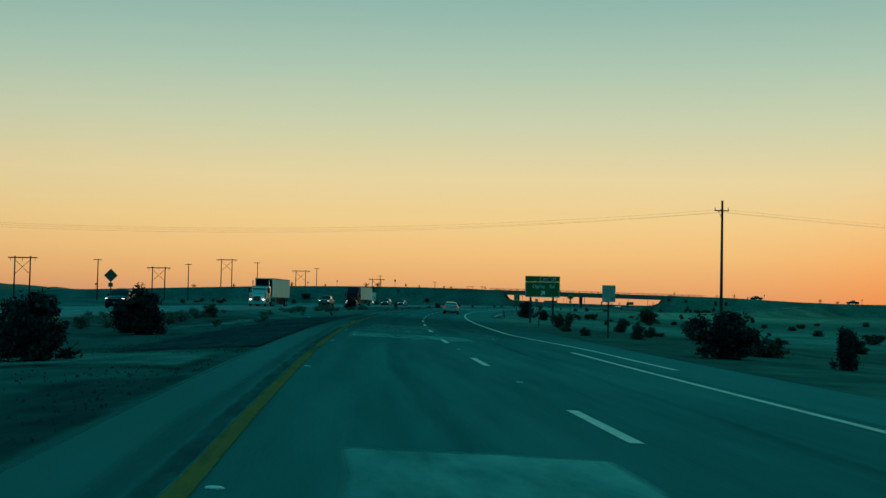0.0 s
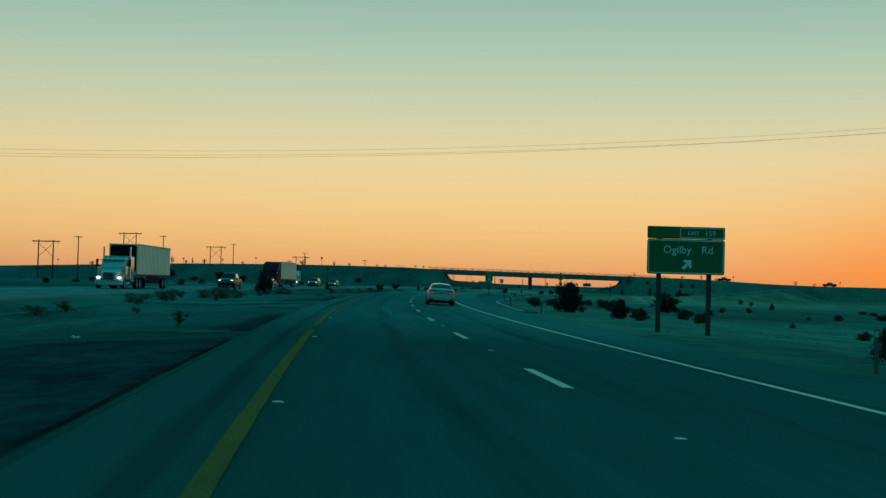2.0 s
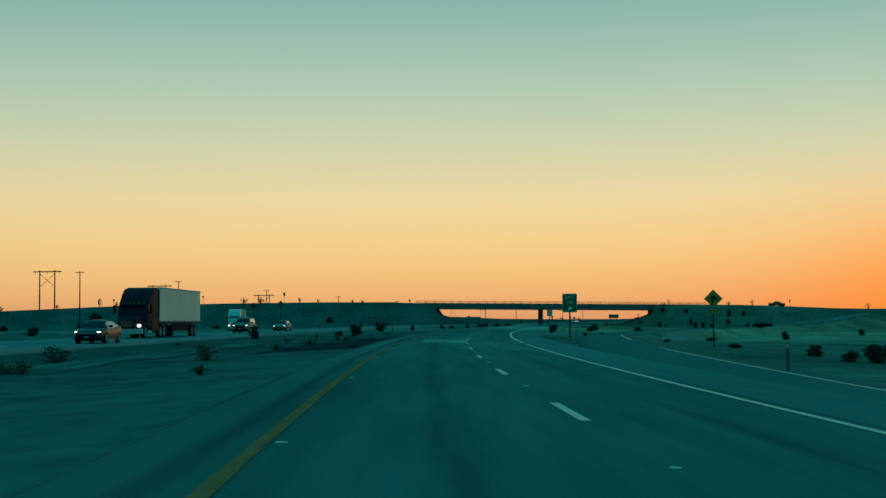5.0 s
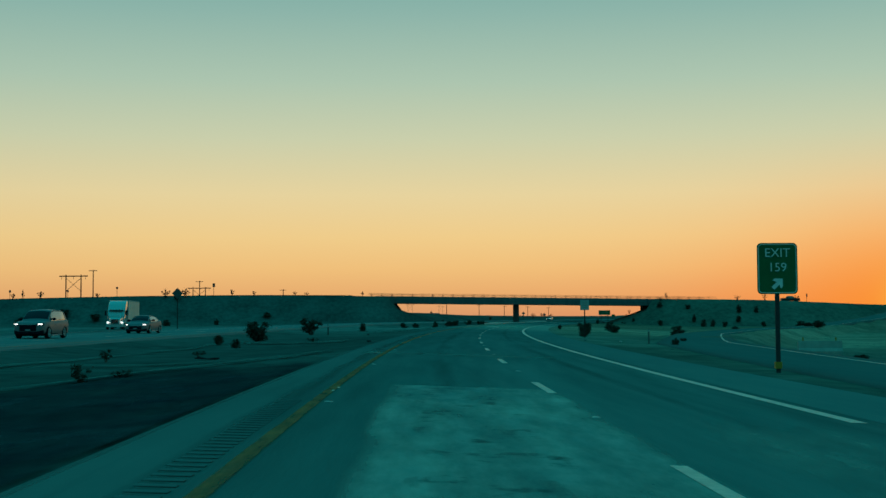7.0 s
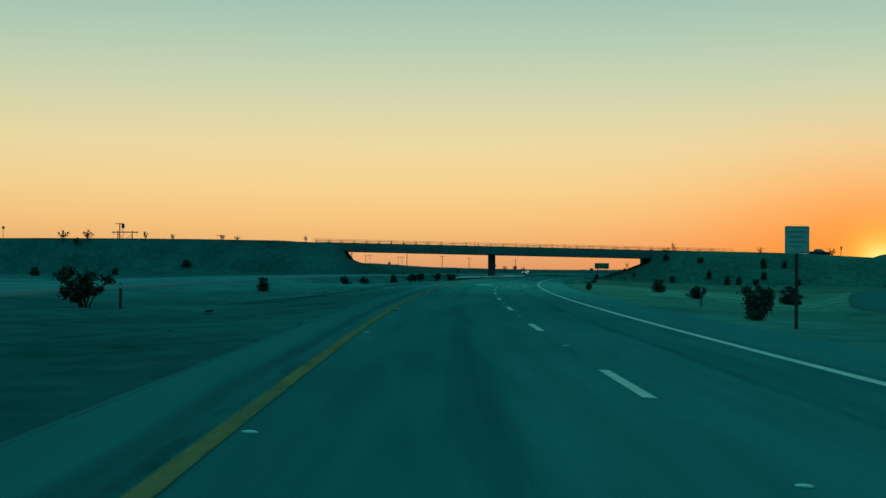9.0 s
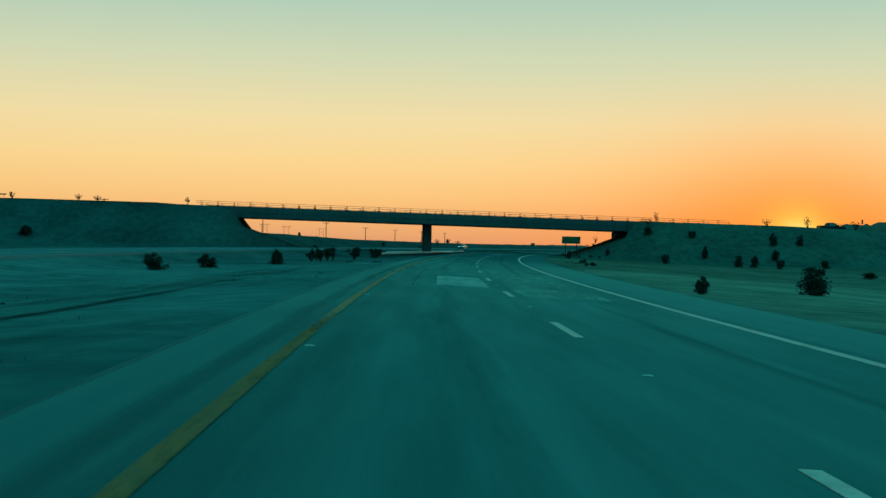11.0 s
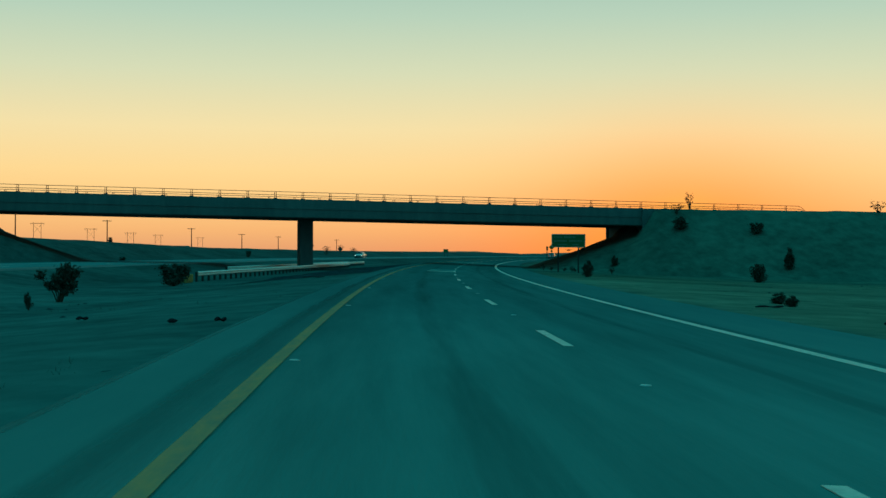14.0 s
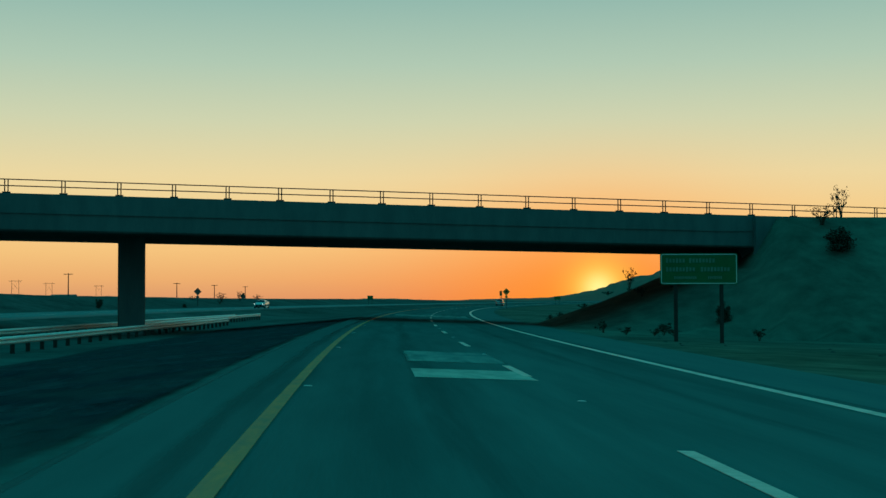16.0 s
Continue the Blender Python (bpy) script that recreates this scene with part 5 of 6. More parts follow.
PICKUP = dict(tail=1.12, lamp=1.0, grille=(0.66, 1.08), H=1.92, r=0.40, wheels=(-1.75, 1.80),
              deck=((-2.86, 1.12), (-2.84, 1.20), (-1.3, 1.22), (0.9, 1.22), (1.4, 1.23), (2.3, 1.20), (2.62, 1.15), (2.71, 1.06), (2.74, 0.94)),
              sill=((-2.86, 0.55), (-2.5, 0.46), (-1.0, 0.42), (1.6, 0.42), (2.74, 0.50)),
              wide=((-2.86, 0.92), (-2.82, 0.97), (-1.0, 1.0), (1.2, 1.0), (2.3, 0.985), (2.6, 0.94), (2.71, 0.86), (2.74, 0.78)),
              roof=((-1.30, 1.22), (-1.16, 1.60), (-0.98, 1.84), (-0.6, 1.91), (0.1, 1.92), (0.45, 1.85), (0.85, 1.58), (1.38, 1.19)),
              belt=0.90, top=0.70, back_glass=(-1.25, -1.08), front_glass=(0.52, 1.26), side=(-0.98, 0.92), split=(-0.32, -0.12))


def bumper_line(spec, end):
    """The car's outline in plan at its tail (end -1) or nose (1): a place u metres along it from the middle, pushed out by some metres."""
    y0 = spec["wide"][0 if end < 0 else -1][0]
    pts = [(0.0, y0)] + [(0.985 * curve_at(spec["wide"], y0 - end * d), y0 - end * d) for d in (k * 0.015 for k in range(80))]

    def place(u, out):
        left, sgn = abs(u), 1 if u >= 0 else -1
        for (xa, ya), (xb, yb) in zip(pts, pts[1:]):
            l = math.hypot(xb - xa, yb - ya)
            if left <= l or (xb, yb) == pts[-1]:
                k = left / l
                nx, ny = (yb - ya) / l * -end, (xb - xa) / l * end
                return sgn * (xa + (xb - xa) * k + abs(nx) * out), ya + (yb - ya) * k + ny * out
            left -= l
    return place


def strip(spec, end, u0, u1, low, high, out=0.012, deep=0.05, n=10):
    """A panel that follows the tail or the nose from u0 to u1, between two heights (numbers or functions of u)."""
    place = bumper_line(spec, end)
    rings_ = []
    for i in range(n + 1):
        u = u0 + (u1 - u0) * i / n
        a, b = (low(u) if callable(low) else low), (high(u) if callable(high) else high)
        rings_.append([(*place(u, -deep), a), (*place(u, out), a), (*place(u, out), b), (*place(u, -deep), b)])
    return Shape().rings(rings_, True, True)


def passenger_car(name, spec, paint, label, m, brake=False, lamps=True, alloy=None, group=""):
    """A car whose nose points to +y."""
    car = thing(name, label, "car", group, m)
    y0, y1 = spec["deck"][0][0], spec["deck"][-1][0]
    ys = sorted({y for key in ("deck", "sill", "wide") for y, _ in spec[key]} | {y0 + (y1 - y0) * i / 30 for i in range(31)})
    rings_ = []
    for y in ys:
        zt, zb, w = curve_at(spec["deck"], y), curve_at(spec["sill"], y), curve_at(spec["wide"], y)
        h = zt - zb
        half = [(w * 0.84, zb), (w * 0.95, zb + 0.05), (w * 0.975, zb + 0.16 * h), (w * 0.992, zb + 0.34 * h), (w, zb + 0.52 * h), (w * 0.998, zb + 0.64 * h), (w * 0.990, zb + 0.73 * h), (w * 0.968, zb + 0.80 * h),
                (w * 0.955, zb + 0.87 * h), (w * 0.925, zb + 0.945 * h), (w * 0.87, zt - 0.012), (w * 0.78, zt + 0.004), (w * 0.6, zt + 0.016), (w * 0.3, zt + 0.026), (0, zt + 0.030)]
        rings_.append([(x, y, z) for x, z in half] + [(-x, y, z) for x, z in reversed(half[:-1])])
    sharpened(part("body", Shape().rings(rings_, True, True), paint, car), 34)

    def cabin(y, t):
        """A point of the cabin: t runs 0 at the belt to 0.6 at the roof's edge, on to 1 at the middle."""
        zr = curve_at(spec["roof"], y)
        zd = curve_at(spec["deck"], y) - 0.03
        k = min(1.0, max(0.0, (zr - zd) / (spec["H"] - zd)))
        bw = spec["belt"] * (1.0 - 0.10 * smooth(0.6, 1.4, y) - 0.06 * smooth(1.0, 2.2, -y))
        tw = bw + (spec["top"] - bw) * k
        if t < 0.6:
            u = t / 0.6
            return Vector((bw + (tw - bw) * (u ** 1.25), y, zd + (zr - 0.05 - zd) * u))
        u = (t - 0.6) / 0.4
        return Vector((tw * (1 - u), y, zr - 0.05 + 0.055 * math.sin(u * math.pi / 2)))

    r0, r1 = spec["roof"][0][0], spec["roof"][-1][0]
    ts = (0, 0.1, 0.2, 0.3, 0.4, 0.5, 0.57, 0.6, 0.63, 0.7, 0.8, 0.9, 1.0)
    rings_ = []
    for i in range(49):
        y = r0 + (r1 - r0) * i / 48
        half = [cabin(y, t) for t in ts]
        rings_.append(half + [Vector((-p.x, p.y, p.z)) for p in reversed(half[:-1])])
    part("roof", Shape().rings(rings_), paint, car, soft=True)

    def pane(nm, ya, yb, ta, tb, sgn, lift=0.006, n=10, mirror=False, lean=0.0, m=GLASS, note="dark tinted glass"):
        rows__ = []
        tt = [ta + (tb - ta) * j / 6 for j in range(7)]
        for i in range(n + 1):
            row = []
            for j, t in enumerate(tt):
                y = ya + (yb - ya) * i / n + lean * (t - ta)
                p, q, r_ = cabin(y, t), cabin(y + 0.02, t), cabin(y, min(t + 0.02, 1.0))
                nn = (q - p).cross(r_ - p)
                if nn.length < 1e-9:
                    nn = Vector((0, 0, 1))
                nn.normalize()
                if nn.z < 0 or (abs(nn.z) < 0.3 and nn.x < 0):
                    nn = -nn
                p = p + nn * lift
                row.append(Vector((p.x * sgn, p.y, p.z)))
            if mirror:
                row += [Vector((-p.x, p.y, p.z)) for p in reversed(row[:-1])]
            rows__.append(row)
        return part(nm, Shape().rings(rows__), m, car, note, soft=True)

    hw_door = curve_at(spec["wide"], -0.2)
    for sgn in (-1, 1):
        cuts = (spec["side"][0], *spec["split"], spec["side"][1])
        pane("window_surround", cuts[0] - 0.03, cuts[-1] + 0.03, 0.03, 0.56, sgn, 0.003, lean=-0.1, m=TRIM, note="black window surround")
        pane("window_trim", cuts[0] - 0.05, cuts[-1] + 0.02, 0.012, 0.034, sgn, 0.010, m=CHROME, note="bright window strip")
        for a, b in zip(cuts, cuts[1:]):
            pane("side_window", a + 0.02, b - 0.02, 0.06, 0.525, sgn, 0.008, m=SIDE_GLASS, note="side glass that mirrors the sky, its colour paled for the sky beyond", lean=-0.15 if b == cuts[-1] else (0.18 if a == cuts[0] else 0.0))
        part("mirror", Shape().rings([[(sgn * (0.93 + dx), 0.70 + k * 0.10 * math.cos(a), 1.04 + (spec["H"] - 1.45) * 0.4 + k * 0.085 * math.sin(a)) for a in (q * math.pi / 6 + 0.4 for q in range(12))] for dx, k in ((-0.14, 0.35), (-0.05, 0.5), (-0.02, 0.9), (0.08, 1.0), (0.15, 0.85), (0.18, 0.45))], True, True), TRIM, car, "black door mirror", soft=True)
        part("sill_trim", Shape().rings([[(sgn * (hw_door * k), y, z + 0.02 * smooth(0.5, -0.9, y)) for k, z in ((0.90, 0.16), (0.985, 0.165), (0.99, 0.20), (0.955, 0.26), (0.90, 0.26))] for y in (-0.98, -0.6, 0.0, 0.6, 0.92)], True, True), paint, car)
        for y in (spec["split"][0] + 0.15, spec["split"][1] + 0.12):
            part("door_handle", Shape().box((sgn * hw_door - 0.03, y, 0.83), (sgn * hw_door + 0.012, y + 0.2, 0.855), None, 0.012), paint, car)
    pane("rear_window", spec["back_glass"][0], spec["back_glass"][1], 0.615, 1.0, 1, mirror=True)
    pane("windscreen", spec["front_glass"][0], spec["front_glass"][1], 0.615, 1.0, 1, mirror=True)
    fin_y = spec["roof"][3][0] + 0.1
    part("antenna_fin", Shape().rings([[(dx * k, fin_y - 0.10 + dy, curve_at(spec["roof"], fin_y) - 0.01 + z) for dx in (-1, 1) for dy in ((d0, d1) if dx < 0 else (d1, d0))] for z, k, d0, d1 in ((0.0, 0.028, 0.0, 0.17), (0.04, 0.016, 0.0, 0.09), (0.075, 0.005, 0.0, 0.03))], True, True), paint, car)
    for x in (-1, 1):
        for y in spec["wheels"]:
            hw = curve_at(spec["wide"], y)
            arch = Shape()
            arch.rings([[(x * d, y + rr * math.cos(a), spec["r"] + 0.01 + rr * math.sin(a)) for a in (radians(-14 + 208 * k / 22) for k in range(23))] for rr, d in ((spec["r"] + 0.055, hw - 0.12), (spec["r"] + 0.055, hw - 0.004), (spec["r"] + 0.045, hw - 0.001), (spec["r"] + 0.03, hw - 0.009), (spec["r"] - 0.1, hw - 0.009), (0.02, hw - 0.009))])
            part("wheel_arch", arch, TRIM, car)
            wheel(car, x * (hw + 0.004), y, spec["r"], 0.225, alloy=alloy)
    # tail: lamps that wrap round the corner, lid, plate and bumper
    k, lip = spec["tail"], spec["deck"][2][1]
    for sgn in (-1, 1):
        tl = part("tail_lamp", strip(spec, -1, sgn * 0.36, sgn * 1.06, lambda u: (0.745 + 0.075 * smooth(0.62, 1.06, abs(u))) * k, lambda u: (0.945 - 0.02 * smooth(0.9, 1.06, abs(u))) * k, 0.010, n=14), SMOKED_LENS if brake else TAIL_OFF, car, "red and smoked tail lamp")
        if brake:
            part("lamp_lens", strip(spec, -1, sgn * 0.39, sgn * 0.70, lambda u: (0.805 + 0.02 * smooth(0.4, 0.7, abs(u))) * k, lambda u: (0.885 + 0.035 * smooth(0.4, 0.7, abs(u))) * k, 0.014, n=8), CLEAR_LENS, tl, "clear reversing lens")
            part("lamp_led", strip(spec, -1, sgn * 0.74, sgn * 1.045, lambda u: (0.812 + 0.03 * smooth(0.75, 1.04, abs(u))) * k, lambda u: (0.872 + 0.055 * smooth(0.74, 0.86, abs(u)) - 0.02 * smooth(0.95, 1.04, abs(u))) * k, 0.016, n=14), TAIL_ON, tl, "glowing red lamp")
            part("lamp_led", strip(spec, -1, sgn * 0.41, sgn * 0.77, lambda u: (0.762 + 0.026 * smooth(0.45, 0.77, abs(u))) * k, lambda u: (0.779 + 0.040 * smooth(0.42, 0.77, abs(u))) * k, 0.016, n=8), TAIL_ON, tl, "glowing red lamp")
            for z in (0.852, 0.884):
                part("lamp_divider", strip(spec, -1, sgn * 0.80, sgn * 1.0, z * k, (z + 0.006) * k, 0.019, n=6), TAIL_OFF, tl)
        part("lamp_brow", strip(spec, -1, sgn * 0.36, sgn * 0.94, lambda u: (0.935 - 0.012 * smooth(0.6, 0.4, abs(u))) * k, lambda u: (0.962 + 0.008 * smooth(0.4, 0.7, abs(u))) * k, 0.018, n=8), TRIM, tl)
        hl = part("head_lamp", strip(spec, 1, sgn * 0.50, sgn * 0.98, lambda u: spec["lamp"] - 0.045, lambda u: spec["lamp"] + 0.02 + 0.05 * smooth(0.5, 0.98, abs(u)), 0.012), GLASS, car)
        part("lamp_lens", strip(spec, 1, sgn * 0.60, sgn * 0.86, spec["lamp"] - 0.03, spec["lamp"] + 0.035, 0.02, n=4), HEAD_ON if lamps else CLEAR_LENS, hl, "lit head lamp" if lamps else "")
    part("lid_lip", strip(spec, -1, -0.72, 0.72, lip - 0.035, lip - 0.004, 0.022, 0.1, 12), paint, car)
    part("lid_seam", strip(spec, -1, -0.62, 0.62, 0.705 * k, 0.712 * k, 0.003, n=8), TRIM, car)
    part("lid_trim", strip(spec, -1, -0.37, 0.37, lambda u: (0.845 + 0.02 * smooth(0.3, 0.1, abs(u))) * k, lambda u: (0.858 + 0.02 * smooth(0.3, 0.1, abs(u))) * k, 0.014, n=12), TRIM, car)
    plate = part("number_plate", strip(spec, -1, -0.155, 0.155, 0.725 * k, 0.835 * k, 0.016, n=2), PLATE, car)
    part("plate_bar", strip(spec, -1, -0.115, 0.115, 0.757 * k, 0.795 * k, 0.019, n=2), BLUE_BAR, plate)
    part("plate_bar", strip(spec, -1, -0.05, 0.05, 0.812 * k, 0.824 * k, 0.019, n=2), BLUE_BAR, plate)
    part("emblem", strip(spec, -1, -0.05, 0.05, 0.875 * k, 0.945 * k, 0.014, n=2), STEEL, car)
    place = bumper_line(spec, -1)
    rings_ = []
    for i in range(33):
        u = -1.30 + 2.60 * i / 32
        f = 1 - 0.85 * smooth(0.70, 1.05, abs(u))
        rings_.append([(*place(u, o * f if o > 0 else o), z * k) for z, o in ((0.40, -0.12), (0.385 + 0.055 * smooth(0.50, 0.66, abs(u)) - 0.15 * smooth(0.80, 0.92, abs(u)), 0.008), (0.47, 0.014), (0.56, 0.019), (0.60, 0.018), (0.63, 0.013), (0.67, 0.008), (0.70, 0.003), (0.71, -0.08))])
    low = part("rear_bumper", Shape().rings(rings_, True, True), paint, car, "body-coloured rear bumper")
    sharpened(low, 30)
    part("valance", strip(spec, -1, -0.92, 0.92, lambda u: 0.285 + 0.01 * smooth(0.6, 0.9, abs(u)), lambda u: (0.40 + 0.05 * smooth(0.50, 0.66, abs(u))) * k, 0.0, 0.5, 22), TRIM, low, "black lower bumper")
    part("bright_strip", strip(spec, -1, -0.56, 0.56, 0.352 * k, 0.382 * k, 0.018, n=8), STEEL, low)
    for sgn in (-1, 1):
        part("reflector", strip(spec, -1, sgn * 0.66, sgn * 0.98, 0.560 * k, 0.578 * k, 0.026, n=6), TRIM, low)
        part("exhaust_pipe", Shape().tube((sgn * 0.60, y0 + 0.03, 0.215), (sgn * 0.60, y0 + 0.4, 0.215), 0.035, n=12), TRIM, low)
    part("underbody", Shape().box((-0.72, y0 + 0.35, 0.16), (0.72, y1 - 0.35, 0.34), None, 0.1), TRIM, car)
    gl = part("grille", strip(spec, 1, -0.50, 0.50, spec["grille"][0], spec["grille"][1], 0.014, n=8), TRIM, car, "black front grille")
    part("grille_bar", strip(spec, 1, -0.52, 0.52, spec["grille"][1] - 0.005, spec["grille"][1] + 0.035, 0.022, n=8), STEEL, gl)
    part("front_skirt", strip(spec, 1, -0.98, 0.98, curve_at(spec["sill"], y1) - 0.08, lambda u: spec["grille"][0] - 0.03 + 0.08 * smooth(0.5, 0.9, abs(u)), 0.012, 0.2, 16), TRIM, car, "black lower front bumper")
    part("front_plate", strip(spec, 1, -0.15, 0.15, spec["grille"][0] + 0.02, spec["grille"][0] + 0.10, 0.024, n=2), PLATE, car)
    return car


def on_lane(s, lat, z, back=False, turn=0.0):
    return facing(s, lat, z, (math.pi if back else 0.0) + turn)


# the white saloon that drives ahead in the right-hand lane
lean = Matrix.Rotation(math.atan(TILT), 4, "Y")
passenger_car("white_saloon", SEDAN, PAINT_WHITE, "white four-door saloon with glowing red tail lamps", on_lane(154.9, 5.68, deck(5.68) + 0.003) @ lean, brake=True, lamps=False, group="cars on the highway", alloy=DARK_ALLOY)


def other_lane(s, k):
    return far_edge(s) - (3.1 if k == 0 else 6.8)


def oncoming(spec, paint, s, k, name, label):
    lat = other_lane(s, k)
    return passenger_car(name, spec, paint, label, on_lane(s, lat, other(s, lat) + 0.02, True), group="cars on the highway")


oncoming(SUV, PAINT_DARK, 112, 1, "dark_suv", "dark sport utility car with lit head lamps")
oncoming(SEDAN, PAINT_DARK, 250, 0, "dark_saloon", "dark saloon with lit head lamps")
oncoming(SUV, PAINT_GREY, 316, 1, "grey_suv", "silver-grey sport utility car with lit head lamps")
oncoming(SEDAN, PAINT_GREY, 341, 1, "grey_saloon", "grey saloon with lit head lamps")
oncoming(SEDAN, PAINT_WHITE, 760, 0, "pale_saloon", "pale saloon far along the opposite road")
passenger_car("white_hatchback", SUV, PAINT_WHITE, "white car far ahead on the highway", on_lane(872, 5.6, deck(5.6) + 0.003) @ lean, brake=True, lamps=False, group="cars on the highway")


def pickup(m, paint, label, group="cars on the highway", lamps=True):
    """A crew-cab pickup: the car's shell with an open bed, a tall barred grille and a steel bumper."""
    pk = passenger_car("pickup_truck", PICKUP, paint, label, m, lamps=lamps, group=group)
    part("bed", Shape().box((-0.80, -2.72, 0.8), (0.80, -1.42, 1.275), None, 0.03), TRIM, pk, "dark open load bed")
    for z in (0.80, 0.96):
        part("grille_bar", strip(PICKUP, 1, -0.56, 0.56, z, z + 0.04, 0.026, n=6), STEEL, pk)
    part("bumper", strip(PICKUP, 1, -1.02, 1.02, 0.46, 0.64, 0.08, 0.2, 14), TRIM, pk, "black lower front bumper")
    for sgn in (-1, 1):
        part("fog_lamp", Shape().box((sgn * 0.55 - 0.12, 2.74, 0.40), (sgn * 0.55 + 0.12, 2.80, 0.47), None, 0.01), MARKER, pk)
    return pk


lat = other_lane(222, 0)
pickup(on_lane(222, lat, other(222, lat) + 0.02, True), PAINT_GREY, "silver pickup truck with lit head lamps")
for u, v, back in ((84, 2.0, 0), (128, -2.0, 1)):
    pickup(Matrix.Translation(bz(u, v, between(CREST, u) + 0.12)) @ Matrix.Rotation(BA - math.pi / 2 + math.pi * back, 4, "Z"), PAINT_DARK, "dark pickup truck crossing on the overpass road", lamps=False)


def soft_box(y, w, z0, z1, r):
    """A rounded rectangle across the truck at y."""
    ring = []
    for cx, cz, a0 in ((w - r, z0 + r, -90), (w - r, z1 - r, 0), (-w + r, z1 - r, 90), (-w + r, z0 + r, 180)):
        for k in range(4):
            a = radians(a0 + 30 * k)
            ring.append((cx + r * math.cos(a), y, cz + r * math.sin(a)))
    return ring


def semi(m, cab, label, tall=True, trailer_len=14.6):
    """A tractor and box trailer, nose to +y, the nose at y = 0. tall: a full-height roof fairing, else a low classic cab."""
    tk = thing("semi_truck", label, "truck", "trucks on the highway", m)
    end = -5.7 - trailer_len
    tr = part("trailer", Shape().rings([soft_box(y, 1.29, 1.25, 4.1, 0.05) for y in (-5.3, end)], True, True), TRAILER, tk, "pale box trailer with ribbed sides")
    ribs = Shape()
    for i in range(24):
        y = -5.6 - i * (trailer_len - 0.2) / 24
        for sgn in (-1, 1):
            ribs.box((sgn * 1.30 - 0.012, y - 0.03, 1.35), (sgn * 1.30 + 0.012, y + 0.03, 4.0))
    tagged(part("side_ribs", ribs, TRAILER, tr), kind="stuff")
    for z0, z1, nm, mm in ((4.0, 4.12, "top_rail", STEEL), (1.16, 1.34, "bottom_rail", DARK_STEEL)):
        for sgn in (-1, 1):
            part(nm, Shape().box((sgn * 1.30 - 0.02, end - 0.02, z0), (sgn * 1.30 + 0.02, -5.28, z1)), mm, tr)
    # front wall coloured black to carry the shade it stands in
    part("nose_panel", Shape().rings([soft_box(y, w, 1.5, 3.98, 0.2) for y, w in ((-5.3, 1.2), (-5.12, 1.12))], True, True), TRIM, tr, "front wall of the trailer, darkened for its shade")
    for sgn in (-1, 1):
        part("side_skirt", Shape().box((sgn * 1.20 - 0.03, -15.5, 0.50), (sgn * 1.20 + 0.03, -9.6, 1.2), None, 0.01), TRIM, tr)
        part("landing_leg", Shape().box((sgn * 0.9 - 0.07, -8.9, 0.35), (sgn * 0.9 + 0.07, -8.76, 1.2), None, 0.01), DARK_STEEL, tr)
    part("rear_guard", Shape().box((-1.1, end + 0.05, 0.5), (1.1, end + 0.15, 0.62), None, 0.01), DARK_STEEL, tr)
    part("chassis", Shape().box((-0.5, -8.0, 0.70), (0.5, -0.6, 1.05), None, 0.05), TRIM, tk)
    hood = ((0.0, 0.60, 0.80, 1.34, 0.10), (-0.10, 0.68, 0.76, 1.50, 0.14), (-0.55, 0.78, 0.74, 1.64, 0.16), (-1.05, 0.88, 0.74, 1.74, 0.16), (-1.58, 1.02, 0.74, 1.86, 0.14))
    sharpened(part("hood", Shape().rings([soft_box(*h) for h in hood], True, True), cab, tk), 40)
    if tall:
        prof = ((-1.50, 1.10, 1.90), (-1.62, 1.16, 2.02), (-2.02, 1.18, 2.70), (-2.18, 1.19, 2.86), (-2.9, 1.20, 3.55), (-3.5, 1.20, 3.92), (-4.3, 1.20, 4.05), (-4.95, 1.20, 4.05))
    else:
        prof = ((-1.50, 1.02, 1.90), (-1.62, 1.06, 2.02), (-1.98, 1.08, 2.68), (-2.15, 1.08, 2.78), (-3.1, 1.10, 2.82), (-3.12, 1.16, 2.95), (-4.7, 1.16, 2.95))
    sharpened(part("cab", Shape().rings([soft_box(y, w, 0.80, z, 0.12) for y, w, z in prof], True, True), cab, tk), 40)
    lo, hi = prof[1], prof[2]
    for sgn in (-1, 1):
        w0, w1 = 0.02 * sgn, 0.94 * sgn
        part("windscreen", Shape().rings([[(x, lo[0] + 0.016, lo[2] - 0.03), (x, hi[0] + 0.016, hi[2] - 0.05), (x, hi[0] - 0.05, hi[2] - 0.05), (x, lo[0] - 0.05, lo[2] - 0.03)] for x in (w0, w1)], True, True), GLASS, tk, "dark windscreen half")
    part("visor", Shape().rings([[(x, hi[0] + 0.02, hi[2] - 0.03), (x, hi[0] + 0.26, hi[2] - 0.10), (x, hi[0] + 0.26, hi[2] - 0.08), (x, hi[0] + 0.0, hi[2] + 0.02)] for x in (-1.0, 1.0)], True, True), TRIM if tall else cab, tk)
    gr = part("grille", Shape().rings([soft_box(y, w, 0.84, 1.42, 0.08) for y, w in ((-0.1, 0.50), (0.03, 0.46))], True, True), TRIM, tk, "tall dark grille in a bright frame")
    for i in range(7):
        part("grille_bar", Shape().box((-0.40 + i * 0.133 - 0.012, 0.02, 0.88), (-0.40 + i * 0.133 + 0.012, 0.05, 1.38), None, 0.004), CHROME, gr)
    part("bumper", Shape().rings([soft_box(y, w, 0.34, 0.74, 0.08) for y, w in ((-0.35, 1.20), (-0.1, 1.19), (0.12, 1.02), (0.16, 0.7))], True, True), STEEL, tk, "pale steel bumper")
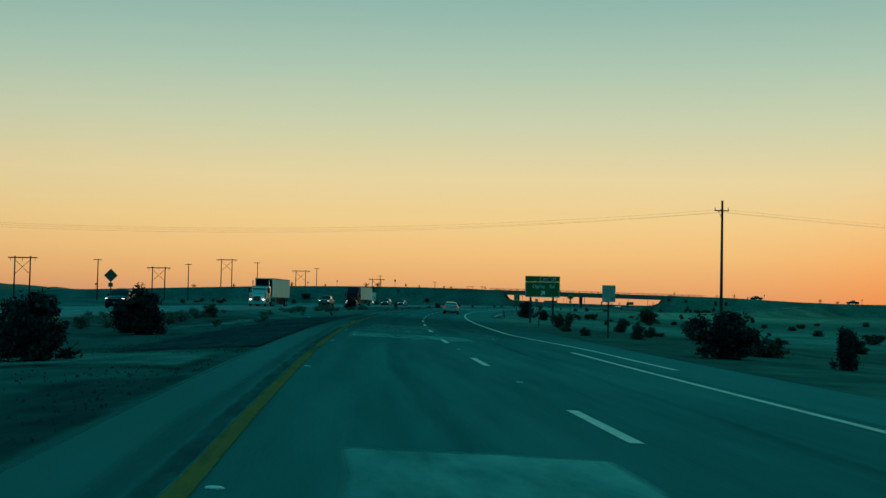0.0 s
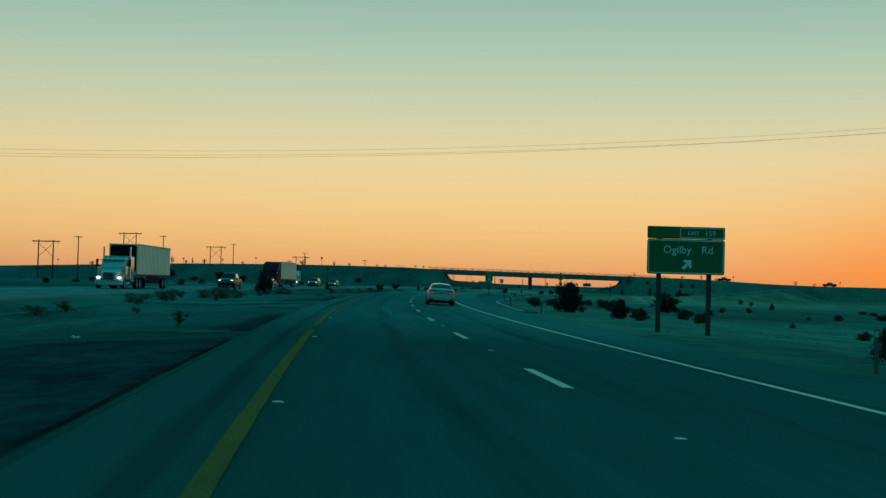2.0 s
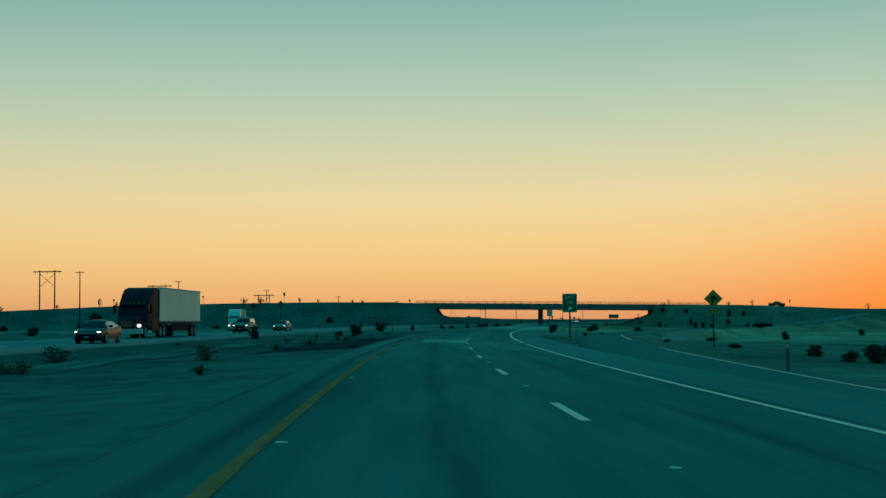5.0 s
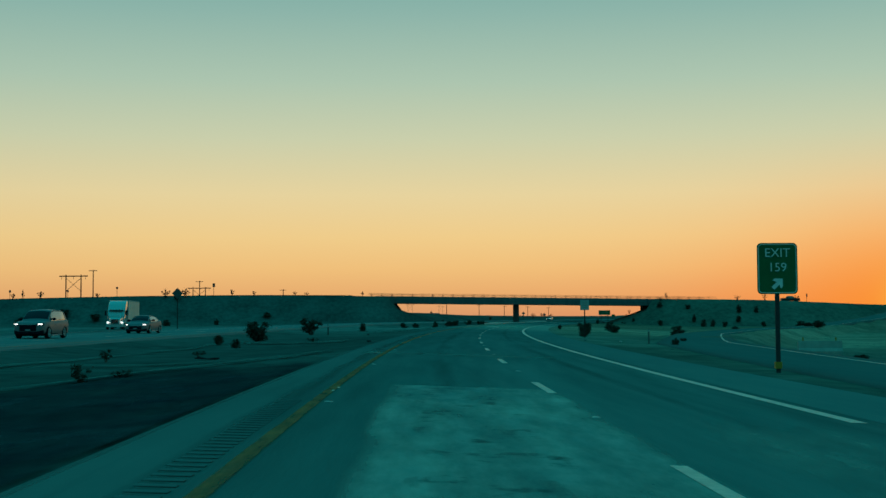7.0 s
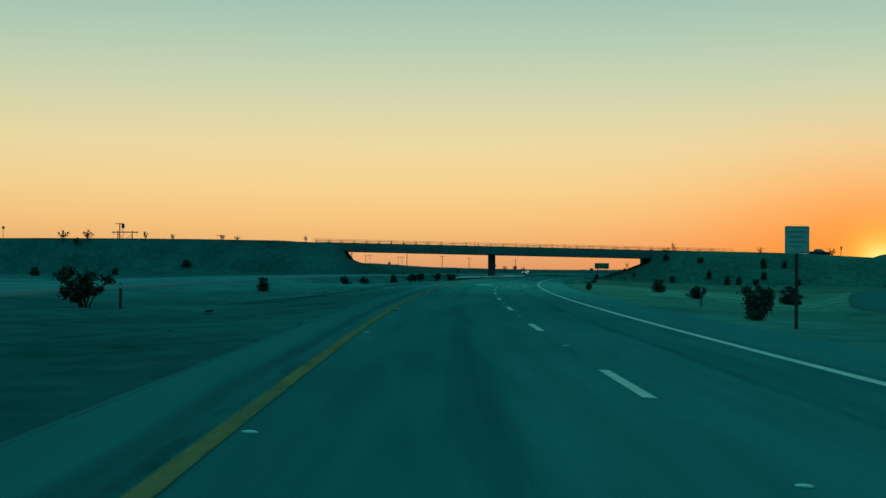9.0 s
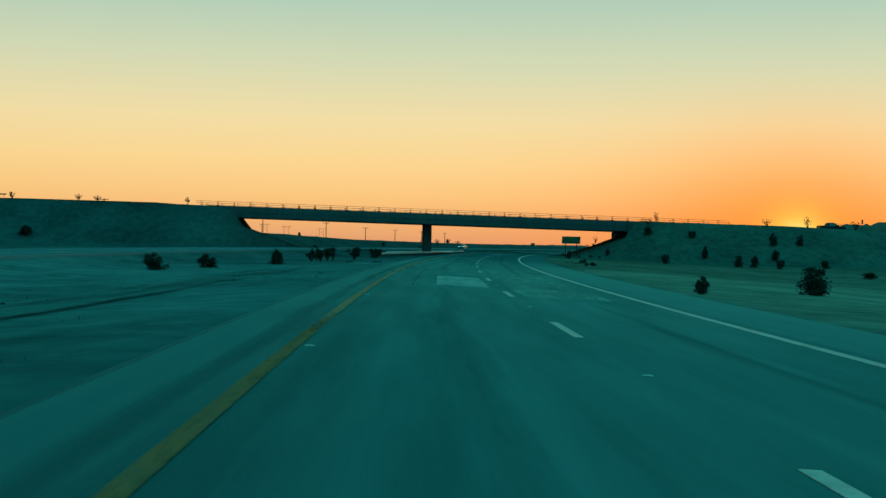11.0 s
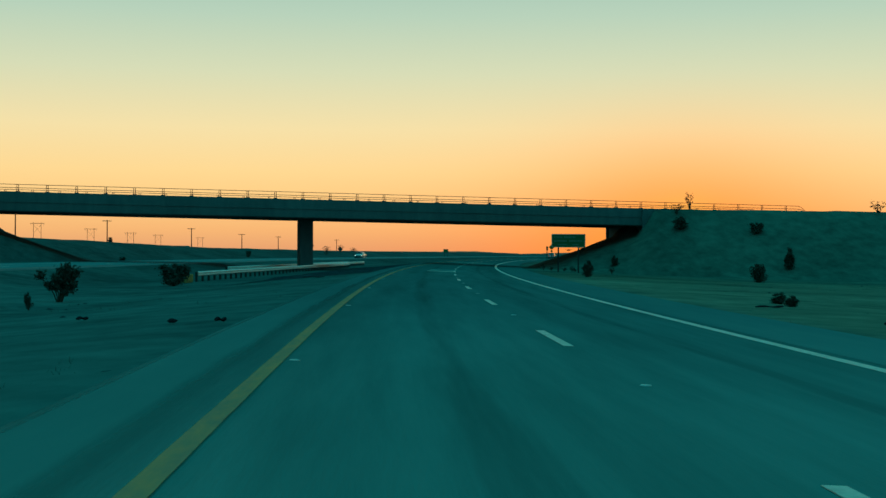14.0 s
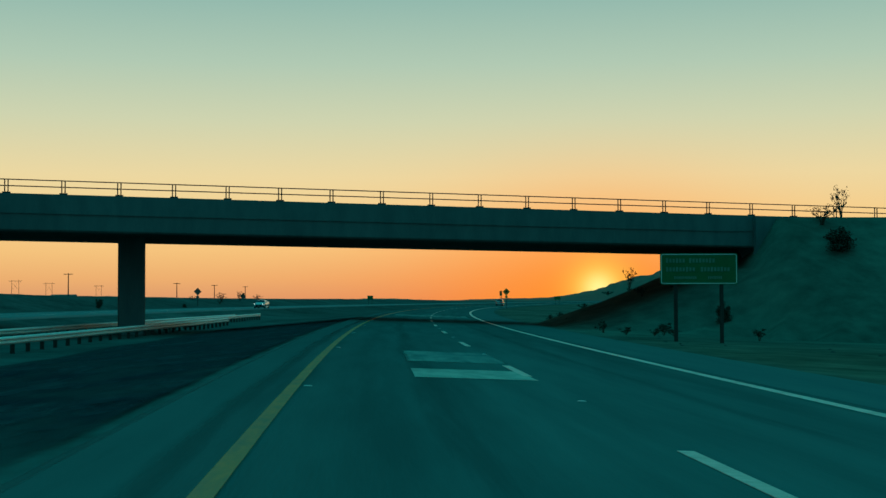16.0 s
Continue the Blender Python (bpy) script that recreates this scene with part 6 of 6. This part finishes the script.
    for i in range(5):
        part("marker_lamp", Shape().box((-0.8 + i * 0.4 - 0.05, hi[0] - 0.12, hi[2] + 0.05), (-0.8 + i * 0.4 + 0.05, hi[0] - 0.02, hi[2] + 0.13), None, 0.02), SIGN_YELLOW, tk)
    for sgn in (-1, 1):
        part("head_lamp", Shape().rings([[(sgn * 0.93 + 0.15 * math.cos(a), y, 0.98 + 0.11 * math.sin(a)) for a in (k * math.pi / 6 for k in range(12))] for y in (-0.3, -0.12)], True, True), HEAD_ON, tk, "lit head lamp")
        part("fender", Shape().rings([[(sgn * x, -1.02 + 0.66 * k * math.cos(a), 0.52 + 0.66 * k * math.sin(a)) for x, k in ((0.80, 1.0), (1.16, 1.04), (1.22, 0.98), (1.22, 0.86), (0.80, 0.86))] for a in (radians(-4 + 190 * j / 12) for j in range(13))], True, True), cab, tk, soft=False)
        part("side_window", Shape().box((sgn * (hi[1]) - 0.02, -2.85, 2.05), (sgn * (hi[1]) + 0.012, -1.95, 2.62), None, 0.03), GLASS, tk)
        part("door_step", Shape().box((sgn * 1.10 - 0.14, -2.9, 0.40), (sgn * 1.10 + 0.10, -1.75, 0.62), None, 0.03), STEEL, tk)
        mi = part("mirror", Shape().box((sgn * 1.45 - 0.1, -1.78, 1.95), (sgn * 1.45 + 0.1, -1.66, 2.62), None, 0.03), TRIM, tk, "tall dark door mirror")
        part("mirror_arm", Shape().tube((sgn * 1.1, -1.75, 2.55), (sgn * 1.4, -1.72, 2.55), 0.025, n=6).tube((sgn * 1.1, -1.75, 2.05), (sgn * 1.4, -1.72, 2.05), 0.025, n=6), DARK_STEEL, mi)
        if tall:
            part("side_fairing", Shape().box((sgn * 1.20 - 0.03, -5.15, 0.55), (sgn * 1.20 + 0.02, -3.0, 1.6), None, 0.02), cab, tk)
        else:
            part("exhaust_stack", Shape().tube((sgn * 1.18, -3.0, 1.0), (sgn * 1.18, -3.0, 3.75), 0.075, n=10), CHROME, tk)
            part("air_cleaner", Shape().tube((sgn * 1.12, -1.42, 1.30), (sgn * 1.12, -1.42, 1.95), 0.17, n=14), CHROME, tk)
        part("fuel_tank", Shape().tube((sgn * 0.92, -3.0, 0.70), (sgn * 0.92, -4.6, 0.70), 0.30, n=16), DARK_ALLOY, tk)
        part("mud_flap", Shape().box((sgn * 0.92 - 0.30, -7.65, 0.18), (sgn * 0.92 + 0.30, -7.62, 0.95)), TRIM, tk)
        for y in (-1.02, -5.7, -6.95, end + 3.0, end + 1.7):
            wheel(tk, sgn * 1.22, y, 0.50, 0.30)
    return tk


SILVER_CAB = material("silver_cab_paint", (0.30, 0.36, 0.36), 0.25, spec=0.4, coat=0.5)
BLACK_CAB = material("black_cab_paint", (0.010, 0.015, 0.026), 0.5, spec=0.02)
for s, k, cab, tall, label in ((181, 1, SILVER_CAB, False, "long-nosed silver semi truck with a pale box trailer"), (270, 1, BLACK_CAB, True, "semi truck with a tall black cab and pale trailer")):
    lat = other_lane(s, k)
    semi(on_lane(s, lat, other(s, lat) + 0.02, True), cab, label, tall)
lat = between(ENTRY, 412)
semi(on_lane(412, lat, ramp_z(412, lat) + 0.05, True, 0.22), PAINT_WHITE, "white semi truck standing on the entry ramp")


# ---- desert plants ----
def bush_meshes(seed, leaves, dense=True, foliage=None):
    """Twigs and a crown of small leaves in uneven clumps, about one metre wide and high."""
    rnd = random.Random(seed)
    tw, cr = Shape(), Shape()
    clumps = []
    for i in range(14 if dense else 10):
        a = rnd.uniform(0, 6.28)
        out = rnd.uniform(0.05, 0.42)
        h = rnd.uniform(0.35, 0.9) * (1.0 - 0.5 * out)
        p = Vector((0.03 * math.cos(a), 0.03 * math.sin(a), -0.08))
        for j in range(3):
            k = (j + 1) / 3
            q = Vector((out * math.cos(a) * k + rnd.uniform(-0.04, 0.04), out * math.sin(a) * k + rnd.uniform(-0.04, 0.04), h * k))
            tw.tube(p, q, 0.017 - 0.004 * j, 0.013 - 0.004 * j, 4, False)
            p = q
            if dense or j > 0:
                clumps.append((q, (0.13 if dense else 0.07) * rnd.uniform(0.6, 1.4)))
        clumps.append((p + Vector((0, 0, 0.04)), 0.12 * rnd.uniform(0.6, 1.3)))
    if dense:
        for i in range(9):
            a, r_ = rnd.uniform(0, 6.28), rnd.uniform(0.1, 0.42)
            clumps.append((Vector((r_ * math.cos(a), r_ * math.sin(a), rnd.uniform(0.08, 0.4))), rnd.uniform(0.1, 0.17)))
    for i in range(leaves):
        c, r = rnd.choice(clumps)
        p = c + Vector((rnd.gauss(0, 1), rnd.gauss(0, 1), rnd.gauss(0, 0.9))) * r * 0.55
        p.z = max(p.z, 0.01)
        a, b = Vector((rnd.gauss(0, 1), rnd.gauss(0, 1), rnd.gauss(0, 1))).normalized(), Vector((rnd.gauss(0, 1), rnd.gauss(0, 1), rnd.gauss(0, 1))).normalized()
        l = rnd.uniform(0.025, 0.06)
        cr.add((p - a * l, p + b * l * 0.6, p + a * l, p - b * l * 0.6), ((0, 1, 2, 3),))
    return tw.mesh("twigs", TWIG), cr.mesh("crown", foliage or LEAF)


KINDS = [bush_meshes(11 + i, 4200) for i in range(4)] + [bush_meshes(31 + i, 700, False) for i in range(3)] + [bush_meshes(51 + i, 230, False) for i in range(3)] + [bush_meshes(71 + i, 2400, False) for i in range(3)] + [bush_meshes(91 + i, 7000, True, DARK_LEAF) for i in range(2)] + [bush_meshes(95 + i, 1000, True, DRY_LEAF) for i in range(3)]
plant_rnd = random.Random(5)


def shrub(s, lat, w, h, kind=None, z=None):
    k = plant_rnd.randrange(4) if kind is None else kind
    big = h > 1.5
    sh = thing("desert_tree" if big else "desert_shrub", "tall dark desert bush with an uneven leafy crown" if big else ("low dark leafy desert shrub" if k < 4 or 9 < k < 15 else ("low dry brown desert brush" if k > 14 else "thin wispy dry desert shrub")), "bush", "desert shrubs",
               facing(s, lat, z, plant_rnd.uniform(0, 6.28)) @ Matrix.Diagonal((w * 1.05, w * 1.05, h, 1)))
    tw, cr = KINDS[k]
    part("twigs", tw, TWIG, sh)
    part("crown", cr, cr.materials[0], sh)


# beside the first stretch
for s, lat, w, h in ((73, 16.5, 0.8, 0.8),  (97, -12.3, 1.25, 1.1),
                     (97, 14.0, 0.9, 1.1), (81, 12.8, 0.8, 0.35), (102, 15.2, 0.9, 1.2), (269, 39.7, 4.6, 3.2), (70.4, 12.6, 0.7, 0.5), (65.4, 14.5, 0.8, 1.0)):
    shrub(s, lat, w, h)
for s, lat, w, h in ((26.6, -5.5, 1.5, 1.55), (50, -7.6, 1.7, 1.8), (29.5, -6.9, 1.1, 1.0), (52.5, -8.8, 1.3, 1.3), (43, 13.3, 2.1, 1.75), (38, 15.6, 0.9, 1.35), (146.5, 16.4, 1.1, 1.3), (159, 15.0, 2.0, 2.3), (205, -12.6, 1.9, 2.0)):
    shrub(s, lat, w, h, 13 + plant_rnd.randrange(2))
for s, lat, w, h in ((178.8, -13.1, 1.6, 0.8), (185.2, -12.3, 1.4, 0.7), (167.1, -10.6, 2.0, 0.9), (207.6, -11.3, 1.7, 0.8), (219.3, -12.0, 1.6, 0.8), (219.7, -6.6, 1.2, 0.8), (156, -13.0, 1.7, 0.8)):
    shrub(s, lat, w, h, 15 + plant_rnd.randrange(3))
# middle stretch
for s, lat, w, h in ((324, -11.0, 1.5, 1.6), (280.5, -14.7, 0.9, 1.2), (312, -11.3, 0.5, 0.7), (352, 12.6, 1.2, 1.5),
                     (402, 18.6, 1.5, 1.0), (319, 15.9, 0.6, 0.5), (320, -12.8, 0.6, 0.5), (305, -9.0, 0.5, 0.5), (334, 18.7, 0.5, 0.4)):
    shrub(s, lat, w, h)
for s, lat, w, h in ((392, -11.9, 0.9, 1.0), (437, -12.3, 1.2, 1.0), (434, 19.3, 1.5, 1.4), (423, 11.9, 0.6, 0.7),
                     (447, -11.7, 1.2, 0.9), (470, -11.3, 1.3, 1.2), (521.2, -11.6, 0.3, 0.6), (556.2, -13.8, 2.0, 1.6), (640, -41, 0.9, 0.7), (668, -52, 0.8, 0.8), (719, -43.4, 1.0, 1.5), (761, -42.6, 0.8, 0.7)):
    shrub(s, lat, w, h)
# upright bushes in loose clumps
for s, lat, w, h in ((352, -11.5, 2.2, 1.8), (499, -13.0, 1.0, 1.5), (502.6, -12.6, 1.3, 1.5), (509, -14.0, 0.9, 1.5), (513, -13.5, 1.9, 1.4), (517, -13.4, 1.5, 1.5), (528.5, -12.6, 1.7, 1.8)):
    shrub(s, lat, w, h, 10 + plant_rnd.randrange(3))
# embankment slopes
for s, lat, w, h in ((587.5, 29.8, 1.5, 1.9), (612.9, 38.3, 1.3, 2.3), (583.6, 41.1, 1.5, 2.0), (582.0, 43.4, 1.4, 2.0), (574.7, 46.2, 1.4, 1.7), (610.4, 50.5, 1.6, 2.0), (615.5, 50.9, 1.6, 2.4), (615.1, 55.6, 1.4, 2.0),
                     (620.6, 36.3, 1.6, 1.5), (620.7, 20.8, 1.0, 1.3), (576.0, 14.0, 0.9, 1.3), (622.3, 28.3, 1.8, 1.5), (498.4, 14.6, 0.75, 0.4), (523.2, 15.0, 0.6, 0.45), (596, 57, 1.5, 1.7),
                     (590, -80.8, 3.0, 1.6), (576, -149, 3.4, 1.3), (579.5, -128, 3.0, 2.4), (580, -138.5, 5.0, 2.6), (577, -160, 5.0, 3.0), (520, 14.5, 0.5, 0.4), (497, 13.8, 0.5, 0.3)):
    shrub(s, lat, w, h)
# on the crest of the crossing road
for u, v, w, h in ((-46, -7.6, 1.0, 1.6), (-66, -7.8, 1.2, 1.4), (-78, -8.0, 1.4, 1.5), (-104, -8.4, 2.6, 2.6), (-100, -11, 3.0, 2.0), (-124, -8, 1.5, 1.4), (-155, -8, 2.0, 3.6), (-149, -8, 1.6, 1.9), (-146, -8.4, 1.2, 3.2), (-141, -8, 2.4, 2.4), (-98, -8.6, 2.8, 2.8), (-84.5, -8, 1.6, 2.1), (-62.5, -8, 1.4, 1.3), (-170, -8, 2.0, 1.8), (-190, -8, 2.4, 2.0),
                   (42, -9.6, 2.4, 1.3), (63, -17.5, 2.2, 1.5), (71, -17.5, 1.6, 2.4), (77, -18, 2.0, 1.4), (80, -18.5, 2.4, 1.9), (110, -18, 2.6, 2.0), (118, -16, 2.4, 1.6), (44, -8.6, 1.5, 2.2)):
    p = bz(u, v, 0)
    s, lat = road_sl(p.x, p.y)
    shrub(s, lat, w, h, (7 if u > 0 else 4) + plant_rnd.randrange(3))
# wispy bush beyond the overpass and scattered plain shrubs
shrub(638.5, 18.1, 1.1, 1.7, 8)
for s, lat, w, h in ((808, -48.4, 3.0, 2.0), (824, -48.6, 2.2, 2.6), (790, -49.2, 1.6, 1.0), (845, -50, 2.6, 1.4), (798, -46, 2.4, 0.8)):
    shrub(s, lat, w, h, 7 + plant_rnd.randrange(3))
for i in range(46):
    s = plant_rnd.uniform(60, 560)
    lat = plant_rnd.choice((plant_rnd.uniform(24, 95), plant_rnd.uniform(-120, -36)))
    shrub(s, lat, plant_rnd.uniform(0.8, 2.6), plant_rnd.uniform(0.6, 1.7))
for i in range(22):
    s = plant_rnd.uniform(60, 330)
    shrub(s, plant_rnd.uniform(-14.5, -3.6), plant_rnd.uniform(0.4, 1.0), plant_rnd.uniform(0.25, 0.6), 4 + plant_rnd.randrange(3))


# low dark brush along the far side of the median and over the plain beside the exit
for i in range(46):
    s = plant_rnd.uniform(58, 215)
    shrub(s, -9.2 - 5.6 * plant_rnd.random() ** 0.7, plant_rnd.uniform(0.7, 1.7), plant_rnd.uniform(0.35, 0.8), 15 + plant_rnd.randrange(3))
for i in range(60):
    s, lat = plant_rnd.uniform(45, 330), 15 + 70 * plant_rnd.random() ** 1.3
    if abs(lat - between(EXIT, s)) > 5:
        shrub(s, lat, plant_rnd.uniform(0.6, 1.8), plant_rnd.uniform(0.35, 1.1))
# brush on the bank beyond the overpass
for i in range(26):
    s, lat = plant_rnd.uniform(604, 690), plant_rnd.uniform(12.5, 21)
    shrub(s, lat, plant_rnd.uniform(0.5, 1.2), plant_rnd.uniform(0.3, 0.7), 4 + plant_rnd.randrange(3))


CLOD = material("dark_soil_clod", (0.045, 0.060, 0.058), 0.97, spec=0.0, other=(0.026, 0.036, 0.037), scale=3, scale2=0.5, amount=0.7)


def scatter():
    """Low dry tufts and stones over the verges and the median."""
    rnd = random.Random(9)
    tufts, stones = Shape(), Shape()
    for i in range(7000):
        s = rnd.uniform(-5, 640)
        q = rnd.random()
        lat = -1.7 - rnd.random() ** 1.3 * 13.0 if q < 0.4 else (10.9 + rnd.random() ** 1.6 * 50 if q < 0.8 else -30 - rnd.random() ** 1.4 * 80)
        if lat > 10 and abs(lat - between(EXIT, s)) < 3.4:
            continue
        x, y = road_xy(s, lat)
        if noise.noise((x * 0.06, y * 0.06, 7)) < -0.05:
            continue
        z = ground_z(s, lat)
        k = rnd.uniform(0.03, 0.10) * (1 + abs(lat) * 0.012)
        for j in range(7):
            a = rnd.uniform(0, 6.28)
            b = a + 1.2
            o = Vector((x + rnd.uniform(-0.2, 0.2), y + rnd.uniform(-0.2, 0.2), z - 0.04))
            w = k * 0.08
            tip = o + Vector((math.cos(b) * k * 0.7, math.sin(b) * k * 0.7, k * rnd.uniform(0.6, 1.2)))
            tufts.add((o + Vector((math.cos(a) * w, math.sin(a) * w, 0)), o - Vector((math.cos(a) * w, math.sin(a) * w, 0)), tip), ((0, 1, 2),))
        if i % 6 == 0:
            r = rnd.uniform(0.04, 0.13)
            o = Vector((x + 0.4, y, z))
            c = [o + Vector((r * math.cos(t) * rnd.uniform(0.7, 1.3), r * math.sin(t) * rnd.uniform(0.7, 1.3), rnd.uniform(-0.02, 0.02))) for t in (0, 1.26, 2.5, 3.8, 5.0)]
            stones.add(c + [o + Vector((rnd.uniform(-0.4, 0.4) * r, rnd.uniform(-0.4, 0.4) * r, r * rnd.uniform(0.25, 0.5)))], [(k_, (k_ + 1) % 5, 5) for k_ in range(5)])
    clods = Shape()
    for i in range(2200):
        s = rnd.uniform(-5, 92)
        lat = -1.5 - rnd.random() ** 1.4 * 5.5
        x, y = road_xy(s, lat)
        r = rnd.uniform(0.012, 0.032) * (0.6 + 1.2 * rnd.random() ** 4)
        o = Vector((x, y, soil_z(s, lat) + 0.022))
        c = [o + Vector((r * math.cos(t) * rnd.uniform(0.7, 1.5), r * math.sin(t) * rnd.uniform(0.7, 1.5), rnd.uniform(-0.03, 0.0))) for t in (0, 1.26, 2.5, 3.8, 5.0)]
        clods.add(c + [o + Vector((rnd.uniform(-0.3, 0.3) * r, rnd.uniform(-0.3, 0.3) * r, r * rnd.uniform(0.25, 0.5) + 0.01))], [(k_, (k_ + 1) % 5, 5) for k_ in range(5)])
    tagged(new("soil_clods", clods.mesh("soil_clods", CLOD)), "dark broken clods of soil along the shoulder", "soil", kind="stuff")
    tagged(new("dry_grass", tufts.mesh("dry_grass", STRAW)), "sparse dry grass tufts on the sand", "grass", kind="stuff")
    tagged(new("stones", stones.mesh("stones", CLOD)), "small stones and clods on the verge", "stones", kind="stuff")


scatter()
